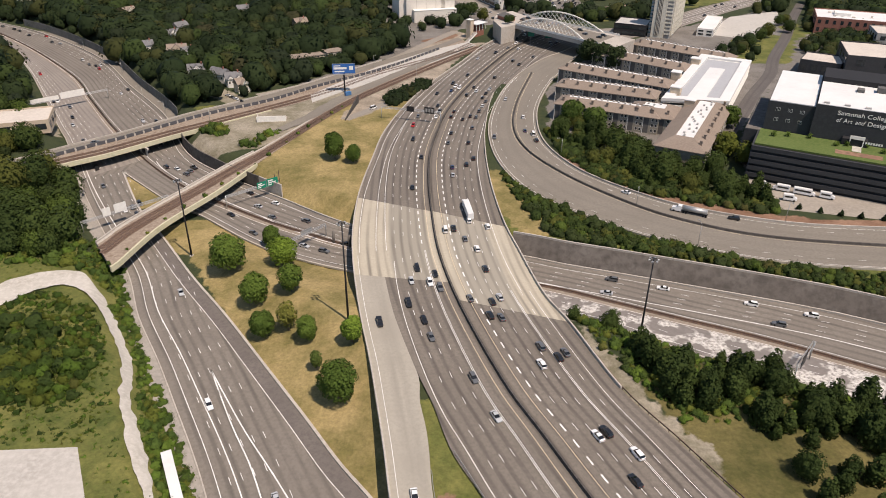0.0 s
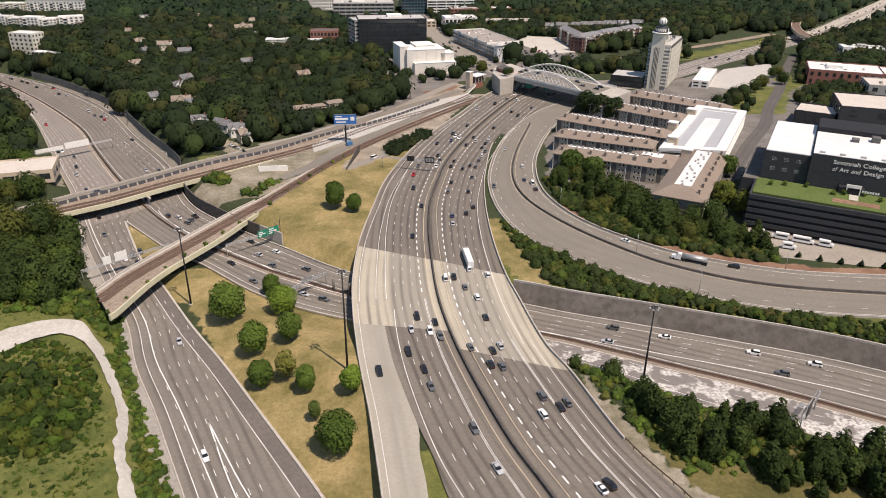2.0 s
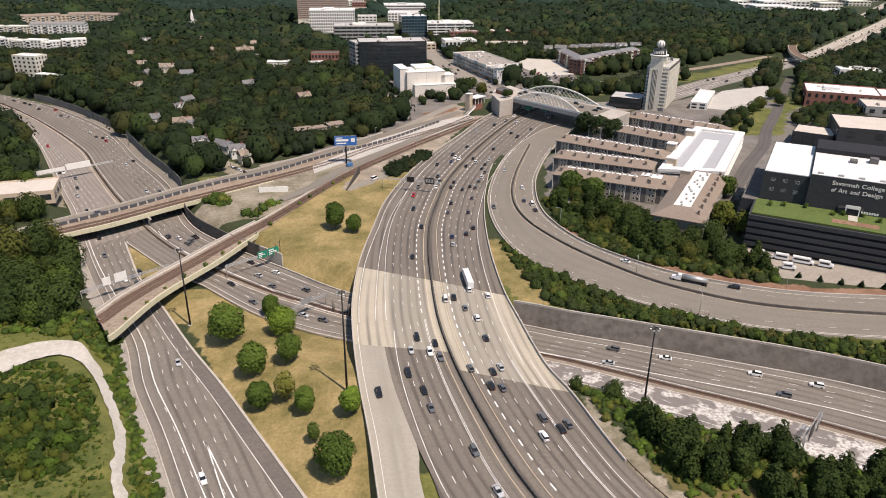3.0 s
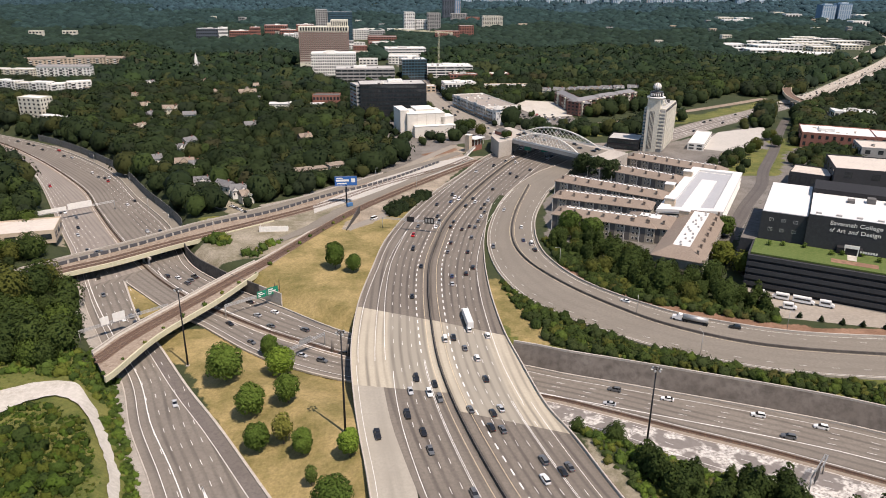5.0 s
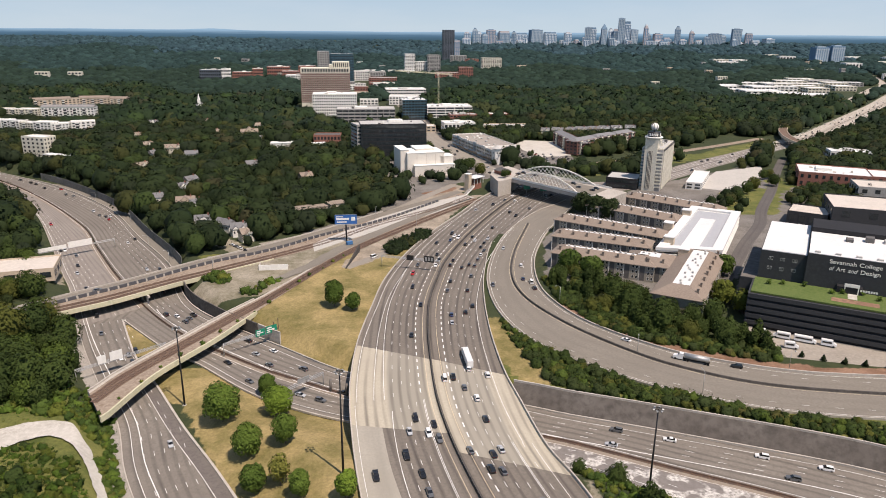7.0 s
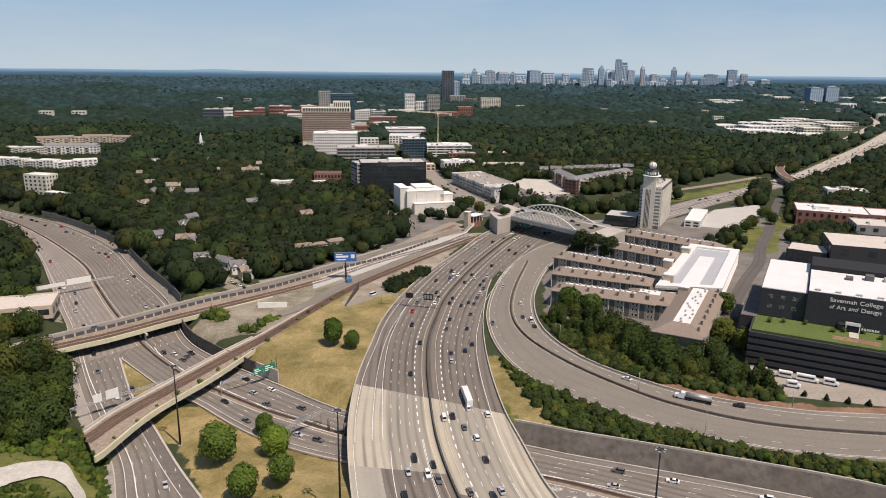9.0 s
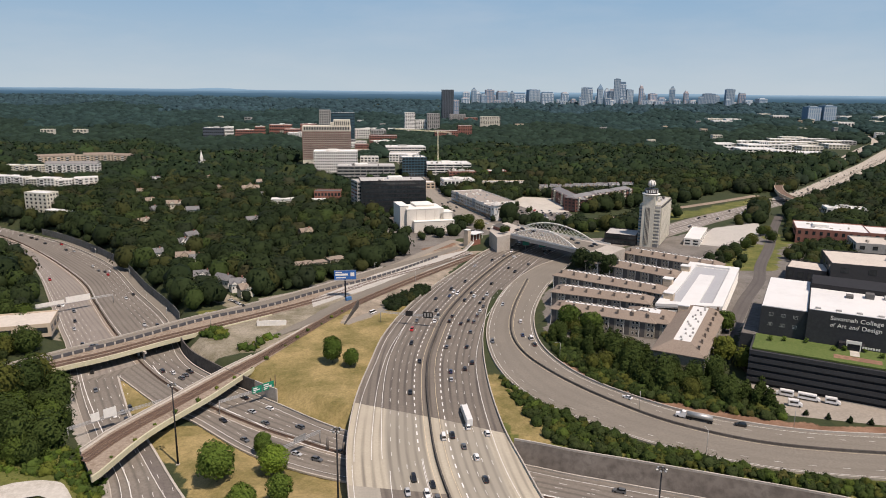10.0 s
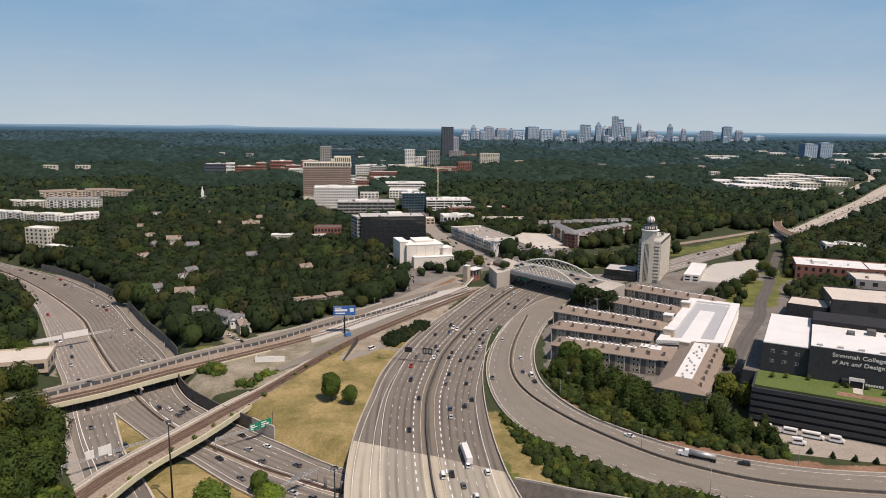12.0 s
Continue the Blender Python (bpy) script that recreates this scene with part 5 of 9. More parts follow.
for i, (x, y, w, d, h, c) in enumerate(((-255, 2160, 50, 20, 15, "white"), (-247, 1655, 40, 20, 10, "white"), (-228, 1540, 24, 16, 8, "white"), (-212, 1943, 50, 20, 15, "tan"), (-190, 1500, 30, 18, 8, "tan"), (-250, 1760, 30, 18, 10, "grey"), (-215, 1720, 26, 18, 9, "white"), (-180, 1730, 30, 20, 10, "brick"), (-200, 1590, 30, 20, 12, "brick"), (-165, 1660, 50, 24, 15, "white"), (-158, 1330, 34, 18, 10, "white"), (-105, 1350, 60, 26, 14, "white"), (-64, 1350, 40, 20, 12, "grey"), (-38, 985, 26, 18, 8, "tan"),
                                        (-170, 2150, 80, 30, 16, "white"), (-240, 2160, 60, 30, 14, "white"), (-260, 1560, 28, 20, 11, "white"), (60, 1110, 40, 24, 11, "brick"))):
    block("town_block", "low %s town building with a flat pale roof" % {"brick": "red brick", "white": "white", "grey": "grey", "tan": "tan"}[c], (x, y), (x + w, y + 4), d, h, c, WHITE_ROOF if i % 2 else ROOF_GREY, max(2, int(h / 4)), max(4, int(w / 6)), 3, hut=i % 3 == 0, group="town buildings", seed=60 + i)
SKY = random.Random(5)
# tower tones with distance haze mixed into the colour: pale and bluish
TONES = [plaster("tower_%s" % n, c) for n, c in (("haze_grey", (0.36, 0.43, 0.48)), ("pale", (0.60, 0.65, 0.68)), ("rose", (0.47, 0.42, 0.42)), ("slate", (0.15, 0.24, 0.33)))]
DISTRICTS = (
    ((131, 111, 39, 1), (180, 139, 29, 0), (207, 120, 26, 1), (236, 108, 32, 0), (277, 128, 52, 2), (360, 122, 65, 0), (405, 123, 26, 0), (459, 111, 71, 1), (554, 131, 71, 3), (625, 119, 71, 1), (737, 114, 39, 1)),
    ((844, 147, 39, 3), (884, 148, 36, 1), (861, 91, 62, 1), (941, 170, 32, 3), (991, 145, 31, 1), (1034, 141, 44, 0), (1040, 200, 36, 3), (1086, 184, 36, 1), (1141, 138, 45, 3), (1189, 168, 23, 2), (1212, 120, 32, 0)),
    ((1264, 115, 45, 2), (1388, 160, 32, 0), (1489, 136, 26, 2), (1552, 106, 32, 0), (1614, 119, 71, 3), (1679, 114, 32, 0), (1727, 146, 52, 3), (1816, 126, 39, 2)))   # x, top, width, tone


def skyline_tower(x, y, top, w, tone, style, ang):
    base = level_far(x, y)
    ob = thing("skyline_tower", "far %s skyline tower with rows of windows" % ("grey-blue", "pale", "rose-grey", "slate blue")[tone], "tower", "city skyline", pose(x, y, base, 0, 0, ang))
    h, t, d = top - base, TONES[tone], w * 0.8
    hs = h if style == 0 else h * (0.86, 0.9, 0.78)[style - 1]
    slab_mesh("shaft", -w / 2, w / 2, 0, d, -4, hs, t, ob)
    if style == 0:
        slab_mesh("top", -w * 0.3, w * 0.25, d * 0.2, d * 0.7, hs, hs + 4, TONES[(tone + 1) % 4], ob)
    elif style == 1:
        slab_mesh("top", -w * 0.34, w * 0.34, d * 0.15, d * 0.85, hs, h * 0.94, t, ob)
        slab_mesh("cap", -w * 0.2, w * 0.2, d * 0.3, d * 0.7, h * 0.94, h, TONES[(tone + 3) % 4], ob)
    elif style == 2:
        slab_mesh("top", -w * 0.42, w * 0.42, d * 0.08, d * 0.92, hs, h, TONES[(tone + 2) % 4], ob)
    else:
        bm = bmesh.new()
        v = [bm.verts.new(c) for c in ((-w / 2, 0, hs), (w / 2, 0, hs), (w / 2, d, hs), (-w / 2, d, hs), (0, d / 2, h))]
        for f in ((0, 1, 4), (1, 2, 4), (2, 3, 4), (3, 0, 4)):
            bm.faces.new([v[k] for k in f])
        part("spire", bm, t, ob)
    bm = bmesh.new()
    n = max(2, int(w / 8))
    for k in range(n):
        x0 = -w / 2 + (k + 0.25) * w / n
        box(bm, x0, x0 + w / n * 0.5, -0.4, 0.1, 4, hs - 4)
    for z in np.arange(hs - 10, 30, -16):
        box(bm, -w / 2 - 0.3, w / 2 + 0.3, -0.6, 0.2, z, z + 2.5)
    tagged(part("window_band", bm, TONES[3] if tone != 3 else TONES[0], ob), kind="stuff")


def level_far(x, y):
    return float(ground_height(np.array([x]), np.array([y]))[0])


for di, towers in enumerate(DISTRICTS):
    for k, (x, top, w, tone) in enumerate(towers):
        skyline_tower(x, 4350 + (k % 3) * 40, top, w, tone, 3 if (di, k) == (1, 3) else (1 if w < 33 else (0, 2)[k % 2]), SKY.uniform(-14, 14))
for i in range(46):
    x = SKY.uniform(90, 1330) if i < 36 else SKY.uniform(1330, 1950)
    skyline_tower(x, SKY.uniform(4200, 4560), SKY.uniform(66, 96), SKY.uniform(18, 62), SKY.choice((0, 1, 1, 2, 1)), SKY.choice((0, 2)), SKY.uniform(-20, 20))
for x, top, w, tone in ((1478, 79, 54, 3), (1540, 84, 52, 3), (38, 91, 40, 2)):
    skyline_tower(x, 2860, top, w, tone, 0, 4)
# left apartments
FLAT_GREY = plaster("weathered_roof", (0.22, 0.215, 0.205))
for i, (x, y, w, h, c, dy) in enumerate(((-650, 985, 40, 12, "white", -14), (-606, 966, 30, 13.5, "white", -10), (-574, 954, 22, 12, "cream", -7), (-550, 944, 26, 14, "white", -4), (-522, 938, 20, 12.5, "white", 6), (-500, 946, 26, 14, "white", 14), (-690, 1100, 60, 13, "cream", 0), (-622, 1095, 78, 16, "white", 8),
                                         (-700, 1205, 62, 15, "tan", 44), (-640, 1250, 48, 15, "tan", 14), (-600, 1268, 34, 13, "tan", 0))):
    ob = block("apartment_block", "white apartment block with stacked balconies among trees" if c != "tan" else "tan apartment block with a brown pitched roof", (x, y), (x + w, y + dy), 16, h, c, FLAT_GREY if i > 6 else WHITE_ROOF, 4, max(5, int(w / 5)), 3, hut=False, group="apartments among trees", fill=0.5)
    OPENINGS.append((x + w / 2, y + dy / 2, 30, w * 0.55))
    if c == "tan" or i == 7:
        gable_roof("pitched_roof", w, 16, h + 0.8, 3.4, ROOF_BROWN if c == "tan" else FLAT_GREY, ob)
    # dark boxes on the wall imitate the shade inside stacked balconies
    bm = bmesh.new()
    for k in range(int(w / 14)):
        box(bm, 5 + k * 14, 9.5 + k * 14, -0.25, 0.1, 2.0, h - 1.6)
    tagged(part("recess_shade", bm, GLASS, ob, "dark boxes standing for shaded recesses of stacked balconies"), kind="stuff")
    bm = bmesh.new()
    for k in range(int(w / 14)):
        for f in range(4):
            box(bm, 4.8 + k * 14, 9.7 + k * 14, -1.3, -0.25, 1.6 + f * h / 4, 2.6 + f * h / 4)
    tagged(part("balcony", bm, WHITE_WALL, ob, "white balcony fronts"), kind="stuff")
block("white_block", "plain white five-storey block with stacked balconies", (-463, 768), (-434, 760), 17, 21.5, "cream", WHITE_ROOF, 5, 5, 4, fill=0.4, hut=False)
can = thing("canopy", "white flat station canopy beside the freeway", "canopy", at=pose(-432, 750, 0, 0, 0, -22))
OPENINGS += [(-415, 748, 30, 20), (-448, 764, 30, 16), (-215, 1297, 40, 50), (-176, 1144, 20, 40)]
slab_mesh("roof", 0, 38, 0, 10, 5.2, 6.0, WHITE_ROOF, can)
for q in (3, 18, 34):
    slab_mesh("post", q, q + 0.6, 4, 4.6, -0.5, 5.2, WHITE_WALL, can)
OPENINGS.append((-239, 372, 12, 12))
block("tan_flat", "low tan building with a flat gravel roof and vents", (-256, 366), (-222, 378), 26, 6.5, TAN_WALL, ROOF_TAN, 1, 4, 3, hut=False, seed=4)
SLATE_ROOF = plaster("slate_roof", (0.19, 0.19, 0.195))
ch = thing("church", "small church with a tall white steeple among trees", "church", at=pose(-424, 1231, 0, 0, 0, 15))
slab_mesh("nave", -6, 6, 4, 24, -1, 8, WHITE_WALL, ch)
gable_roof("nave_roof", 12, 20, 8, 5, SLATE_ROOF, ch, -6, 4, False)
slab_mesh("tower", -2.4, 2.4, 0, 4.8, -1, 17, WHITE_WALL, ch)
bm = bmesh.new()
bmesh.ops.create_cone(bm, cap_ends=True, segments=8, radius1=2.6, radius2=0.1, depth=11, matrix=Matrix.Translation((0, 2.4, 22.5)))
part("spire", bm, WHITE_WALL, ch, "white pointed spire")
OPENINGS.append((-424, 1231, 30, 8))
crane = thing("tower_crane", "pale yellow tower crane over a building site", "crane", at=pose(-10, 1150, 0))
CRANE = plaster("crane_paint", (0.62, 0.58, 0.42))


def lattice(name, a, b, r):
    """Four chords with zigzag bracing between two points."""
    a, b = Vector(a), Vector(b)
    q = (b - a).to_track_quat("Z", "Y").to_matrix()
    bm = bmesh.new()
    n = max(2, int((b - a).length / (r * 2.6)))
    for k in range(4):
        c0, c1 = [q @ Vector((r * x, r * y, 0)) for x, y in (((-1, -1), (1, -1), (1, 1), (-1, 1))[k], ((-1, -1), (1, -1), (1, 1), (-1, 1))[(k + 1) % 4])]
        tube(bm, a + c0, b + c0, 0.2, n=4)
        for i in range(n):
            u, v = (c0, c1) if i % 2 else (c1, c0)
            tube(bm, a.lerp(b, i / n) + u, a.lerp(b, (i + 1) / n) + v, 0.12, n=3)
    return part(name, bm, CRANE, crane)


lattice("mast", (0, 0, -0.5), (0, 0, 71), 0.9)
lattice("jib", (1, 0, 70), (-70, 4, 73.5), 0.7)
lattice("counter_jib", (-1, 0, 70), (22, -1, 68.8), 0.7)
slab_mesh("counterweight", 17, 22, -1.5, 0.5, 65.5, 68.5, CONCRETE, crane)
slab_mesh("cab", -1.8, -0.2, -1.8, -0.6, 67, 69.2, WHITE_WALL, crane)
# right side
for i, (a, b, h) in enumerate((((154, 812), (184, 842), 15), ((184.5, 842.5), (213, 868), 15.5), ((213.5, 868.5), (242, 895), 15.5), ((140, 905), (153.5, 815), 13))):
    ob = block("brick_apartments", "brown brick apartment house with white bays and grey roof", a, b, 16, h, "maroon", SLATE_ROOF, 4, 7, 3, fill=0.5, hut=False, group="brick apartments")
    w = math.hypot(b[0] - a[0], b[1] - a[1])
    for k in range(3):
        x = w * (k + 0.5) / 3
        slab_mesh("bay", x - 2.0, x + 2.0, -1.6, 0, -0.5, h + 0.5, CREAM_WALL, ob, "pale projecting bay")
        for f in range(4):
            slab_mesh("bay_window", x - 1.3, x + 1.3, -1.75, -1.55, (f + 0.35) * h / 4, (f + 0.8) * h / 4, GLASS, ob)
    bm = bmesh.new()
    v = [bm.verts.new(c) for c in ((-0.8, -0.8, h), (w + 0.8, -0.8, h), (w + 0.8, 16.8, h), (-0.8, 16.8, h), (5, 8, h + 3.6), (w - 5, 8, h + 3.6))]
    for f in ((0, 1, 5, 4), (1, 2, 5), (2, 3, 4, 5), (3, 0, 4), (3, 2, 1, 0)):
        bm.faces.new([v[q] for q in f])
    part("hip_roof", bm, SLATE_ROOF, ob, "grey hip roof")
block("red_hall", "red brick low building with a white roof", (335, 655), (392, 632), 46, 13, "brick", WHITE_ROOF, 2, 10, 4, fill=0.4, seed=31)
block("red_hall_wing", "red brick wing with a pale flat roof", (392, 640), (470, 612), 40, 12, "brick", WHITE_ROOF, 2, 12, 4, fill=0.4, seed=32)
block("white_hall", "white box building with a flat roof among trees", (425, 770), (465, 760), 22, 14, "white", WHITE_ROOF, 2, 8, 3, seed=33)
block("charcoal_hall", "charcoal industrial hall with a pale roof and plant", (285, 500), (420, 452), 48, 17, "charcoal", ROOF_TAN, 2, 8, 4, fill=0.3, seed=34)
block("tan_roof_hall", "low hall with a tan gravel roof", (355, 590), (430, 566), 34, 13, "grey", ROOF_TAN, 2, 8, 4, fill=0.4, seed=35)
block("low_dark_shop", "low dark shop with a pale roof", (262, 520), (285, 505), 28, 9, "charcoal", ROOF_TAN, 1, 4, 3, hut=False)
block("motel_wing", "low white-roofed motel wing", (236, 632), (264, 690), 14, 5.5, "white", WHITE_ROOF, 2, 8, 2, hut=False)
WH = random.Random(71)
for x, y in ((666, 1713), (684, 1654), (714, 1601), (755, 1580), (775, 1518), (818, 1874), (856, 1826), (892, 1779), (981, 1759), (1080, 1920), (996, 2023), (1043, 1989), (760, 1700), (820, 1740), (880, 1690), (930, 1850), (700, 1780), (1010, 1860), (940, 1960)):
    w_ = WH.uniform(46, 96)
    block("warehouse", "low white warehouse roof far off among trees", (x - w_ / 2, y), (x + w_ / 2, y + WH.uniform(-12, 12)), WH.uniform(30, 56), WH.uniform(9, 13), WH.choice(["white", "white", "cream", "grey"]), WHITE_ROOF, 2, 6, 3, hut=False, group="far warehouses")
for k in range(16):
    x, y = WH.uniform(1080, 2050), WH.uniform(2560, 3300)
    w_ = WH.uniform(40, 90)
    x = x * y / 3000
    block("warehouse", "low white warehouse roof far off among trees", (x, y), (x + w_, y + WH.uniform(-10, 10)), 40, level_far(x, y) + WH.uniform(17, 26), WH.choice(["white", "white", "cream"]), WHITE_ROOF, 2, 5, 3, hut=False, group="far warehouses")
for k in range(22):
    x, y = WH.uniform(-1300, 1500), WH.uniform(1700, 2900)
    block("far_roof", "small pale roof showing over far woods", (x, y), (x + WH.uniform(14, 34), y + WH.uniform(-6, 6)), 14, level_far(x, y) + WH.uniform(17, 23), WH.choice(["white", "cream", "tan", "grey"]), WH.choice([WHITE_ROOF, ROOF_GREY, ROOF_TAN]), 3, 4, 0, hut=False, group="far roofs")


# ---- apartment court with brown roofs ----
def prism(bm, pts, z0, z1):
    """A block over a plan polygon."""
    lo = [bm.verts.new((x, y, z0)) for x, y in pts]
    hi = [bm.verts.new((x, y, z1)) for x, y in pts]
    n = len(pts)
    bm.faces.new(hi)
    bm.faces.new(lo[::-1])
    for i in range(n):
        bm.faces.new((lo[i], lo[(i + 1) % n], hi[(i + 1) % n], hi[i]))
    bmesh.ops.recalc_face_normals(bm, faces=bm.faces)


PANE = mesh_data("pane", [(-0.55, -0.06, -0.75), (0.55, -0.06, -0.75), (0.55, -0.06, 0.75), (-0.55, -0.06, 0.75), (-0.55, 0.1, -0.75), (0.55, 0.1, -0.75), (0.55, 0.1, 0.75), (-0.55, 0.1, 0.75)],
                 [(0, 1, 2, 3), (1, 5, 6, 2), (4, 0, 3, 7), (3, 2, 6, 7), (0, 4, 5, 1)], GLASS)
TRIM = mesh_data("trim", [(-0.7, -0.04, -0.9), (0.7, -0.04, -0.9), (0.7, -0.04, 0.9), (-0.7, -0.04, 0.9), (-0.7, 0.1, -0.9), (0.7, 0.1, -0.9), (0.7, 0.1, 0.9), (-0.7, 0.1, 0.9)],
                 [(0, 1, 2, 3), (1, 5, 6, 2), (4, 0, 3, 7), (3, 2, 6, 7), (0, 4, 5, 1)], WHITE_WALL)


def window_at(parent, m, sx=1.0, sz=1.0, name="window"):
    """One window: a white surround with its pane as a piece of it."""
    w = new(name, TRIM)
    w.parent, w.matrix_basis = parent, m @ Matrix.Diagonal((sx, 1, sz, 1))
    p = new("pane", PANE)
    p.parent = w


def mansard(parent, w, d, eave, ridge, run, over=0.9):
    """Shingled slopes on four sides round a flat white well."""
    o = over
    outer = [(-o, -o), (w + o, -o), (w + o, d + o), (-o, d + o)]
    inner = [(run, run), (w - run, run), (w - run, d - run), (run, d - run)]
    bm = bmesh.new()
    lo = [bm.verts.new((x, y, eave)) for x, y in outer]
    un = [bm.verts.new((x, y, eave - 0.35)) for x, y in outer]
    hi = [bm.verts.new((x, y, ridge)) for x, y in inner]
    dn = [bm.verts.new((x, y, ridge - 0.9)) for x, y in inner]
    for i in range(4):
        j = (i + 1) % 4
        bm.faces.new((lo[i], lo[j], hi[j], hi[i]))
        bm.faces.new((un[i], un[j], lo[j], lo[i]))
        bm.faces.new((hi[i], hi[j], dn[j], dn[i]))
    bm.faces.new(un[::-1])
    bmesh.ops.recalc_face_normals(bm, faces=bm.faces)
    roof = part("roof", bm, ROOF_BROWN, parent, "brown shingled roof")
    slab_mesh("roof_well", run + 0.05, w - run - 0.05, run + 0.05, d - run - 0.05, ridge - 1.4, ridge - 0.5, WHITE_ROOF, roof, "white flat roof well")
    r = random.Random(int(w * 10))
    for k in range(int((w - 2 * run) / 3.5)):
        x, y = run + 1.5 + k * 3.5 + r.uniform(-0.5, 0.5), r.uniform(run + 0.8, d - run - 1.8)
        slab_mesh("air_unit", x, x + 1.1, y, y + 1.0, ridge - 0.5, ridge + 0.5, ROOF_GREY, roof)
    return roof


def apartment_row(a, b, d, eave=9.6, ridge=13.0, run=6.4, n=7, label="three-storey apartment row with brown shingled roof and chimneys"):
    m, w = frame_of(a, b)
    ob = thing("apartment_row", label, "apartments", "apartment court", m)
    footprint(m, 0, w, 0, d, 1.0)
    slab_mesh("wall", 0, w, 0, d, -0.8, eave - 0.3, SIDING, ob)
    mansard(ob, w, d, eave, ridge, run)
    step = w / n
    for k in range(n):
        x = (k + 0.5) * step
        z = eave + (ridge - eave) * 0.5
        bm = bmesh.new()
        box(bm, x - 0.6, x + 0.6, run * 0.36, run * 0.36 + 1.1, z - 1.2, z + 2.0)
        box(bm, x - 0.75, x + 0.75, run * 0.36 - 0.15, run * 0.36 + 1.25, z + 2.0, z + 2.3)
        part("chimney", bm, ROOF_BROWN, ob, "square brown chimney")
        # no recess is cut: a dark flush panel paints the balcony's shade
        slab_mesh("bay_shade", x - step * 0.46, x - step * 0.12, -0.05, 0.4, 0.2, eave - 0.8, ROOF_DARK, ob, "dark flush panel standing for a shaded balcony recess")
        slab_mesh("downpipe", x - step * 0.5, x - step * 0.5 + 0.3, -0.3, 0.0, -0.5, eave - 0.3, WHITE_WALL, ob)
        for f in range(3):
            window_at(ob, pose(x + step * 0.12, 0, 1.9 + f * 3.1))
            window_at(ob, pose(x + step * 0.36, 0, 1.9 + f * 3.1))
    for f in range(3):
        for q in (0.25, 0.5, 0.75):
            window_at(ob, pose(w, d * q, 1.9 + f * 3.1, 0, 0, 90))
    return ob


ROWS_A = [((66.3, 409), (121.9, 383), 17, 7), ((71.8, 445), (129.2, 419.5), 17, 7), ((79.6, 487), (143, 443), 17, 8), ((111, 530), (166, 483), 17, 7), ((148, 561), (207, 513), 17, 8)]
for a, b, d, n in ROWS_A:
    apartment_row(a, b, d, n=n)
apartment_row((131, 330), (170, 404), 25, run=8.0, ridge=14.0, n=8, label="apartment wing with brown hip roof and many chimneys")
apartment_row((106, 392), (130, 381), 24, run=7.0, n=3, label="apartment corner house with brown hip roof")
for x, y in ((140, 428), (150, 462), (174, 498), (141, 402)):
    ob = thing("stair_tower", "tan stair tower with a white cap beside the parking deck", "stair tower", "apartment court", pose(x, y, 0, 0, 0, -28))
    slab_mesh("shaft", 0, 6, 0, 6, -0.5, 14.5, TAN_WALL, ob)
    slab_mesh("cap", -0.3, 6.3, -0.3, 6.3, 14.5, 15.0, WHITE_ROOF, ob)

# parking deck with a white roof
Q = [Vector((132, 417, 0)), Vector((171.7, 412, 0)), Vector((222, 509.5, 0)), Vector((191, 527, 0))]


def quad_at(u, v):
    return ((Q[0] * (1 - u) + Q[1] * u) * (1 - v) + (Q[3] * (1 - u) + Q[2] * u) * v)


deck = thing("parking_deck", "open parking deck with a pale roof level and broad white rim", "parking deck")
FOOT.append([tuple(q[:2]) for q in Q])


def quad_prism(name, us, vs, z0, z1, mat, label=""):
    bm = bmesh.new()
    prism(bm, [quad_at(us[0], vs[0])[:2], quad_at(us[1], vs[0])[:2], quad_at(us[1], vs[1])[:2], quad_at(us[0], vs[1])[:2]], z0, z1)
    return part(name, bm, mat, deck, label)


DECK_GREY = plaster("deck_concrete", (0.36, 0.37, 0.385), 0.93)
for k in range(4):
    quad_prism("floor_slab", (0.005, 0.995), (0.002, 0.998), k * 2.9 - 0.4, k * 2.9 + 0.8, WHITE_WALL)
quad_prism("core", (0.04, 0.96), (0.02, 0.98), -0.5, 9.2, ROOF_DARK)
quad_prism("roof_deck", (0.17, 0.83), (0.07, 0.93), 9.2, 9.6, DECK_GREY, "pale grey roof parking level")
quad_prism("ramp", (0.34, 0.62), (0.04, 0.72), 9.6, 10.3, WHITE_ROOF, "white sloping ramp")
for us, vs in (((0, 0.17), (0, 1)), ((0.83, 1), (0, 1)), ((0.17, 0.83), (0, 0.055)), ((0.17, 0.83), (0.94, 1))):
    quad_prism("roof_rim", us, vs, 9.2, 11.0, WHITE_ROOF, "broad white roof rim")

# ---- campus hall, lawn and dark parking structure ----
m, w = frame_of((150, 323), (290, 248.5))
ps = thing("parking_structure", "black louvred parking structure with a lawn on top", "parking structure", at=m)
footprint(m, 0, w, 0, 95)
slab_mesh("core", 0.6, w, 0.8, 40, -0.6, 16.6, BLACK_WALL, ps)
for k in range(5):
    slab_mesh("louvre", 0, w, -0.1, 0.9, k * 3.45 + 1.2, k * 3.45 + 3.3, CHARCOAL, ps, "charcoal horizontal louvre band")
    slab_mesh("louvre", -0.2, 0.7, 0.9, 27, k * 3.45 + 1.2, k * 3.45 + 3.3, CHARCOAL, ps)
for k in range(9):
    slab_mesh("column", 1 + k * 16, 1.7 + k * 16, 0.2, 1.0, -0.6, 17, BLACK_WALL, ps)
lawn = thing("roof_lawn", "green roof lawn with clipped round bushes and a path", "lawn", at=m)
bm = bmesh.new()
box(bm, 0.8, w, 3.2, 27, 16.7, 17.5)
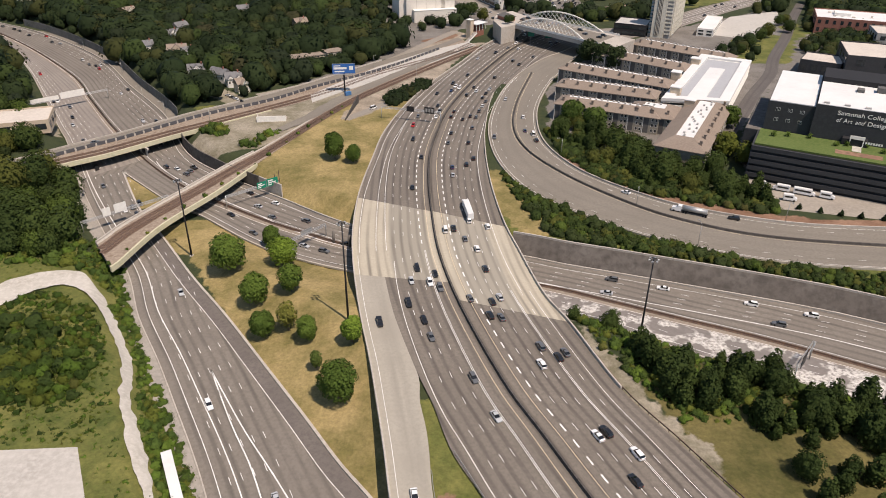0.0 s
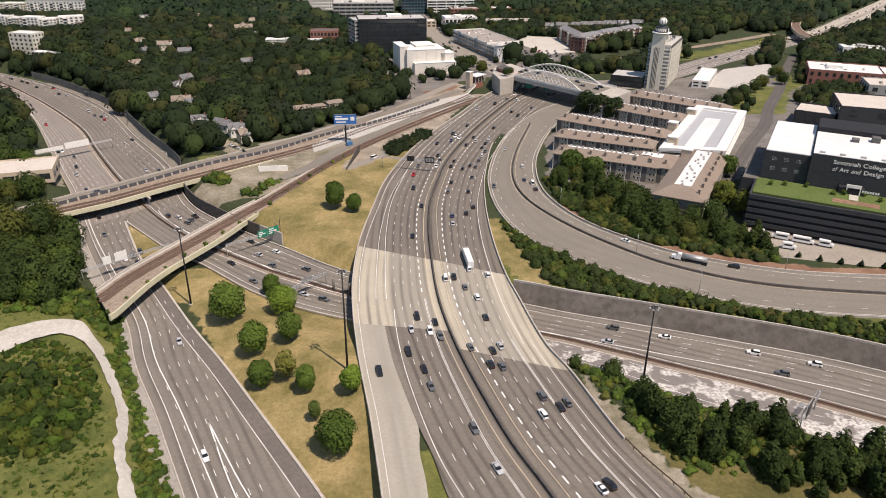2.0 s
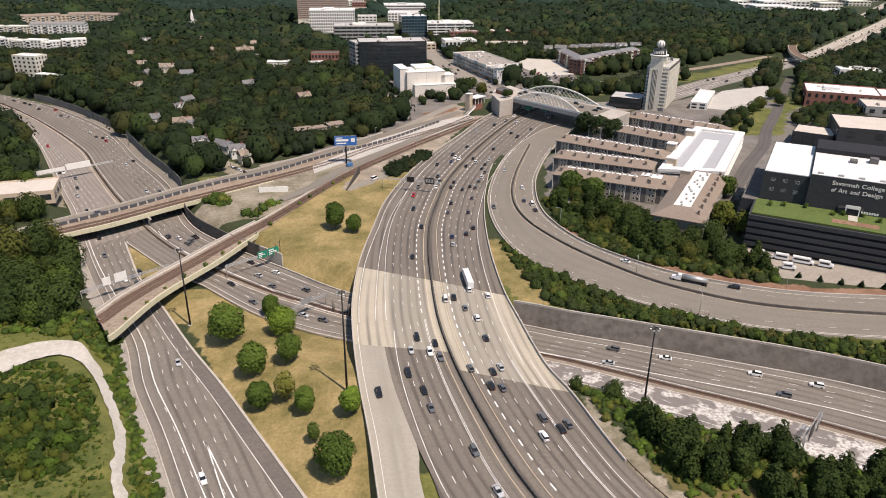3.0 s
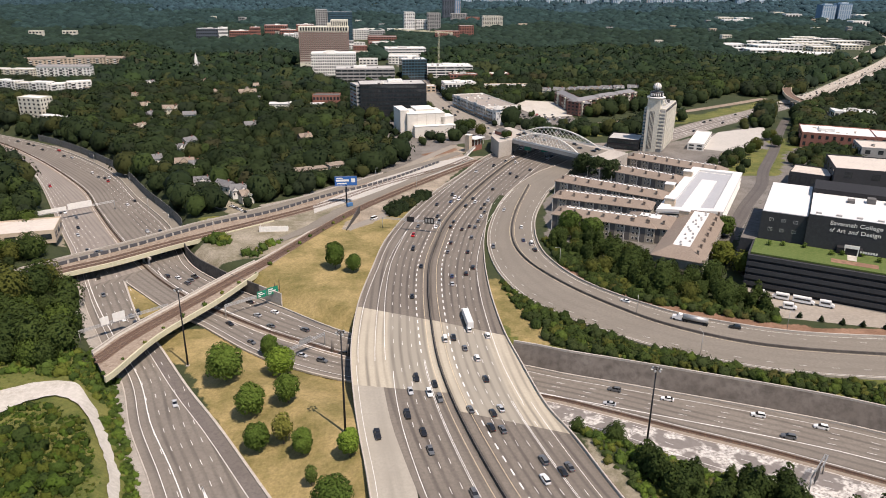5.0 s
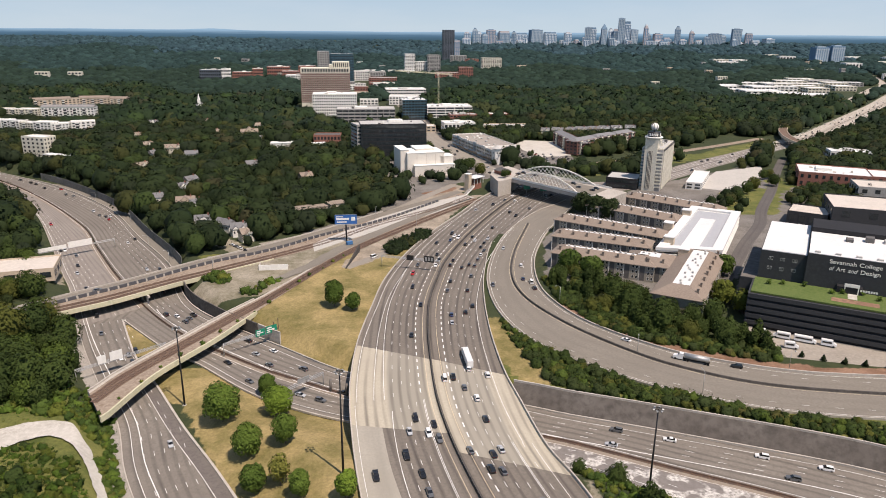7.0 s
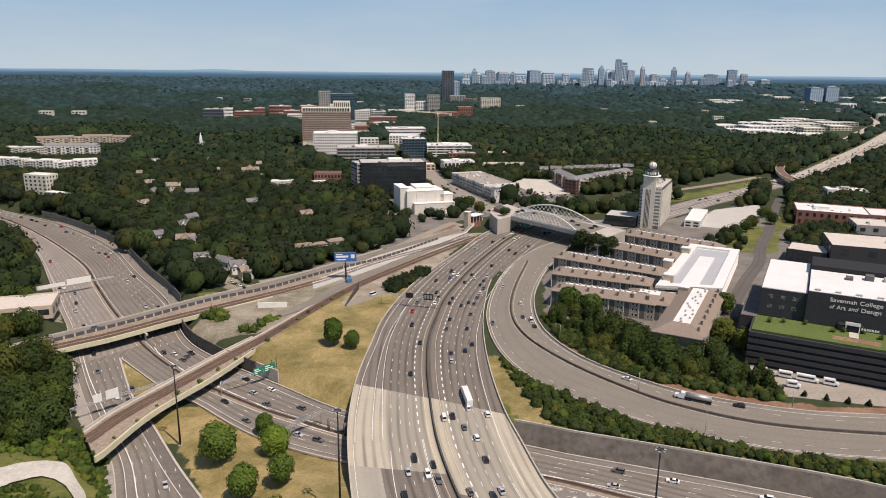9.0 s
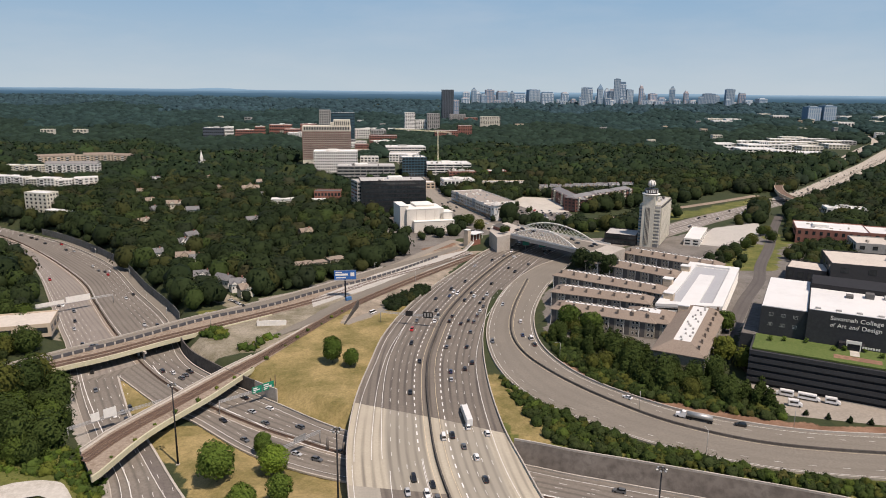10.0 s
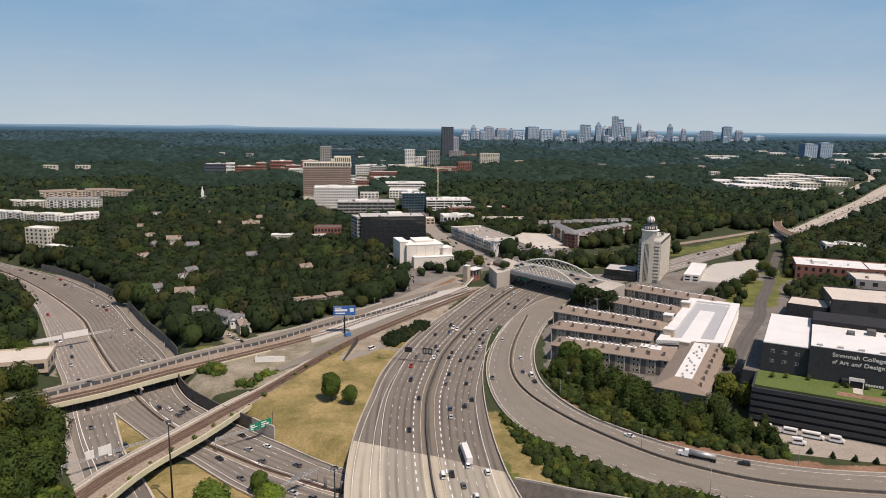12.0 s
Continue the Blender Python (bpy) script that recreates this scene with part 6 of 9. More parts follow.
part("turf", bm, material("lawn_turf", (0.085, 0.125, 0.032), 0.95, var=((0.06, 0.1, 0.022), (0.12, 0.15, 0.045)), coarse=0.1, fine=0.9, coords="World"), lawn)
slab_mesh("path", 43, 47, 14, 25, 17.4, 17.56, GRAVEL, lawn, "pale path to the entrance")
slab_mesh("bed", 36, 56, 7.5, 13, 17.4, 17.56, DIRT, lawn, "bark planting bed")
hall = thing("campus_hall", "charcoal campus hall with a bright white flat roof", "hall", at=m)
slab_mesh("wall", 1.6, 23.2, 28, 92, -0.5, 32.0, CHARCOAL, hall)
slab_mesh("front_block", 23.2, 140, 26, 92, -0.5, 34.2, CHARCOAL, hall, "projecting charcoal front block")
slab_mesh("roof", 1.9, 22.9, 28.3, 91.7, 32.0, 32.4, WHITE_ROOF, hall, "bright white membrane roof")
slab_mesh("roof", 23.5, 139.7, 26.3, 70, 34.2, 34.5, WHITE_ROOF, hall, "bright white membrane roof")
slab_mesh("roof_back", 23.5, 139.7, 70.1, 91.7, 34.2, 37.0, BLACK_WALL, hall, "black raised back roof")
slab_mesh("side_deck", -6.5, 1.5, 24, 84, -0.5, 17.2, CHARCOAL, hall, "charcoal side deck")
slab_mesh("side_deck_top", -6.2, 1.4, 24.3, 83.7, 17.2, 17.4, CONCRETE_DARK, hall, "grey side parking strip")
r = random.Random(9)
for k in range(7):
    x = 40 + k * 9 + r.uniform(-2, 2)
    y = r.uniform(50, 66)
    slab_mesh("roof_plant", x, x + r.uniform(3, 6), y, y + r.uniform(2.5, 5), 34.5, 34.5 + r.uniform(1.5, 3.2), r.choice([ROOF_GREY, ROOF_TAN, ROOF_DARK]), hall, bevel=0.08)
for k in range(8):
    slab_mesh("skylight", 26 + k * 9, 28.6 + k * 9, 27.6, 29.2, 34.5, 35.3, ROOF_GREY, hall)
for k in range(3):
    for f in range(2):
        for q in (0, 1.5):
            window_at(hall, pose(6.0 + k * 5.6 + q * 0.8, 28, 28.3 - f * 5.2), 0.55, 0.9)
slab_mesh("portal", 38, 49, 22, 26, 17.5, 20.6, BLACK_WALL, hall, "black entrance porch")
slab_mesh("portal_sign", 41, 47.5, 21.6, 22.0, 21.0, 22.6, WHITE_WALL, hall, "white lattice sign over the entrance")
for q in (41.2, 47.0):
    slab_mesh("portal_post", q, q + 0.4, 21.6, 22.0, 17.5, 21.0, WHITE_WALL, hall)
for k in range(7):
    slab_mesh("portal_letter", 48 + k * 1.1, 48.8 + k * 1.1, 21.9, 22.0, 19.3, 20.4, WHITE_WALL, hall)


def lettering(parent, text, x, y, z, size, mat, italic=0.0, name="lettering"):
    cu = bpy.data.curves.new(name, "FONT")
    cu.body, cu.size, cu.extrude, cu.shear, cu.offset = text, size, 0.08, italic, 0.02
    tmp = new(name, cu)
    bpy.context.view_layer.update()
    me = bpy.data.meshes.new_from_object(tmp)
    width = max(v.co.x for v in me.vertices) - min(v.co.x for v in me.vertices)
    bpy.data.objects.remove(tmp)
    me.materials.append(mat)
    ob = new(name, me)
    ob.parent, ob.matrix_basis = parent, pose(x, y, z, 90, 0, 0)
    return ob, width


line, _w = lettering(hall, "Savannah College", 33.0, 25.9, 30.5, 2.9, WHITE_WALL)
line.scale = (22.6 / _w, 1, 1)
_x = 33.2
for word, it, wide in (("of", 0.3, 2.2), ("Art", 0, 3.9), ("and", 0.3, 4.3), ("Design", 0, 8.4)):
    line, _w = lettering(hall, word, _x, 25.9, 27.0, 2.9, WHITE_WALL, it)
    line.scale = (wide / _w, 1, 1)
    _x += wide + 1.05

# ---- hotel tower with a ring sign ----
m, w = frame_of((178.5, 632), (195, 624))
tw = thing("ring_sign_tower", "cream hotel tower with a ring sign and globe on top", "tower", at=m)
footprint(m, 0, w, 0, 58)
slab_mesh("shaft", 0, w, 0, 58, -0.5, 37.5, GREY_WALL, tw)
slab_mesh("front_pier", 2.5, 13.5, -1.0, 0, -0.5, 47, CREAM_WALL, tw, "cream windowless front pier")
slab_mesh("front_slot", 5.5, 9.5, -1.3, -1.0, 2, 36, ROOF_DARK, tw, "dark ribbed slot in the pier")
for k in range(3):
    slab_mesh("slot_rib", 6.1 + k * 1.2, 6.5 + k * 1.2, -1.5, -1.3, 2, 36, CREAM_WALL, tw)
for k in range(11):
    slab_mesh("balcony", 13.6, w + 0.3, -0.6, 0, 3 + k * 3.1, 4.2 + k * 3.1, CREAM_WALL, tw)
    slab_mesh("balcony", 0, 2.4, -0.6, 0, 3 + k * 3.1, 4.2 + k * 3.1, GLASS_BLUE, tw)
for k in range(11):
    slab_mesh("side_fin", w, w + 0.9, 5 + k * 5.1, 8.4 + k * 5.1, 1, 35.6, CREAM_WALL, tw, "cream vertical fin")
    slab_mesh("roof_tooth", w, w + 0.9, 5 + k * 5.1, 7.6 + k * 5.1, 35.6, 37.2, ROOF_DARK, tw)
flat_roof(tw, 0, w, 1, 58, 37.8, ROOF_GREY, CREAM_WALL)
slab_mesh("sign_base", 3.5, 13.5, 0.5, 10.5, 37.8, 47.4, CREAM_WALL, tw)
for k in range(7):
    slab_mesh("roof_unit", 8 + (k % 2) * 4, 10.5 + (k % 2) * 4, 18 + k * 5.2, 20.8 + k * 5.2, 37.8, 39.6 + (k % 3) * 0.5, (ROOF_GREY, CREAM_WALL, ROOF_DARK)[k % 3], tw)
slab_mesh("roof_house", 2, 8, 20, 34, 37.8, 41, WHITE_WALL, tw)
bm = bmesh.new()
bmesh.ops.create_cone(bm, cap_ends=True, segments=32, radius1=8.0, radius2=8.0, depth=0.9, matrix=Matrix.Translation((8.5, 5, 47.9)))
part("sign_ring", bm, WHITE_WALL, tw, "white disc under the sign", True)
bm = bmesh.new()
bmesh.ops.create_cone(bm, cap_ends=True, segments=32, radius1=5.6, radius2=5.6, depth=4.6, matrix=Matrix.Translation((8.5, 5, 50.5)))
drum = part("sign_drum", bm, DARK_METAL, tw, "dark round sign drum", True)
for k in range(22):
    a = k * 2 * math.pi / 22
    if k % 7 == 6:
        continue
    bm = bmesh.new()
    box(bm, -0.42, 0.42, -0.12, 0.12, -1.2, 1.2, pose(8.5 + 5.75 * math.cos(a), 5 + 5.75 * math.sin(a), 50.5, 0, 0, math.degrees(a) + 90))
    part("sign_bar", bm, WHITE_WALL, drum, "white bar of unreadable lettering")
bm = bmesh.new()
bmesh.ops.create_uvsphere(bm, u_segments=20, v_segments=12, radius=3.5, matrix=Matrix.Translation((8.5, 5, 57.0)))
part("globe", bm, WHITE_WALL, tw, "pale globe with dark crossing bands", True)
for rx in (0, 45, 90, 135):
    bm = bmesh.new()
    ring = [(8.5 + 3.6 * math.cos(q * math.pi / 10) * math.cos(radians(rx)), 5 + 3.6 * math.cos(q * math.pi / 10) * math.sin(radians(rx)), 57.0 + 3.6 * math.sin(q * math.pi / 10)) for q in range(21)]
    for p0, p1 in zip(ring, ring[1:]):
        tube(bm, p0, p1, 0.22, n=4)
    part("globe_band", bm, ROOF_DARK, tw)
slab_mesh("mast", 8.2, 8.8, 4.7, 5.3, 52.8, 53.6, DARK_METAL, tw)
block("tower_podium", "dark glass podium with rounded white roof edge", (150, 640), (176, 629), 30, 9, "black", ROOF_GREY, 2, 4, 4, fill=0.9, hut=False)

# ---- pale theatre ----
m, w = frame_of((-34, 676), (11, 690))
th = thing("theatre", "windowless pale stone theatre of stepped blocks", "theatre", at=m)
footprint(m, -6, w, -2, 40)
STONE = plaster("pale_stone", (0.66, 0.62, 0.55), 0.93)
for q in ((0, w * 0.8, 6, 36, 22), (-6, 2.5, 10, 38, 25), (6, w, 0, 6, 10.5), (w * 0.72, w, 6, 22, 18), (12, w * 0.66, 18, 40, 24)):
    slab_mesh("wall_block", q[0], q[1], q[2], q[3], -0.6, q[4], STONE, th)
    slab_mesh("coping", q[0] - 0.25, q[1] + 0.25, q[2] - 0.25, q[3] + 0.25, q[4], q[4] + 0.45, WHITE_WALL, th)
for q in (0.2, 0.4, 0.6):
    slab_mesh("wall_joint", w * q, w * q + 0.5, 5.9, 6.0, 10.8, 21, ROOF_TAN, th)
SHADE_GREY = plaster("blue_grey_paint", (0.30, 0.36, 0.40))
# ---- street of shops with corner turret ----
m, w = frame_of((9.7, 876), (54.9, 754.6))
sh = thing("shop_row", "long three-storey shop row with white trim and corner turret", "shops", at=m)
footprint(m, -2, w + 4, -4, 42)
FELT = plaster("tan_felt", (0.30, 0.265, 0.23))
slab_mesh("wall", 0, w - 30, 0, 40, -0.6, 12.6, WHITE_WALL, sh)
slab_mesh("wall", w - 29.9, w, 0.4, 27, -0.6, 12.0, WHITE_WALL, sh, "white corner building")
flat_roof(sh, 0, w - 30, 0, 40, 12.9, FELT, WHITE_WALL)
flat_roof(sh, w - 29.9, w, 0.4, 27, 12.3, FELT, WHITE_WALL)
for k in range(9):
    x = 4 + k * (w - 12) / 9
    slab_mesh("shop_front", x, x + (w - 12) / 9 - 1.6, -0.25, 0.1, 0.4, 3.6, GLASS, sh, "dark shop window")
    slab_mesh("awning", x, x + (w - 12) / 9 - 1.6, -1.6, -0.2, 3.7, 4.1, (WHITE_WALL, SHADE_GREY, TAN_WALL)[k % 3], sh, "sloping shop awning")
    if k % 2:
        slab_mesh("gable_front", x, x + 7.5, -0.5, 0.3, 5.0, 14.6, (SHADE_GREY, WHITE_WALL)[k // 2 % 2], sh, "raised white gable front")
for z0, z1 in ((5.4, 7.6), (9.0, 11.2)):
    bm = bmesh.new()
    panes(bm, 26, w - 8, z0, z1, -0.5, 0.5)
    panes(bm, 7, 27, z0, z1, w, 0.5, axis="y")
    tagged(part("window_band", bm, GLASS, sh), kind="stuff")
bm = bmesh.new()
bmesh.ops.create_cone(bm, cap_ends=True, segments=8, radius1=5.6, radius2=5.6, depth=17, matrix=Matrix.Translation((w + 1, 2, 8)))
tur = part("turret", bm, WHITE_WALL, sh, "white octagonal corner turret")
bm = bmesh.new()
bmesh.ops.create_cone(bm, cap_ends=True, segments=8, radius1=6.8, radius2=0.3, depth=3.6, matrix=Matrix.Translation((w + 1, 2, 18.2)))
part("turret_roof", bm, ROOF_GREY, tur)
for k in range(8):
    a = (k + 0.5) * math.pi / 4
    for z in (6, 12):
        window_at(sh, pose(w + 1 + 5.2 * math.cos(a), 2 + 5.2 * math.sin(a), z, 0, 0, math.degrees(a) + 90), 0.9, 1.3)
r_ = random.Random(44)
for k in range(12):
    x, y = r_.uniform(6, w - 40), r_.uniform(6, 34)
    slab_mesh("roof_vent", x, x + r_.uniform(1.5, 4), y, y + r_.uniform(1.5, 3), 12.9, 12.9 + r_.uniform(1, 2), r_.choice([ROOF_GREY, WHITE_WALL]), sh)
block("corner_shop", "white two-storey shop with deep roof edge", (0, 950), (42, 958), 26, 17, "white", WHITE_ROOF, 2, 8, 4, fill=0.7, seed=41)
block("far_shop", "low tan shop with a flat roof", (52, 985), (118, 990), 26, 9, "tan", ROOF_GREY, 1, 8, 4, hut=False)

# ---- arch bridge ----
DECK_Z = 13.5
ab = thing("arch_bridge", "white steel arch road bridge over the freeway", "bridge")
corners = [(59.6, 608.9), (107.6, 551.9), (117, 540.5), (140, 571), (130.1, 582.9), (71.2, 648.6)]
bm = bmesh.new()
prism(bm, corners, DECK_Z - 3.0, DECK_Z)
part("deck", bm, CONCRETE, ab, "pale bridge deck")
strip("deck_road", np.array([(61.5, 614), (118, 547)]), np.array([(69.5, 642), (135, 569)]), DECK_Z + 0.03, RAMP_PAVING, n=12, parent=ab)


def arch(p0, p1, rise, n=18, lean=(0, 0)):
    p0, p1 = Vector((*p0, DECK_Z)), Vector((*p1, DECK_Z))
    pts = []
    for k in range(n + 1):
        t = k / n
        h = rise * 4 * t * (1 - t)
        pts.append(p0.lerp(p1, t) + Vector((lean[0] * h, lean[1] * h, h)))
    bm = bmesh.new()
    for a, b in zip(pts, pts[1:]):
        tube(bm, a, b, 0.55, n=8)
    rib = part("arch_rib", bm, WHITE_WALL, ab, "white steel arch rib", True)
    for k in range(1, n):
        for dk in (-2, 2):
            t = min(1, max(0, (k + dk) / n))
            bm = bmesh.new()
            tube(bm, pts[k], p0.lerp(p1, t), 0.2, n=5)
            part("hanger", bm, WHITE_WALL, rib)


arch((61.5, 611.5), (107.8, 557), 9.0, lean=(0.15, 0.1))
arch((73, 643), (128.5, 583), 9.6, lean=(-0.15, -0.1))
for p0, p1 in (((59.8, 608.7), (116.5, 541)), ((71.2, 648.4), (139.5, 571.4))):
    path = evenly(np.array([p0, p1], float), 3.0)
    sweep("railing", path, [(-0.1, 0), (-0.1, 1.4), (0.1, 1.4), (0.1, 0)], WHITE_WALL, DECK_Z, ab)
bm = bmesh.new()
prism(bm, [(42, 626), (47, 596.5), (59.5, 608.8), (71.1, 648.6), (61.8, 667.8), (47, 656)], -0.6, DECK_Z - 0.05)
tagged(part("bridge_abutment", bm, CONCRETE), "tan concrete abutment and plaza beside the arch bridge", "abutment", kind="structure")
bm = bmesh.new()
prism(bm, [(117.2, 540.7), (126, 530), (149, 560), (140.2, 571)], -0.6, DECK_Z - 0.05)
tagged(part("bridge_abutment_east", bm, CONCRETE), "concrete abutment of the arch bridge", "abutment", kind="structure")
for x in (70, 84):
    g_ = thing("overhead_sign", "green overhead freeway sign under the bridge", "road sign", "overhead signs at the bridge", pose(x, 604 - (x - 70) * 0.4, 0, 0, 0, -8))
    slab_mesh("panel", 0, 5.5, 0, 0.2, 5.2, 8.8, material("sign_green", (0.01, 0.17, 0.11), 0.5), g_)
    slab_mesh("post", 2.6, 2.9, 0.2, 0.5, -0.2, 7, GALV, g_)

# ---- station beside the bridge ----
st = thing("rail_station", "small rail station with white canopies, lift tower and stairs", "station", at=pose(22, 612, 0, 0, 0, 52))
footprint(pose(22, 612, 0, 0, 0, 52), 0, 44, -4, 14)
slab_mesh("lift_tower", 4, 8.5, 3, 7.5, -0.5, 15, TAN_WALL, st, "tan lift tower")
slab_mesh("lift_cap", 3.7, 8.8, 2.7, 7.8, 15, 15.4, WHITE_WALL, st)
slab_mesh("canopy", 9, 25, 0, 10, 10.5, 11.1, WHITE_ROOF, st, "white flat canopy")
for k in range(4):
    slab_mesh("canopy_post", 10 + k * 4.6, 10.4 + k * 4.6, 1, 1.4, 5, 10.5, WHITE_WALL, st)
slab_mesh("hall", 10, 24, 3, 9, -0.5, 9.5, BRICK, st)
bm = bmesh.new()
for k in range(14):
    box(bm, 4 - k * 1.0, 5 - k * 1.0, -3.5, -0.5, 6.0 - k * 0.45 - 0.5, 6.0 - k * 0.45)
part("stairs", bm, CONCRETE, st)
bm = bmesh.new()
box(bm, -9.5, 5, -3.7, -3.5, -0.3, 1.0, Matrix.Translation((0, 0, 3)) @ Matrix.Rotation(radians(-24), 4, "Y"))
part("stair_wall", bm, WHITE_WALL, st)
m = pose(46, 634, DECK_Z - 0.05, 0, 0, -60)
pv = thing("pavilion", "plaza pavilion with a dark hip roof", "pavilion", at=m)
slab_mesh("wall", 0, 14, 0, 9, 0, 3.2, BRICK, pv)
bm = bmesh.new()
v = [bm.verts.new(c) for c in ((-1, -1, 3.2), (15, -1, 3.2), (15, 10, 3.2), (-1, 10, 3.2), (4, 4.5, 6.0), (10, 4.5, 6.0))]
for f in ((0, 1, 5, 4), (1, 2, 5), (2, 3, 4, 5), (3, 0, 4), (3, 2, 1, 0)):
    bm.faces.new([v[k] for k in f])
part("roof", bm, ROOF_DARK, pv)

# ---- houses under the trees ----
HR = random.Random(12)


SHINGLE_GREY = material("grey_shingles", (0.16, 0.16, 0.165), 0.9, var=((0.12, 0.12, 0.125), (0.2, 0.2, 0.2)), coarse=0.15, fine=1.3, bump=0.3, bump_scale=2.0, coords="World")
SHINGLE_TAN = material("tan_shingles", (0.26, 0.21, 0.17), 0.9, var=((0.2, 0.16, 0.13), (0.31, 0.26, 0.21)), coarse=0.15, fine=1.3, bump=0.3, bump_scale=2.0, coords="World")


def house(x, y, ang, w, d, roof, wall=None, gap=30.0, gables=1, label="small house with a pitched roof half hidden by trees"):
    m = pose(x, y, level_at(x, y), 0, 0, ang) @ Matrix.Translation((-w / 2, -d / 2, 0))
    ob = thing("house", label, "house", "houses among trees", m)
    footprint(pose(x, y, 0, 0, 0, ang) @ Matrix.Translation((-w / 2, -d / 2, 0)), -2, w + 2, -4, d + 2, 1.5)
    OPENINGS.append((x, y, gap, w * 0.55))
    wall = wall or HR.choice([CREAM_WALL, WHITE_WALL, TAN_WALL, WHITE_WALL])
    slab_mesh("wall", 0, w, 0, d, -1, 6.0, wall, ob)
    gable_roof("roof", w, d, 5.95, 3.6, roof, ob)
    for k in range(gables):
        gw = w / (gables + 0.6)
        gx = w * (k + 0.5) / gables - gw / 2
        slab_mesh("bay", gx, gx + gw, -1.6, 0.2, -1, 6.0, wall, ob)
        gable_roof("bay_roof", gw, d / 2 + 1.4, 6.0, gw * 0.5, roof, ob, gx, -1.6, False)
        bm = bmesh.new()
        t = [bm.verts.new(q) for q in ((gx, -2.25, 6.0), (gx + gw, -2.25, 6.0), (gx + gw / 2, -2.25, 6.0 + gw * 0.46))]
        bm.faces.new(t)
        part("gable", bm, wall, ob)
    slab_mesh("chimney", w * 0.75, w * 0.75 + 0.9, d * 0.4, d * 0.4 + 0.9, 6, 10.6, BRICK, ob)
    for k in range(3):
        window_at(ob, pose(w * (k + 0.5) / 3, -1.62 if gables else 0, 3.6))
    return ob


def flat_house(x, y, ang, w, d, h, wall, roof, label, gap=30):
    m = pose(x, y, level_at(x, y), 0, 0, ang) @ Matrix.Translation((-w / 2, -d / 2, 0))
    ob = thing("low_building", label, "building", "houses among trees", m)
    footprint(m, -2, w + 2, -4, d + 2, 1.5)
    OPENINGS.append((x, y, gap, w * 0.55))
    slab_mesh("wall", 0, w, 0, d, -1, h, wall, ob)
    slab_mesh("roof", -0.4, w + 0.4, -0.4, d + 0.4, h, h + 0.5, roof, ob)
    for k in range(4):
        window_at(ob, pose(w * (k + 0.5) / 4, 0, h * 0.55))


GREY_GABLED = "grey-roofed house with a white gable among trees"
house(-174, 492, 18, 12, 8, SHINGLE_GREY, WHITE_WALL, 3, 1, GREY_GABLED)
house(-155, 482, -30, 14, 7, SHINGLE_GREY, WHITE_WALL, 3, 0, "long grey-roofed house among trees")
house(-143, 472, 25, 11, 7, SHINGLE_GREY, WHITE_WALL, 3, 2, GREY_GABLED)
house(-134, 459, 40, 9, 7, SHINGLE_TAN, CREAM_WALL, 3, 1, "brown-roofed cream house among trees")
house(-207, 549, 15, 14, 9, ROOF_BROWN, TAN_WALL, 12, 1, "brown-roofed house among trees")
house(-196, 541, 30, 9, 8, SHINGLE_GREY, WHITE_WALL, 9, 0)
house(-309, 796, 8, 25, 11, SHINGLE_TAN, CREAM_WALL, 36, 3, "cream apartment house with three gables among trees")
house(-274, 757, 20, 13, 8, SHINGLE_GREY, WHITE_WALL, 12, 0)
house(-317, 757, 80, 10, 8, SHINGLE_GREY, WHITE_WALL, 12, 1)
house(-231, 629, 60, 12, 8, SHINGLE_GREY, WHITE_WALL, 12, 0)
house(-229, 600, 40, 12, 8, SHINGLE_GREY, WHITE_WALL, 10, 1)
house(-258, 932, 20, 22, 11, SHINGLE_TAN, TAN_WALL, 30, 1)
house(-235, 560, 30, 10, 8, SHINGLE_GREY, WHITE_WALL, 9, 0)
house(-195, 705, 30, 12, 8, SHINGLE_GREY, WHITE_WALL, 12, 0)
flat_house(-192, 831, 8, 26, 15, 7, WHITE_WALL, WHITE_ROOF, "low white flat-roofed building among trees", 45)
flat_house(-150, 838, 20, 16, 10, 6, WHITE_WALL, WHITE_ROOF, "low white flat-roofed building among trees", 50)
flat_house(-106, 530, 33, 30, 11, 6, TAN_WALL, SHINGLE_TAN, "long low motel wing with a tan roof", 10)
flat_house(-86, 546, 33, 14, 11, 6, CREAM_WALL, SHINGLE_TAN, "long low motel wing with a tan roof", 8)
for x, y, a in ((-345, 815, 50), (-228, 870, 10), (-300, 925, 75), (-390, 890, 15), (-265, 1000, 30), (-350, 1040, 60), (-420, 1020, 10), (-150, 700, 45), (-130, 650, 30), (-480, 960, 30), (-300, 690, 40)):
    house(x, y, a + HR.uniform(-8, 8), HR.uniform(9, 13), HR.uniform(7, 9), HR.choice([SHINGLE_GREY, SHINGLE_TAN, ROOF_BROWN, SHINGLE_GREY]), gables=HR.choice((0, 1)), gap=9)
for i in range(8):
    house(138 + i * 18 + HR.uniform(-3, 3), 978 + i * 5, HR.uniform(-30, 10), 15, 10, SHINGLE_GREY, gables=2, gap=26, label="grey-roofed town house with white gables")

# ---- far flyover and things between the rail lines ----
fl = thing("flyover", "brown curved rail flyover on piers far off", "bridge")
fp = spline([(575, 1165), (535, 1095), (498, 1035), (466, 973), (447, 918), (439, 870), (435, 818), (436, 780)], 8.0)
sweep("deck", fp, [(-5, -1.6), (-5, 1.0), (5, 1.0), (5, -1.6)], RUSTY_BALLAST, 8.0, fl)
for o_ in (-5.2, 5.2):
    sweep("parapet", side(fp, o_), [(-0.3, -1.8), (-0.3, 1.7), (0.3, 1.7), (0.3, -1.8)], TAN_WALL, 8.0, fl)
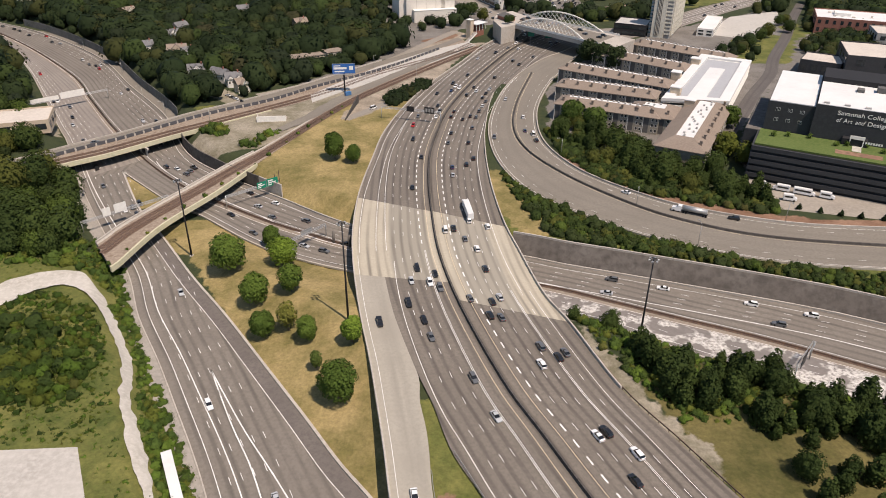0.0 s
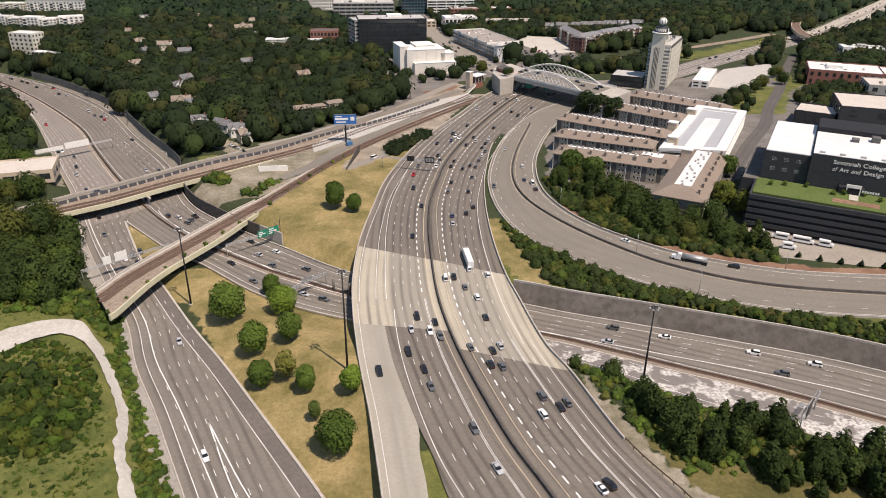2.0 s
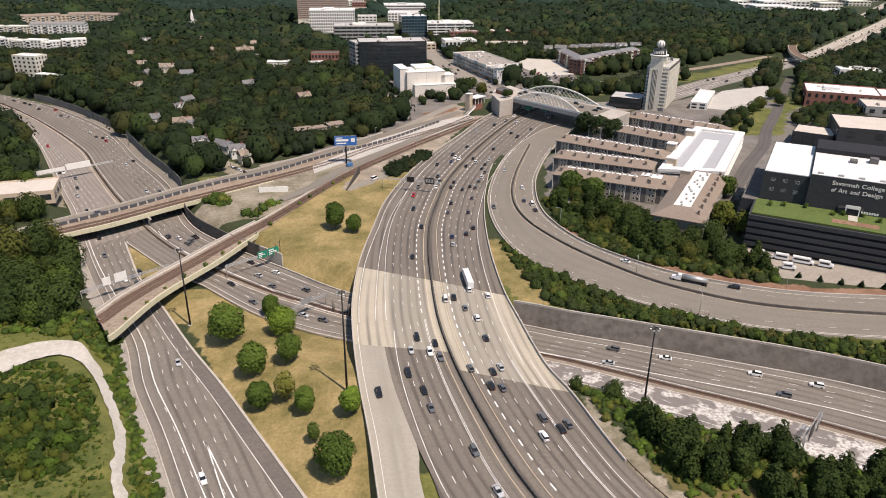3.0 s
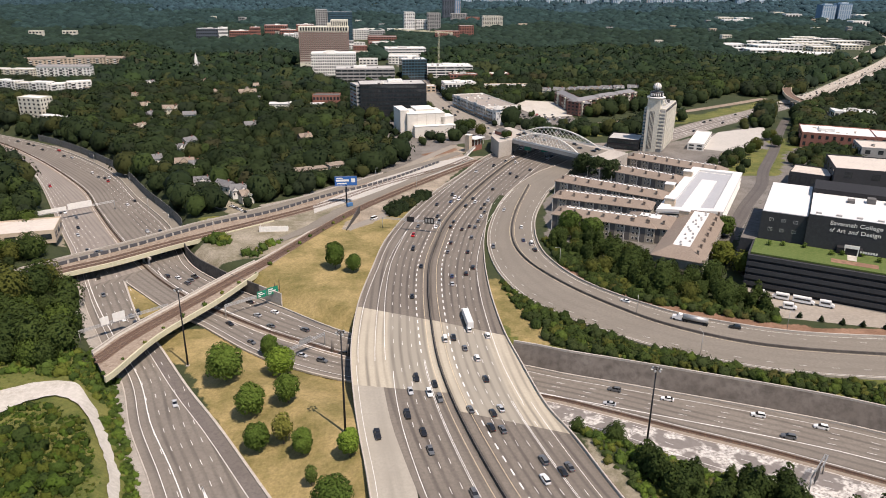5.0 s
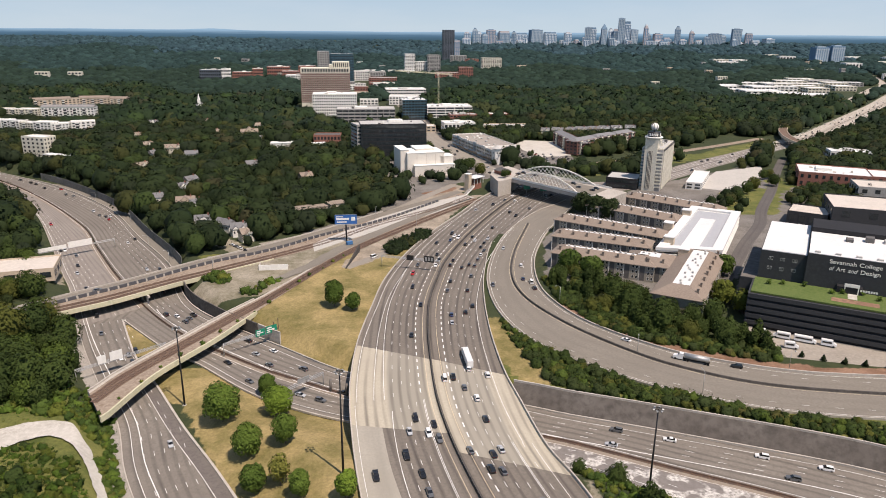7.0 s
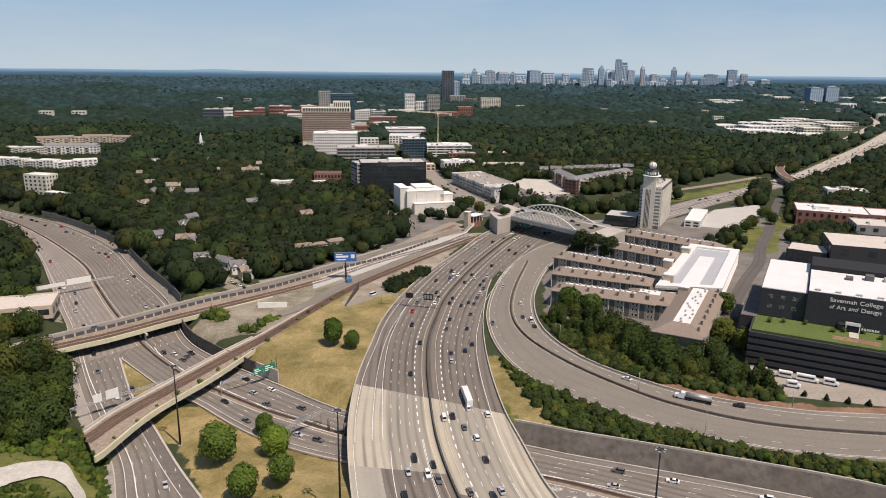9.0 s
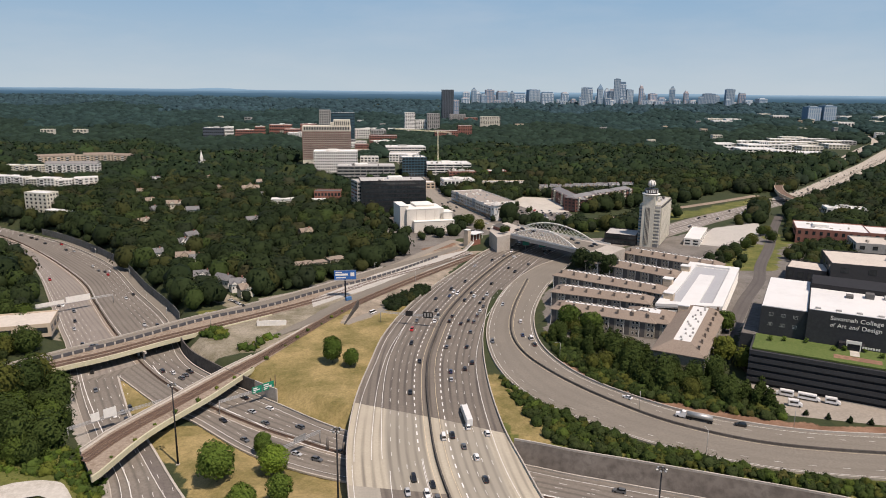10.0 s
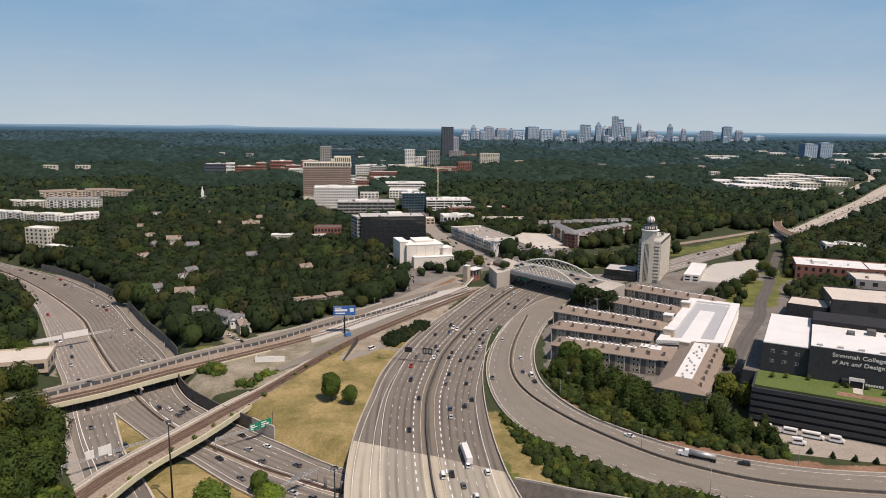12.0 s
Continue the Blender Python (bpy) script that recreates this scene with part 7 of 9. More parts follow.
for k in range(1, len(fp), 4):
    slab_mesh("pier", fp[k, 0] - 1, fp[k, 0] + 1, fp[k, 1] - 1, fp[k, 1] + 1, -1, 6.6, CONCRETE, fl)
pw = thing("painted_wall", "low graffiti-pale concrete wall on waste ground", "wall", at=pose(-110.5, 398, -0.2, 0, 0, 8))
slab_mesh("wall", 0, 17, 0, 0.5, -0.3, 3.2, WHITE_WALL, pw)
slab_mesh("wall_return", 0, 0.5, 0.5, 7, -0.3, 2.8, CONCRETE, pw)
slab_mesh("slab", 0.6, 17, 0.6, 8, -0.3, 0.25, CONCRETE, pw)
SOUND_PANEL = material("sound_panel", (0.15, 0.15, 0.145), 0.85, var=((0.07, 0.085, 0.06), (0.2, 0.2, 0.195)), coarse=0.1, fine=0.8, coords="World")
nw = thing("sound_wall", "tall grey sound wall between freeway and woods", "wall")
sp_ = side(between(E5, (-400, 672), (-172, 420)), -6.5)
for k in range(0, len(sp_) - 1):
    bm = bmesh.new()
    a_, b_ = sp_[k], sp_[k + 1]
    m_, w_ = frame_of(a_, b_)
    box(bm, 0.05, w_ - 0.05, -0.15, 0.15, LOW, -0.6, m_)
    part("panel", bm, SOUND_PANEL, nw)
# the underpass shade is put into this wall's dark colour
ww = thing("wing_wall", "concrete wing wall beside a sunken slip road, dark colour standing for underpass shade", "wall")
bm = bmesh.new()
m_, w_ = frame_of((-58.5, 402.5), (-54.5, 438))
v = [bm.verts.new(m_ @ Vector(q)) for q in ((0, 0, -0.5), (w_, 0, -0.5), (w_, 0, 4.6), (0, 0, 0.6), (0, 0.6, -0.5), (w_, 0.6, -0.5), (w_, 0.6, 4.6), (0, 0.6, 0.6))]
for f in ((0, 1, 2, 3), (7, 6, 5, 4), (3, 2, 6, 7), (0, 3, 7, 4), (1, 5, 6, 2)):
    bm.faces.new([v[k] for k in f])
part("wall", bm, DARK_CONCRETE, ww)
bx = thing("blue_container", "small blue container on the paved yard", "container", at=pose(-64, 449, 0.35, 0, 0, 35))
slab_mesh("body", 0, 4, 0, 2.2, 0, 2.2, material("blue_box", (0.05, 0.15, 0.32), 0.6, var=((0.04, 0.12, 0.26), (0.06, 0.18, 0.36))), bx, bevel=0.05)


# ---- masts, lamps, signs ----
def high_mast(x, y, z0, h, label="tall dark high-mast light beside the freeway"):
    ob = thing("high_mast_light", label, "street lamp", "high-mast lights", pose(x, y, z0))
    bm = bmesh.new()
    tube(bm, (0, 0, -0.5), (0, 0, h), 0.42, 0.2, 10)
    part("pole", bm, DARK_METAL, ob, smooth=True)
    bm = bmesh.new()
    hoop = []
    for k in range(16):
        a = k * math.pi / 8
        hoop.append([bm.verts.new(((1.1 + 0.12 * math.cos(q)) * math.cos(a), (1.1 + 0.12 * math.cos(q)) * math.sin(a), h + 0.12 * math.sin(q))) for q in (0.0, 1.257, 2.513, 3.77, 5.027)])
    for k in range(16):
        for j in range(5):
            bm.faces.new((hoop[k][j], hoop[(k + 1) % 16][j], hoop[(k + 1) % 16][(j + 1) % 5], hoop[k][(j + 1) % 5]))
    part("ring", bm, DARK_METAL, ob)
    for k in range(4):
        bm = bmesh.new()
        tube(bm, (0, 0, h), (1.1 * math.cos(k * 1.571), 1.1 * math.sin(k * 1.571), h), 0.08, n=5)
        part("spoke", bm, DARK_METAL, ob)
    for k in range(6):
        a = k * math.pi / 3
        bm = bmesh.new()
        box(bm, -0.35, 0.35, -0.3, 0.3, -0.45, 0.05, pose(1.45 * math.cos(a), 1.45 * math.sin(a), h, 0, 0, k * 60), 0.06)
        part("lamp_head", bm, GALV, ob)
    bm = bmesh.new()
    box(bm, -0.7, 0.7, -0.7, 0.7, -0.6, 0.25)
    part("base", bm, CONCRETE, ob)


high_mast(-104.0, 252.0, level_at(-104, 252), 34)
high_mast(-32.1, 198, level_at(-32.1, 198), 37.5)
high_mast(68.6, 197, LOW, 32.5)


def street_lamp(x, y, z0, h, ang, arm=2.6):
    ob = thing("street_lamp", "slim grey street lamp with a curved arm", "street lamp", "road lamps", pose(x, y, z0, 0, 0, ang))
    bm = bmesh.new()
    tube(bm, (0, 0, -0.3), (0, 0, h - 1), 0.13, 0.09)
    pts = [(arm * (1 - math.cos(t * math.pi / 12)), 0, h - 1 + math.sin(t * math.pi / 12)) for t in range(7)]
    for a, b in zip(pts, pts[1:]):
        tube(bm, a, b, 0.08, n=6)
    part("pole", bm, GALV, ob, smooth=True)
    bm = bmesh.new()
    box(bm, arm - 0.2, arm + 0.7, -0.18, 0.18, h - 0.12, h + 0.1, None, 0.04)
    part("lamp_head", bm, GALV, ob)


for x, y, a in ((105.2, 253.3, 100), (88.6, 290.5, 250), (150.5, 275.5, 270), (62.5, 350, 200), (-176, 428, 220), (-203, 462, 215), (-240, 520, 215), (-300, 590, 220), (-137, 395, 240), (-20, 500, 320), (10, 560, 320), (-52, 520, 300), (-90, 500, 300), (-60, 590, 300)):
    street_lamp(x, y, 0 if x > -100 and y < 400 else level_at(x, y), 10, a)

SIGN_GREEN = material("green_sign_sheet", (0.0, 0.20, 0.12), 0.5, var=((0.0, 0.17, 0.1), (0.01, 0.23, 0.14)), coarse=0.2, fine=1.0)


def gantry(name, label, p0, p1, z0, h, posts=(True, True), r=0.14, depth=0.9):
    """A truss beam on one or two posts; local x runs from p0 to p1."""
    m, w = frame_of(p0, p1)
    ob = thing(name, label, "sign gantry", at=m)
    bm = bmesh.new()
    for y in (0, depth):
        for z in (h, h + depth):
            tube(bm, (0, y, z0 + z), (w, y, z0 + z), r * 0.7, n=6)
    k = 0.0
    up = True
    while k < w - depth:
        for y in (0, depth):
            tube(bm, (k, y, z0 + (h if up else h + depth)), (k + depth, y, z0 + (h + depth if up else h)), r * 0.4, n=4)
        k += depth
        up = not up
    part("truss_beam", bm, GALV, ob, "galvanised truss beam")
    for on, x in zip(posts, (0, w)):
        if on:
            bm = bmesh.new()
            tube(bm, (x, depth / 2, z0 - 0.5), (x, depth / 2, z0 + h + depth), r * 1.6, n=8)
            part("post", bm, GALV, ob, smooth=True)
    return ob, w


def sign_panel(ob, x0, x1, z0, z1, y, mat, bars=(), bar_mat=None, name="sign_panel", label=""):
    p = slab_mesh(name, x0, x1, y - 0.12, y, z0, z1, mat, ob, label)
    for u0, u1, v0, v1 in bars:
        slab_mesh("sign_bar", x0 + (x1 - x0) * u0, x0 + (x1 - x0) * u1, y - 0.17, y - 0.12, z0 + (z1 - z0) * v0, z0 + (z1 - z0) * v1, bar_mat or PAINT, p)
    for k in range(3):
        slab_mesh("sign_rib", x0 + (x1 - x0) * (0.15 + 0.35 * k), x0 + (x1 - x0) * (0.15 + 0.35 * k) + 0.15, y, y + 0.12, z0, z1, GALV, p)


BARS = ((0.1, 0.55, 0.66, 0.82), (0.1, 0.8, 0.4, 0.54), (0.1, 0.4, 0.14, 0.28))
ob, w = gantry("sign_gantry", "galvanised gantry with two green overhead signs", (-101, 296), (-80.5, 314.5), LOW, 5.6)
sign_panel(ob, w - 11.5, w - 6.6, LOW + 5.2, LOW + 8.6, -0.2, SIGN_GREEN, BARS, label="green road sign with white bars")
sign_panel(ob, w - 6.2, w - 0.3, LOW + 5.2, LOW + 9.0, -0.2, SIGN_GREEN, BARS, label="green road sign with white bars")
ob, w = gantry("sign_gantry", "galvanised truss gantry across the lower freeway", (-64, 254), (-50.5, 270), LOW, 5.2)
sign_panel(ob, 8, 14, LOW + 4.8, LOW + 7.2, 1.3, GALV)
ob, w = gantry("sign_gantry", "galvanised gantry with pale sign backs over the exit road", (-156, 269), (-128, 297), LOW, 5.4)
sign_panel(ob, 9.2, 12.7, LOW + 5.8, LOW + 9.6, -0.2, WHITE_WALL, label="pale back of a sign panel")
sign_panel(ob, 14.4, 19.8, LOW + 5.8, LOW + 10.0, -0.2, WHITE_WALL, label="pale back of a sign panel")
ob, w = gantry("sign_gantry", "galvanised gantry with a bright white sign over the freeway", (-262, 428), (-226, 462), LOW, 5.4)
sign_panel(ob, 20, 35, LOW + 5.6, LOW + 9.8, -0.2, WHITE_WALL, label="bright white sign panel")
sign_panel(ob, 2, 19, LOW + 6.0, LOW + 8.6, -0.2, WHITE_WALL, label="bright white sign panel")
ob, w = gantry("sign_gantry", "grey gantry with sign backs across the freeway lanes", (-37.5, 407), (-2, 398), 0, 6.2)
sign_panel(ob, 16, 20.5, 5.8, 9.0, -0.2, DARK_METAL, label="dark back of a sign panel")
sign_panel(ob, 27, 33, 5.6, 9.4, -0.2, DARK_METAL, ((0.1, 0.3, 0.2, 0.8), (0.4, 0.6, 0.2, 0.8), (0.7, 0.9, 0.2, 0.8)), GALV, label="dark back of a sign panel")
ob, w = gantry("sign_gantry", "galvanised gantry with a dark sign back on the lower freeway", (112.5, 174.5), (123.5, 187), LOW, 6.6)
sign_panel(ob, 1.0, 5.5, LOW + 5.6, LOW + 10.5, -0.2, DARK_METAL, label="dark back of a sign panel")
for x, y in ((-83, 318), (-81, 319)):
    st_ = thing("sign_post", "thin wooden sign post on dry grass", "post", "posts by the gantry", pose(x, y, level_at(x, y)))
    slab_mesh("post", -0.15, 0.15, -0.15, 0.15, -0.3, 6, STEEL, st_)

# ---- billboard ----
m = pose(-66, 459, 0, 0, 0, 8)
bb = thing("billboard", "blue roadside billboard on a single steel post", "billboard", at=m)
bm = bmesh.new()
tube(bm, (0, 0.6, -0.3), (0, 0.6, 13), 0.55, n=12)
part("post", bm, DARK_METAL, bb, smooth=True)
BLUE = material("blue_panel", (0.03, 0.12, 0.36), 0.5, var=((0.04, 0.16, 0.42), (0.02, 0.09, 0.3)), coarse=0.15, fine=0.8)
pn = slab_mesh("panel", -7.4, 7.4, -0.3, 0, 12.4, 18.6, BLUE, bb, "blue advertising panel with white bars")
slab_mesh("panel_back", -7.4, 7.4, 1.0, 1.3, 12.4, 18.6, GALV, bb)
for x0, x1, z0, z1 in ((-6.5, 2.0, 15.2, 16.6), (-6.0, 0.5, 13.4, 14.2), (3.6, 6.2, 14.6, 17.2), (-6.4, -2.0, 17.2, 17.8)):
    slab_mesh("panel_bar", x0, x1, -0.36, -0.3, z0, z1, PAINT, pn, "white bar of lettering")
slab_mesh("catwalk", -7.4, 7.4, -1.3, -0.3, 11.9, 12.1, GALV, bb)
for k in range(4):
    slab_mesh("flood_lamp", -6 + k * 4, -5.3 + k * 4, -1.7, -1.3, 11.8, 12.2, GALV, bb)

# ---- dark panels between road and rails on the bridge ----
fence = thing("bridge_fence", "row of dark panels between posts along the bridge road", "fence")
pp = lerp_path(B1_FAR, B1_NEAR, 9.9, 200)
pp = evenly(spline([tuple(q) for q in pp[pp[:, 0] < -132][::6]] + [(-119, 429), (-105, 444), (-90, 464), (-74, 482), (-55, 502), (-35, 528), (-14, 561), (6, 592)], 4.0), 5.4)
PANEL = plaster("dark_panel", (0.085, 0.085, 0.092))
pm = None
for (x, y), (u, v) in list(zip(pp, np.gradient(pp, axis=0)))[3:76]:
    m = pose(x, y, 0, 0, 0, math.degrees(math.atan2(v, u)))
    if pm is None:
        bm = bmesh.new()
        box(bm, -2.2, 2.2, -0.2, 0.2, 0.1, 2.0, None, 0.05)
        o1 = part("panel", bm, PANEL, fence)
        bm = bmesh.new()
        box(bm, 2.2, 3.2, -0.25, 0.25, 0, 1.4)
        o2 = part("post", bm, CONCRETE, fence)
        pm = (o1.data, o2.data)
    else:
        o1, o2 = new("panel", pm[0]), new("post", pm[1])
        o1.parent = o2.parent = fence
    o1.matrix_basis = m
    o2.matrix_basis = m

# ---- trailer, vans and small things ----
tr = thing("box_trailer", "long white box trailer parked beside the gravel track", "trailer", at=pose(-74.5, 138.5, level_at(-72, 132) + 0.1, 0, 0, -62))
slab_mesh("box", 0, 19, -1.4, 1.4, 1.0, 4.0, WHITE_ROOF, tr, bevel=0.06)
for x in (2, 15, 16.4):
    for y in (-1.2, 1.2):
        bm = bmesh.new()
        tube(bm, (x, y - 0.15, 0.5), (x, y + 0.15, 0.5), 0.5, n=14)
        part("wheel", bm, DARK_METAL, tr, smooth=True)
slab_mesh("leg", 5, 5.3, -0.9, 0.9, -0.1, 1.0, GALV, tr)
gf = thing("guard_rail", "steel guard rail along the grass wedge", "guard rail")
for path in ([(-2.2, 130), (-1.2, 121), (3, 98)], [(3.6, 137), (11, 121.5), (22, 98)]):
    p = spline(path, 2.0)
    sweep("rail", p, [(-0.05, 0.5), (-0.05, 0.8), (0.05, 0.8), (0.05, 0.5)], GALV, 0, gf)
    for k in range(0, len(p), 1):
        bm = bmesh.new()
        box(bm, -0.08, 0.08, -0.08, 0.08, -0.6, 0.7, pose(p[k, 0], p[k, 1], 0))
        part("post", bm, GALV, gf)
bk = thing("side_guard_rail", "weathered guard rail along the freeway edge", "guard rail")
p = side(between(MAIN_R, (44, 196), (101, 75)), -0.4)
sweep("rail", p, [(-0.06, 0.4), (-0.06, 0.85), (0.06, 0.85), (0.06, 0.4)], STEEL, 0, bk)
for k in range(0, len(p)):
    bm = bmesh.new()
    box(bm, -0.1, 0.1, -0.1, 0.1, -0.6, 0.8, pose(p[k, 0], p[k, 1], 0))
    part("post", bm, STEEL, bk)


# ---- traffic ----
TYRE = material("tyre", (0.015, 0.015, 0.016), 0.9)
CAR_GLASS = material("car_glass", (0.012, 0.014, 0.016), 0.05, spec=0.7)


def car_paint(name, c):
    m = material(name, c, 0.28, 0.0, spec=0.5)
    m.node_tree.nodes["Principled BSDF"].inputs["Coat Weight"].default_value = 0.6
    return m


PAINTS = {n: car_paint("paint_" + n, c) for n, c in (("black", (0.012, 0.012, 0.013)), ("white", (0.75, 0.75, 0.74)), ("silver", (0.42, 0.43, 0.44)), ("grey", (0.10, 0.105, 0.11)), ("red", (0.42, 0.015, 0.015)), ("blue", (0.02, 0.04, 0.10)))}


def loft(bm, rings):
    """Joins rings of four corners: (x, half width, z)."""
    rs = []
    for x, hw_lo, z_lo, hw_hi, z_hi in rings:
        rs.append([bm.verts.new(c) for c in ((x, -hw_lo, z_lo), (x, hw_lo, z_lo), (x, hw_hi, z_hi), (x, -hw_hi, z_hi))])
    for a, b in zip(rs, rs[1:]):
        for k in range(4):
            bm.faces.new((a[k], a[(k + 1) % 4], b[(k + 1) % 4], b[k]))
    bm.faces.new(rs[0][::-1])
    bm.faces.new(rs[-1])
    bmesh.ops.recalc_face_normals(bm, faces=bm.faces)


def car(kind, colour, far=False):
    L, h, w = {"sedan": (4.8, 1.45, 0.92), "suv": (4.9, 1.75, 0.97), "pickup": (5.7, 1.8, 0.99), "van": (5.6, 2.2, 1.0)}[kind]
    words = {"black": "black", "white": "white", "silver": "silver", "grey": "dark grey", "red": "red", "blue": "dark blue"}[colour]
    ob = thing("car" if kind in ("sedan", "suv") else kind, "%s %s driving on the freeway" % (words, {"sedan": "saloon car", "suv": "tall car", "pickup": "pickup truck", "van": "delivery van"}[kind]), "car" if kind in ("sedan", "suv") else kind, "traffic")
    f, r = L / 2, -L / 2
    belt = 0.92 if kind == "sedan" else 1.1
    bm = bmesh.new()
    loft(bm, [(r, w * 0.88, 0.35, w * 0.82, belt * 0.9), (r + 0.25, w, 0.28, w * 0.93, belt), (r + L * 0.3, w, 0.25, w * 0.95, belt), (f - L * 0.32, w, 0.25, w * 0.95, belt), (f - L * 0.25, w, 0.25, w * 0.94, belt * 0.95), (f - 0.3, w * 0.97, 0.28, w * 0.86, belt * 0.8), (f, w * 0.8, 0.35, w * 0.72, belt * 0.68)])
    part("body", bm, PAINTS[colour], ob)
    c0, c1, c2, c3 = {"sedan": (r + 0.55, r + 1.35, f - 2.3, f - 1.35), "suv": (r + 0.12, r + 0.5, f - 2.3, f - 1.4), "pickup": (r + 2.3, r + 2.5, f - 2.5, f - 1.6), "van": (r + 0.08, r + 0.2, f - 1.7, f - 0.8)}[kind]
    bm = bmesh.new()
    loft(bm, [(c0, w * 0.86, belt - 0.05, w * 0.86, belt), (c1, w * 0.9, belt - 0.05, w * 0.72, h - 0.06), (c2, w * 0.9, belt - 0.05, w * 0.72, h - 0.06), (c3, w * 0.86, belt - 0.05, w * 0.84, belt)])
    part("window_glass", bm, CAR_GLASS, ob, "dark glass")
    bm = bmesh.new()
    loft(bm, [(c1 - 0.05, w * 0.70, h - 0.07, w * 0.66, h - 0.02), ((c1 + c2) / 2, w * 0.74, h - 0.07, w * 0.70, h + 0.01), (c2 + 0.05, w * 0.70, h - 0.07, w * 0.66, h - 0.02)])
    part("roof", bm, PAINTS[colour], ob)
    if far:
        for x in (r + L * 0.19, f - L * 0.19):
            bm = bmesh.new()
            box(bm, x - 0.33, x + 0.33, -w, w, 0, 0.6)
            part("axle", bm, TYRE, ob)
        return ob
    for x in (r + L * 0.19, f - L * 0.19):
        for y in (-1, 1):
            bm = bmesh.new()
            tube(bm, (x, y * (w - 0.2), 0.33), (x, y * (w + 0.01), 0.33), 0.33, n=10)
            part("wheel", bm, TYRE, ob)
    for y in (-1, 1):
        bm = bmesh.new()
        box(bm, f - 0.16, f - 0.02, y * w * 0.6 - 0.15, y * w * 0.6 + 0.15, belt * 0.52, belt * 0.66)
        part("headlight", bm, WHITE_WALL, ob)
        bm = bmesh.new()
        box(bm, r - 0.02, r + 0.1, y * w * 0.66 - 0.12, y * w * 0.66 + 0.12, belt * 0.66, belt * 0.84)
        part("tail_light", bm, PAINTS["red"], ob)
    return ob


KINDS = [("sedan", "black", 9), ("suv", "black", 9), ("sedan", "white", 5), ("suv", "white", 5), ("sedan", "silver", 5), ("suv", "grey", 6), ("sedan", "grey", 5), ("pickup", "black", 2), ("pickup", "silver", 1), ("suv", "red", 1), ("sedan", "blue", 2), ("van", "white", 1)]
first = {}
CR = random.Random(21)


def put_car(kind, colour, x, y, z, ang):
    m = pose(x, y, z, 0, 0, ang)
    key = kind, colour, math.hypot(x, y) > 430
    if key not in first:
        first[key] = car(*key)
        first[key].matrix_basis = m
    else:
        copy_thing(first[key], m)


def traffic(path, z, gap, towards, skip=(0, 0)):
    """Cars strung along a lane; towards: they drive in the path's own direction."""
    s = length(path)
    q = CR.uniform(5, gap)
    while q < s[-1] - 4:
        x, y = np.interp(q, s, path[:, 0]), np.interp(q, s, path[:, 1])
        x2, y2 = np.interp(q + 3, s, path[:, 0]), np.interp(q + 3, s, path[:, 1])
        a = math.degrees(math.atan2(y2 - y, x2 - x)) + (0 if towards else 180)
        k, c, _ = CR.choices(KINDS, [w for _, _, w in KINDS])[0]
        put_car(k, c, x, y, z, a)
        q += max(10, CR.expovariate(1 / (gap * 1.6)))


def far_traffic(path, offs, gap, lift):
    """Cars on the far roads, which follow the land."""
    for o in offs:
        p = side(spline(path, 6.0), o)
        s = length(p)
        q = CR.uniform(5, gap)
        while q < s[-1] - 5:
            x, y = np.interp(q, s, p[:, 0]), np.interp(q, s, p[:, 1])
            x2, y2 = np.interp(q + 4, s, p[:, 0]), np.interp(q + 4, s, p[:, 1])
            k, c, _ = CR.choices(KINDS, [w for _, _, w in KINDS])[0]
            put_car(k, c, x, y, float(ground_height(np.array([x]), np.array([y]))[0]) + lift, math.degrees(math.atan2(y2 - y, x2 - x)) + (180 if o > 0 else 0))
            q += max(14, CR.expovariate(1 / gap))


ml, mr = between(med_l, far_pts[1], (-1.8, 248)), between(med_l, (-1.8, 248), (55, 88))
al, ar = between(MAIN_L, far_pts[0], (-36, 243)), between(MAIN_L, (-36, 243), near_pts[0])
for o in (3.8, 7.5, 11.2, 14.9, 18.6):
    traffic(lerp_path(ml, al, o), 0.04, 46, True)
for o, p in ((4.2, 5.4), (7.5, 9.3), (11.2, 13.0), (14.9, 16.8), (18.6, 20.4)):
    traffic(lerp_path(mr, CARR_L, (o, p)), 0.04, 44, True)
traffic(lerp_path(al, ml, 6.5), 0.04, 120, True)
traffic(lerp_path(ar, RAMP_R, (8.0, 6.0)), 0.04, 70, True)
ml, mr = between(med_r, far_pts[1], (3.7, 218)), between(med_r, (3.7, 218), (55, 88))
al, ar = between(MAIN_R, far_pts[2], (37, 215)), between(MAIN_R, (37, 215), near_pts[2])
for o in (4.2, 8.0, 11.7, 15.4, 19.1, 22.9):
    traffic(lerp_path(ml, al, o), 0.04, 40, False)
for o, p in ((4.2, 6.0), (8.0, 9.5), (11.7, 13.1), (15.4, 16.7), (19.1, 20.3), (22.9, 24.0), (26.2, 27.4)):
    traffic(lerp_path(mr, ar, (o, p)), 0.04, 42, False)
for o, t_ in ((4.0, True), (8.0, True)):
    traffic(lerp_path(RI, RAMP_MED, o), 0.05, 150, t_)
for o in (4.2, 8.2):
    traffic(lerp_path(RO, RAMP_MED, o), 0.05, 130, False)
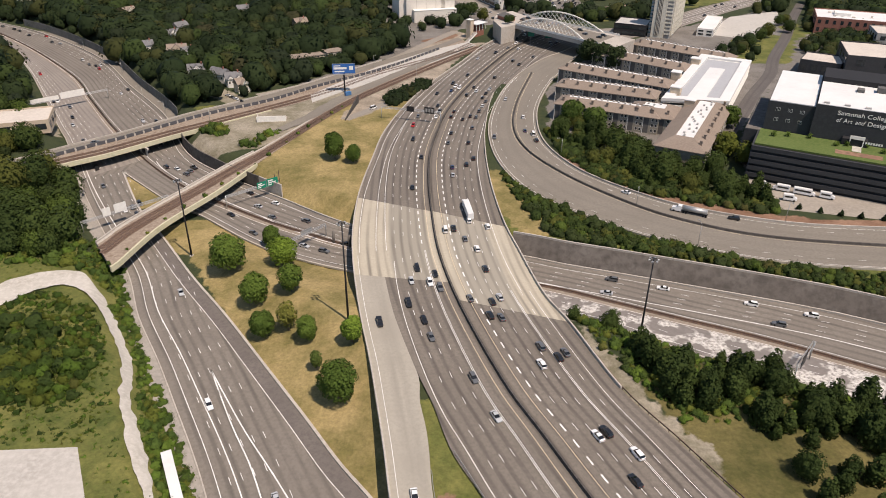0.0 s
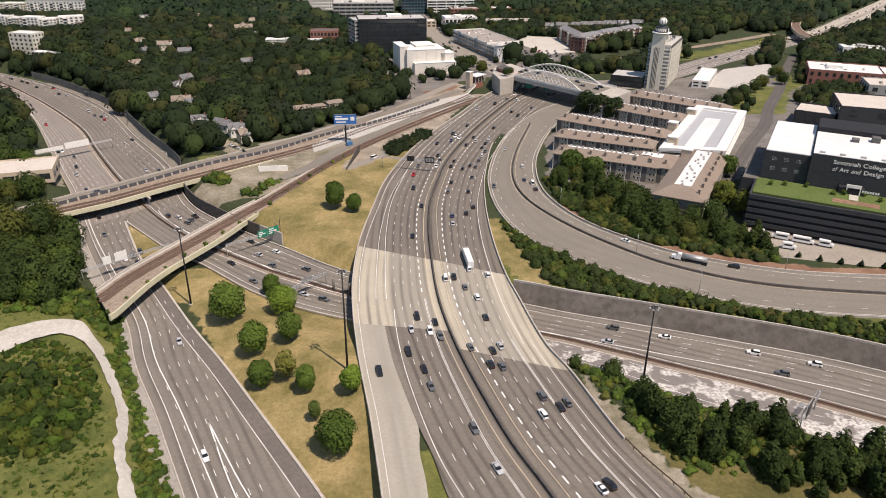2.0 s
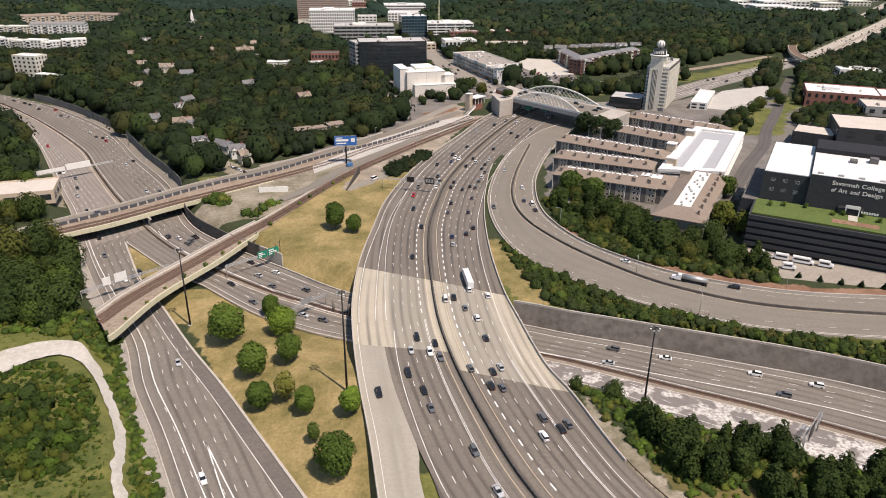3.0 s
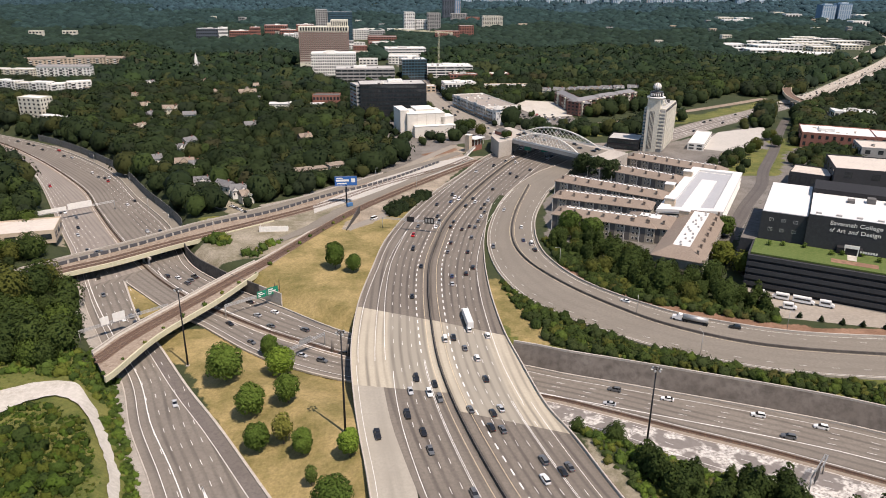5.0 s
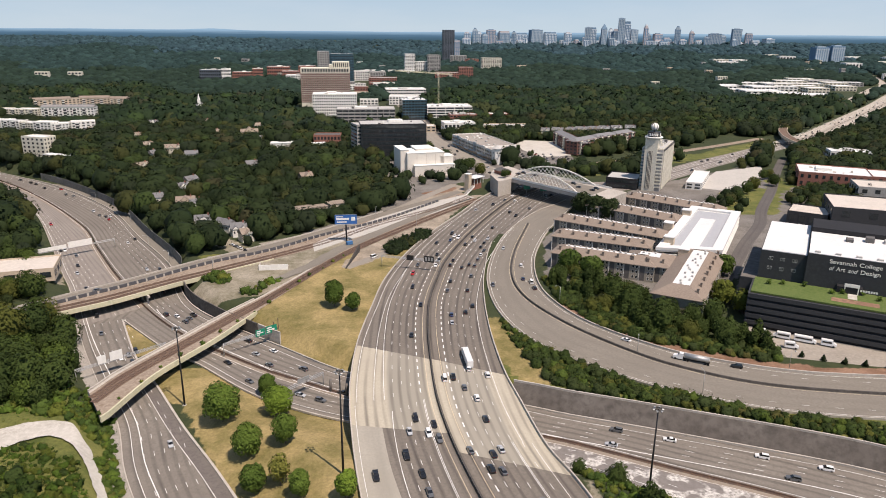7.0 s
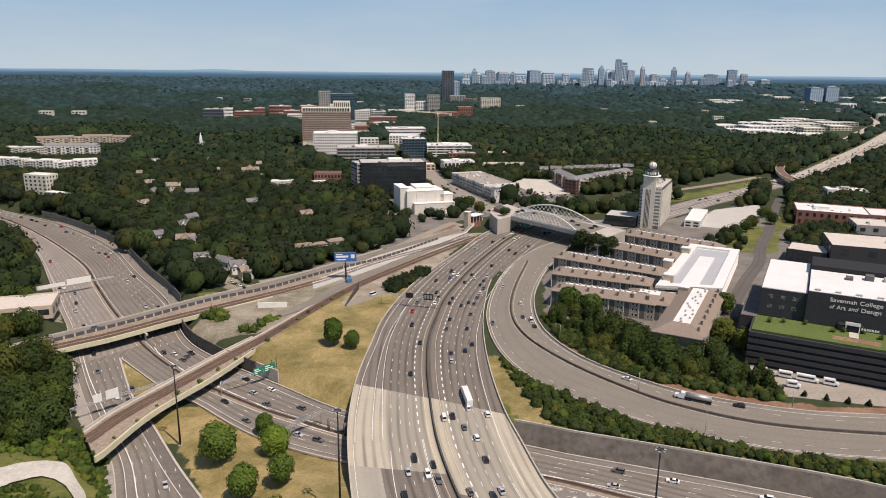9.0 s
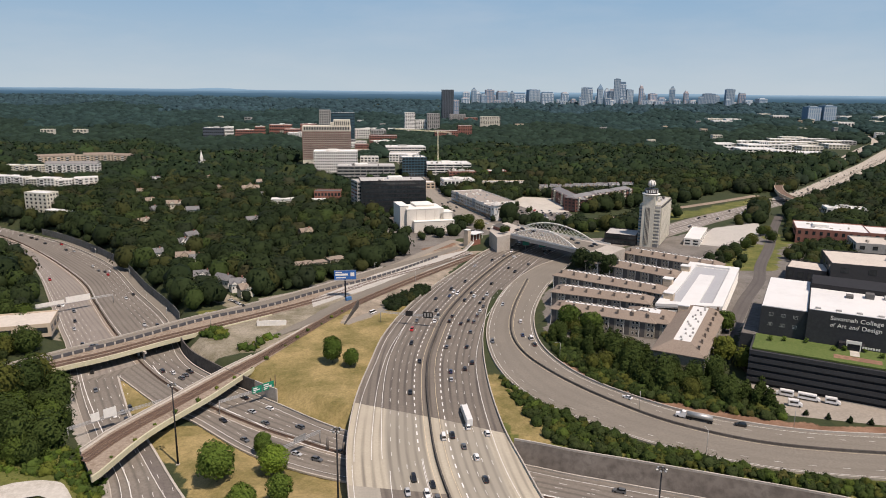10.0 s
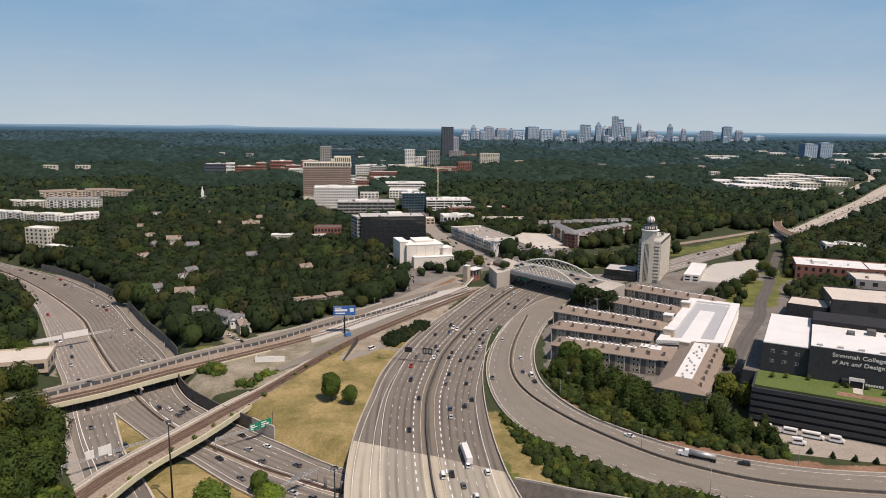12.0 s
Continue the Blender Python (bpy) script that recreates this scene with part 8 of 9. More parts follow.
for a, b, offs, gap, t_ in ((between(E1, (-440, 665), (-185, 328)), between(E4, (-500, 715), (-162, 355)), (6.8, 10.5, 14.2, 18), 60, True),
                            (between(E5, (-520, 750), (-143, 366)), between(E4, (-500, 715), (-157, 349)), (4.4, 7.8, 11.5, 15.2), 60, False),
                            (between(E1, (-185, 328), (-46, 98)), between(E2, SPLIT, (-4, 110)), (9.2, 12.8, 16.5, 20.2), 50, True),
                            (between(E3, (-111, 288), (180, 143)), between(E4, (-105, 301), (180, 162)), (6.0, 9.8), 55, True),
                            (between(E5, (-143, 366), (190, 192)), between(E4, (-157, 349), (190, 157)), (5.6, 9.2, 12.8, 16.4), 42, False)):
    for o in offs:
        traffic(lerp_path(a, b, o), LOW + 0.03, gap, t_)
traffic(lerp_path(B1_FAR, B1_NEAR, 5.0, 200)[6:150], 0.07, 90, True)

def big_truck(x, y, z, ang, tank=False):
    ob = thing("tanker_truck" if tank else "semi_truck", "silver tanker truck on the curved ramp" if tank else "white semi-trailer truck on the freeway", "truck", "", pose(x, y, z, 0, 0, ang))
    bm = bmesh.new()
    loft(bm, [(2.0, 1.2, 0.6, 1.15, 3.1), (3.6, 1.2, 0.6, 1.1, 3.2), (4.2, 1.2, 0.6, 1.1, 2.2), (6.2, 1.1, 0.6, 1.0, 1.9)])
    part("cab", bm, PAINTS["white"], ob)
    bm = bmesh.new()
    if tank:
        tube(bm, (-9, 0, 2.2), (1.6, 0, 2.2), 1.2, n=18)
        part("tank", bm, GALV, ob, "polished tank", True)
    else:
        box(bm, -12.5, 1.6, -1.3, 1.3, 1.1, 4.1, None, 0.06)
        part("trailer_box", bm, WHITE_ROOF, ob)
    slab_mesh("chassis", -9 if tank else -12.3, 2.5, -0.5, 0.5, 0.6, 1.1, DARK_METAL, ob)
    slab_mesh("windscreen", 4.0, 4.15, -1.0, 1.0, 2.2, 2.95, CAR_GLASS, ob)
    for px_ in (5.2, 1.0, -0.2, -7.5, -8.7):
        for q in (-1.05, 1.05):
            bm = bmesh.new()
            tube(bm, (px_, q - 0.15, 0.5), (px_, q + 0.15, 0.5), 0.5, n=10)
            part("wheel", bm, TYRE, ob)


_p = lerp_path(ml, al, 15.4)
big_truck(*_p[nearest(_p, 16, 284)], 0.04, 98)
_p = lerp_path(RO, RAMP_MED, 7.0)
_k = nearest(_p, 110, 283)
big_truck(*_p[_k], 0.05, math.degrees(math.atan2(*(_p[_k] - _p[_k + 1])[::-1])), True)
def shuttle_bus(x, y, ang, l, label):
    ob = thing("shuttle_bus", label, "bus", "buses on the campus lot", pose(x, y, level_at(x, y) + 0.35, 0, 0, ang))
    bm = bmesh.new()
    loft(bm, [(-l / 2, 1.12, 0.5, 1.08, 2.9), (-l / 2 + 0.2, 1.2, 0.4, 1.15, 3.0), (l / 2 - 1.6, 1.2, 0.4, 1.15, 3.0), (l / 2 - 1.3, 1.15, 0.4, 1.05, 2.0), (l / 2, 1.0, 0.5, 0.9, 1.4)])
    part("body", bm, PAINTS["white"], ob)
    for q in (-1, 1):
        slab_mesh("window_strip", -l / 2 + 0.6, l / 2 - 2.0, min(q * 1.16, q * 1.22), max(q * 1.16, q * 1.22), 1.6, 2.4, CAR_GLASS, ob)
    slab_mesh("windscreen", l / 2 - 1.5, l / 2 - 1.35, -0.95, 0.95, 1.9, 2.7, CAR_GLASS, ob)
    for px_ in (-l / 2 + 1.5, l / 2 - 1.2):
        for q in (-1.05, 1.05):
            bm = bmesh.new()
            tube(bm, (px_, q - 0.14, 0.42), (px_, q + 0.14, 0.42), 0.42, n=10)
            part("wheel", bm, TYRE, ob)


for x, y, l, a in ((154, 312, 6.5, -28), (162, 308, 7.5, 152), (171, 303.5, 9.5, -28), (180, 299.5, 6.5, -28), (161.5, 297, 6.0, -20)):
    shuttle_bus(x, y, a, l, "white shuttle bus parked by the dark deck")
LC = random.Random(4)
for k in range(26):
    x, y = 92 + (k % 7) * 8 + LC.uniform(-1, 1), 772 + (k // 7) * 15
    kd, cl, _ = LC.choices(KINDS, [w for _, _, w in KINDS])[0]
    put_car(kd, cl, x, y, level_at(x, y) + 0.15, 60 + LC.choice((0, 180)))
far_traffic(FAR_BEND[3:], (-8, 8), 60, 0.22)
far_traffic(FAR_LINE[:5], (-15, -10, -5, 5, 10, 15), 125, 1.78)
far_traffic([(58, 687), (37, 745), (18.6, 805), (0, 868), (-16, 935)], (-6, 4), 90, 0.1)
put_car("van", "white", -44, 425, level_at(-44, 425) + 0.14, 55)
far_traffic([(62, 640), (128, 562)], (-4, 4), 22, DECK_Z + 0.25)
for k_, (x_, y_, c_) in enumerate(((-141, 448, "white"), (-137.5, 444.5, "grey"), (-134, 441, "white"), (-130, 436.5, "black"))):
    put_car("sedan", c_, x_, y_, level_at(x_, y_) + 0.05, 140)


# ---- plants ----
TONE = (("deep", (0.030, 0.042, 0.013)), ("mid", (0.041, 0.055, 0.016)), ("olive", (0.070, 0.070, 0.018)), ("bright", (0.060, 0.080, 0.018)), ("dull", (0.036, 0.045, 0.017)), ("rust", (0.070, 0.062, 0.022)))


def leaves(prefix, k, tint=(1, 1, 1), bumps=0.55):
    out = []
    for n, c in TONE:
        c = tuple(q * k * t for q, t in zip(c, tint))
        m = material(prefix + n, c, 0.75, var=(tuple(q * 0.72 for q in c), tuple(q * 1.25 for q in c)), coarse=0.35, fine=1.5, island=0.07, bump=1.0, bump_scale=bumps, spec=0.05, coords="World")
        out.append(m)
    return out


# the hill leaves' blue tint is a first touch of painted distance haze
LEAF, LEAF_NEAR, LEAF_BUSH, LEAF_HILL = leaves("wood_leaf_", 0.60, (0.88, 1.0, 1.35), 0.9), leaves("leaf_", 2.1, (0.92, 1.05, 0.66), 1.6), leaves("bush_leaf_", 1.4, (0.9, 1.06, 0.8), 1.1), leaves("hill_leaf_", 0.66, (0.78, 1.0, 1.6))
# aerial haze mixed into the leaf colours, bluer and paler with each farther band
HAZED_LEAF = [[material("hazed_leaf_%d%d" % (i, k), tuple(a * q for a in c), 0.8, var=(tuple(a * q * 0.8 for a in c), tuple(a * q * 1.15 for a in c)), coarse=0.01, fine=0.1, island=0.12, spec=0.05, coords="World") for k, q in enumerate((0.85, 1.0, 1.25))]
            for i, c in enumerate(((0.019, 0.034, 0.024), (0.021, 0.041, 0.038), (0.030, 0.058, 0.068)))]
LEAF_SCRUB = leaves("scrub_leaf_", 0.98, (0.86, 1.07, 0.76), 1.1)
GROVE = leaves("grove_leaf_", 1.0, (0.92, 1.03, 0.95), 0.9)
BARK = material("bark", (0.10, 0.08, 0.06), 0.9, var=((0.07, 0.055, 0.04), (0.14, 0.115, 0.09)), coarse=0.8, fine=4)


def bulk(name, V, T, mats, slots=None, parent=None, N=None):
    """A mesh of triangles straight from arrays; N are soft leaf normals."""
    V, T = np.asarray(V, np.float32), np.asarray(T, np.int32)
    me = bpy.data.meshes.new(name)
    me.vertices.add(len(V))
    me.vertices.foreach_set("co", V.ravel())
    me.loops.add(len(T) * 3)
    me.loops.foreach_set("vertex_index", T.ravel())
    me.polygons.add(len(T))
    me.polygons.foreach_set("loop_start", np.arange(0, len(T) * 3, 3, dtype=np.int32))
    for m in mats:
        me.materials.append(m)
    if slots is not None:
        me.polygons.foreach_set("material_index", np.asarray(slots, np.int32))
    me.update(calc_edges=True)
    me.validate()
    if N is not None:
        me.polygons.foreach_set("use_smooth", np.ones(len(me.polygons), dtype=bool))
        me.normals_split_custom_set_from_vertices(np.asarray(N, np.float32).tolist())
    ob = new(name, me)
    ob.parent = parent
    return ob


def cards(rng, c, nrm, size):
    """Leaf sprays: two triangles each, folded a little along the middle."""
    n = len(c)
    nrm = nrm / np.linalg.norm(nrm, axis=1)[:, None]
    r = rng.randn(n, 3)
    u = np.cross(nrm, r)
    u /= np.linalg.norm(u, axis=1)[:, None]
    w = np.cross(nrm, u)
    s = size[:, None]
    P = np.stack([c - u * s, c - w * s * 0.7 + nrm * s * 0.15, c + u * s, c + w * s * 0.7 + nrm * s * 0.15], 1).reshape(-1, 3)
    i = np.arange(n)[:, None] * 4
    return P, np.concatenate([i + [0, 1, 2], i + [0, 2, 3]])


def ico(sub):
    bm = bmesh.new()
    bmesh.ops.create_icosphere(bm, subdivisions=sub, radius=1.0)
    V = np.array([v.co[:] for v in bm.verts])
    T = np.array([[v.index for v in f.verts] for f in bm.faces])
    bm.free()
    return V, T


def crown(seed, n_lobes, n_cards, size, core_sub=2, conic=0.0, wide=1.0, base=0.28, shag=0.24, ruffle=0.38, fill=0.85):
    """Leaf sprays over the outside of uneven lobes, round one lumpy core. Crown of unit height; conic narrows it to the top."""
    rng = np.random.RandomState(seed)
    L, R = [], []
    for k in range(n_lobes):
        h = base + (0.93 - base) * (k + 0.5) / n_lobes
        a = k * 2.4 + rng.rand()
        t = (h - base) / (1 - base)
        reach = (0.33 * math.sqrt(max(0.04, 1 - (2 * t - 0.85) ** 2 * 0.75)) * (1 - conic) + 0.30 * (1 - t) * conic) * wide
        L.append((math.cos(a) * reach * 0.62, math.sin(a) * reach * 0.62, h))
        R.append(reach * (0.44 + 0.36 * rng.rand()))
    L, R = np.array(L), np.array(R)
    mid = np.array([0, 0, base + (1 - base) * 0.38])

    def soft(P, D):
        out = (P - mid) * [1, 1, 0.8]
        n = 0.42 * D + 0.62 * out / (np.linalg.norm(out, axis=1)[:, None] + 1e-6) + [0, 0, 0.14]
        return n / np.linalg.norm(n, axis=1)[:, None]

    # the core reaches to the outermost lobe in each direction
    cv, ct = ico(core_sub)
    reach = np.full(len(cv), 0.2 * min(wide, 1.0))
    for c, r in zip(L, R * 0.93):
        b = cv @ (c - mid)
        disc = b * b - (c - mid) @ (c - mid) + r * r
        reach = np.maximum(reach, np.where(disc > 0, b + np.sqrt(np.maximum(disc, 0)), 0))
    q = mid + cv * (reach * (fill + rng.uniform(-0.07, 0.07, len(cv))))[:, None]
    V, T, N = [q], [ct], [soft(q, cv)]
    # sprays only where they are not buried in another lobe
    w = R ** 2
    many = n_cards * 4
    pick = rng.choice(n_lobes, many, p=w / w.sum())
    d = rng.randn(many, 3)
    d /= np.linalg.norm(d, axis=1)[:, None]
    d[:, 2] = np.where(d[:, 2] < -0.35, -d[:, 2], d[:, 2])
    c = L[pick] + d * (R[pick] * (0.88 + shag * rng.rand(many)))[:, None] * [1, 1, 0.9]
    deep = np.min(np.linalg.norm(c[:, None] - L[None], axis=2) / R[None], axis=1)
    keep = np.argsort(deep < 0.84, kind="stable")[:n_cards]
    c, d = c[keep], d[keep]
    P, Q = cards(rng, c, d + rng.randn(len(c), 3) * 0.17 + [0, -0.12, 0.25], size * (0.55 + 0.9 * rng.rand(len(c))))
    V.append(P)
    T.append(Q + len(q))
    n = soft(P, np.repeat(d, 4, 0)) + np.repeat(rng.randn(len(c), 3) * ruffle, 4, 0)
    N.append(n / np.linalg.norm(n, axis=1)[:, None])
    return np.concatenate(V), np.concatenate(T), np.concatenate(N)


def tree(name, label, seed, height, wide, mat, at, n_cards=900, conic=0.0, group="", size=0.06, base=0.2, lean_crown=1.0):
    ob = thing(name, label, "tree", group, at)
    V, T, N = crown(seed, 30, n_cards, size, 2, conic, wide, base, 0.42, 0.26, 0.82)
    bulk("crown", V * height, T, [mat], parent=ob, N=N)
    bm = bmesh.new()
    tube(bm, (0, 0, -0.5), (0, 0, height * 0.45), height * 0.022, height * 0.012)
    rng = random.Random(seed)
    for k in range(6):
        a, z = k * 1.1 + rng.random(), height * (0.18 + 0.05 * k)
        r = height * 0.17 * wide
        tube(bm, (0, 0, z), (math.cos(a) * r, math.sin(a) * r, z + height * 0.16), height * 0.01, height * 0.004, 5)
    part("trunk", bm, BARK, ob, "brown trunk with limbs")
    return ob


def level(x, y):
    return float(ground_height(np.array([x]), np.array([y]))[0])


# trees on the dry grass
PLANTED = [(-83.9, 237.2, 14.7, 13.1), (-72.7, 261.4, 9.8, 6.9), (-64.2, 244.3, 12.0, 11.1), (-68.4, 215.0, 12.2, 9.8), (-55.5, 218.0, 10.9, 8.5), (-61.6, 196.1, 10.4, 8.5), (-52.9, 197.8, 11.7, 6.9), (-45.1, 191.1, 9.3, 6.8), (-29.3, 186.3, 10.2, 6.4), (-39.9, 177.2, 7.5, 3.7), (-31.0, 163.8, 12.8, 11.7), (-56.5, 342.1, 14.2, 10.0), (-46.5, 337.8, 9.2, 7.7)]   # x, y, height, crown width
for k, (x, y, h, w) in enumerate(PLANTED):
    tone = (1, 0, 3, 1, 1, 0, 5, 1, 3, 4, 0, 0, 0)[k]
    w *= 0.92
    tree("tree", ("small thin tree with grey-brown foliage on dry grass" if tone in (4, 5) else "round leafy green tree on dry grass"), 10 + k, h, w / h / 0.78, LEAF_NEAR[tone],
         pose(x, y, level(x, y), 0, 0, k * 50), 2600 if tone not in (4, 5) else 800, group="trees on the dry grass", size=0.034, base=0.22)


OPEN_LAND = [[(84, 800), (150, 820), (165, 772), (95, 742)], [(138, 815), (150, 796), (238, 850), (262, 850), (262, 790), (190, 735), (138, 745)], [(78, 640), (40, 640), (-10, 800), (-34, 940), (-8, 946), (34, 815)], [(200, 640), (262, 700), (330, 765), (352, 822), (262, 760), (215, 700)], [(372, 800), (412, 815), (470, 905), (470, 992), (410, 961), (430, 1031), (278, 863), (253, 784), (300, 800), (372, 870)]]   # meadow and verges with no trees


def scatter(poly, spacing, seed, keep=3.0, rails=True, foot=True, cut_keep=None):
    """Jittered points inside a polygon, clear of roads and buildings."""
    rng = np.random.RandomState(seed)
    p = np.array(poly)
    xs = np.arange(p[:, 0].min(), p[:, 0].max(), spacing)
    ys = np.arange(p[:, 1].min(), p[:, 1].max(), spacing)
    X, Y = np.meshgrid(xs, ys)
    X = (X + rng.uniform(-0.45, 0.45, X.shape) * spacing).ravel()
    Y = (Y + rng.uniform(-0.45, 0.45, Y.shape) * spacing).ravel()
    ok = in_poly(X, Y, poly)
    X, Y = X[ok], Y[ok]
    ok = clearance(X, Y, ROADS_HIGH + (RAIL_LINES if rails else []) + STREETS) > keep
    ok &= cut_clearance(X, Y) > (keep if cut_keep is None else cut_keep)
    if foot:
        for f in FOOT + LOTS:
            ok &= ~in_poly(X, Y, f)
    for f in OPEN_LAND:
        ok &= ~in_poly(X, Y, f)
    for hx, hy, gap, half in OPENINGS:
        r = math.hypot(hx, hy)
        ux, uy = -hx / r, -hy / r
        along, across = (X - hx) * ux + (Y - hy) * uy, (X - hx) * uy - (Y - hy) * ux
        ok &= ~((along > -9) & (along < gap) & (np.abs(across) < half + 2))
    return X[ok], Y[ok], rng


RAIL_LINES = [corridor(B1_NEAR, B1_FAR), corridor(B2_NEAR, B2_FAR), corridor(between(B2_FAR, (-98, 356), (24, 592)), between(B1_NEAR, (-137, 388), (24, 592)))]


def forest(name, label, X, Y, rng, height, variants, mats, weights):
    """Many trees as one sheet of woodland."""
    n = len(X)
    Z = ground_height(X, Y) - 0.5
    which = rng.randint(len(variants), size=n)
    tone = rng.choice(len(mats), n, p=np.array(weights) / sum(weights))
    H = height(n, rng, X, Y)
    H = H * (1 + 0.2 * np.sin(X / 31.0 + 1.3 * np.sin(Y / 47.0)) * np.cos(Y / 38.0))
    for hx, hy, gap, half in OPENINGS:        # low yards in front of the houses
        r = math.hypot(hx, hy)
        along, across = (X - hx) * -hx / r + (Y - hy) * -hy / r, (X - hx) * -hy / r + (Y - hy) * hx / r
        low = (along > -2) & (along < 150) & (np.abs(across) < half + 1)
        H = np.where(low, np.minimum(H, 5.2 + np.maximum(along, 0) * 140 / r), H)
    A = rng.rand(n) * 6.283
    S = H * rng.uniform(0.85, 1.2, n)
    VV, TT, SS, NN, o = [], [], [], [], 0
    for k, (V, T, N) in enumerate(variants):
        i = np.where(which == k)[0]
        if not len(i):
            continue
        c, s = np.cos(A[i])[:, None], np.sin(A[i])[:, None]
        x = (V[:, 0] * c - V[:, 1] * s) * S[i][:, None] + X[i][:, None]
        y = (V[:, 0] * s + V[:, 1] * c) * S[i][:, None] + Y[i][:, None]
        z = V[:, 2] * H[i][:, None] + Z[i][:, None]
        VV.append(np.stack([x, y, z], -1).reshape(-1, 3))
        TT.append((T[None] + (np.arange(len(i)) * len(V))[:, None, None]).reshape(-1, 3) + o)
        NN.append(np.stack([N[:, 0] * c - N[:, 1] * s, N[:, 0] * s + N[:, 1] * c, np.broadcast_to(N[:, 2], (len(i), len(N)))], -1).reshape(-1, 3))
        SS.append(np.repeat(tone[i], len(T)))
        o += len(i) * len(V)
    ob = bulk(name, np.concatenate(VV), np.concatenate(TT), mats, np.concatenate(SS), N=np.concatenate(NN))
    return tagged(ob, label, "woodland", kind="stuff")


def lump(seed, sub, rough, wide=0.42):
    V, T = ico(sub)
    rng = np.random.RandomState(seed)
    V = V * (1 + rng.uniform(-rough, rough, len(V)))[:, None]
    return V * [wide, wide, 0.5] + [0, 0, 0.52], T, V / np.linalg.norm(V, axis=1)[:, None]


LOD1 = [crown(200 + k, 13 + 2 * (k % 3), 104, 0.052, 2, 0.0, 1.2 + 0.14 * (k % 4), 0.12 + 0.05 * (k % 2), 0.3, 0.15, 0.86) for k in range(10)]
LOD1B = [crown(250 + k, 10 + 2 * (k % 3), 62, 0.06, 2, 0.0, 1.2 + 0.14 * (k % 4), 0.12, 0.3, 0.14, 0.88) for k in range(10)]
LOD2 = [crown(300 + k, 7, 22, 0.085, 2, 0.0, 1.45 + 0.12 * (k % 3), 0.1, 0.2, 0.16) for k in range(8)]
def soften(q, k):
    """Turns leaf normals towards the sky."""
    n = q[2] * k + [0, 0, 1 - k]
    return q[0], q[1], n / np.linalg.norm(n, axis=1)[:, None]


LOD3 = [lump(400 + k, 1, 0.24, 0.60 + 0.08 * (k % 4)) for k in range(8)]

WOOD_TREE = "dense leafy tree at the edge of a wood"
protos = []
for k, (h, w, conic, tone) in enumerate(((13, 1.2, 0, 0), (15, 1.15, 0, 1), (11, 1.3, 0, 2), (13, 1.25, 0, 3), (14, 0.95, 0.6, 0), (9, 1.35, 0, 4), (13, 0.9, 0.7, 1), (13, 1.2, 0, 1), (15, 1.2, 0, 2), (12, 1.3, 0, 0))):
    protos.append(tree("tree", WOOD_TREE if not conic else "dark narrow evergreen tree in a dense row", 30 + k, h, w, GROVE[tone], pose(0, 0, -60 - 20 * k), 760, conic, "trees along the roads", 0.038, 0.08))
used = set()


def stand(poly, spacing, seed, kinds, keep=2.0, scale=(0.75, 1.15), limit=110):
    X, Y, rng = scatter(poly, spacing, seed, keep)
    pts = list(zip(X, Y))
    rng.shuffle(pts)
    for x, y in pts[:limit]:
        k = int(rng.choice(kinds))
        s = rng.uniform(*scale)
        m = pose(x, y, level(x, y) - 0.2, 0, 0, rng.uniform(0, 360)) @ Matrix.Diagonal((s, s, s * rng.uniform(0.9, 1.1), 1))
        if k not in used:
            used.add(k)
            protos[k].matrix_basis = m
        else:
            c = copy_thing(protos[k], m)
            c.matrix_basis = m


W3 = [(64, 402), (62, 378), (76, 338), (98, 311), (124, 297), (150, 288), (156, 316), (140, 330), (112, 347), (100, 372), (80, 402)]
W4 = [(62, 188), (72, 183), (94, 173), (116, 163), (140, 152), (165, 138), (160, 112), (130, 104), (100, 108), (95, 124), (92, 140), (90, 148), (76, 153), (66, 153), (62, 160)]
W1 = [(-262, 405), (-238, 398), (-203, 340), (-186, 316), (-163, 282), (-143, 258), (-150, 240), (-175, 234), (-205, 232), (-262, 300)]
stand(W3, 5.6, 1, (0, 1, 4, 6, 2, 4, 6), 3.0, (0.45, 0.9), 105)
stand(W4, 4.9, 2, (4, 6, 4, 6, 4, 6, 0), 2.0, (0.45, 0.85), 112)
for x_, y_, s_ in ((58.5, 199, 0.6), (46.5, 203.5, 0.42)):
    copy_thing(protos[7], pose(x_, y_, level(x_, y_), 0, 0, 40) @ Matrix.Diagonal((s_, s_, s_, 1)))
stand(W1, 9.0, 3, (3, 5, 7, 8, 9, 7, 9), 6.5, (0.6, 1.25), 85)
for p in protos:
    if protos.index(p) not in used:
        x, y = -235.0 - 6 * protos.index(p), 300.0
        p.matrix_basis = pose(x, y, level(x, y))

W1B = [(-800, 780), (-480, 700), (-398, 612), (-338, 545), (-278, 455), (-245, 412), (-330, 420), (-262, 300), (-262, 215), (-500, 300), (-800, 500)]
W2 = [(-590, 800), (-450, 720), (-360, 662), (-270, 575), (-212, 492), (-166, 428), (-144, 422), (-122, 440), (-90, 478), (-58, 524), (-38, 566), (-34, 608), (-75, 650), (-105, 700), (-130, 760), (-140, 900), (-350, 1120), (-900, 1120)]
tall = lambda n, rng, X, Y: 7 + 13 * rng.rand(n) ** 1.3
X1, Y1, r1 = scatter(W1B, 10.5, 11, 9)
X2, Y2, r2 = scatter(W2, 9.4, 12, 4.5)
near_ = (Y2 < 760) & (X2 > -0.68 * Y2 - 50)
in1_ = X1 > -0.68 * Y1 - 50
X1, Y1 = X1[in1_], Y1[in1_]
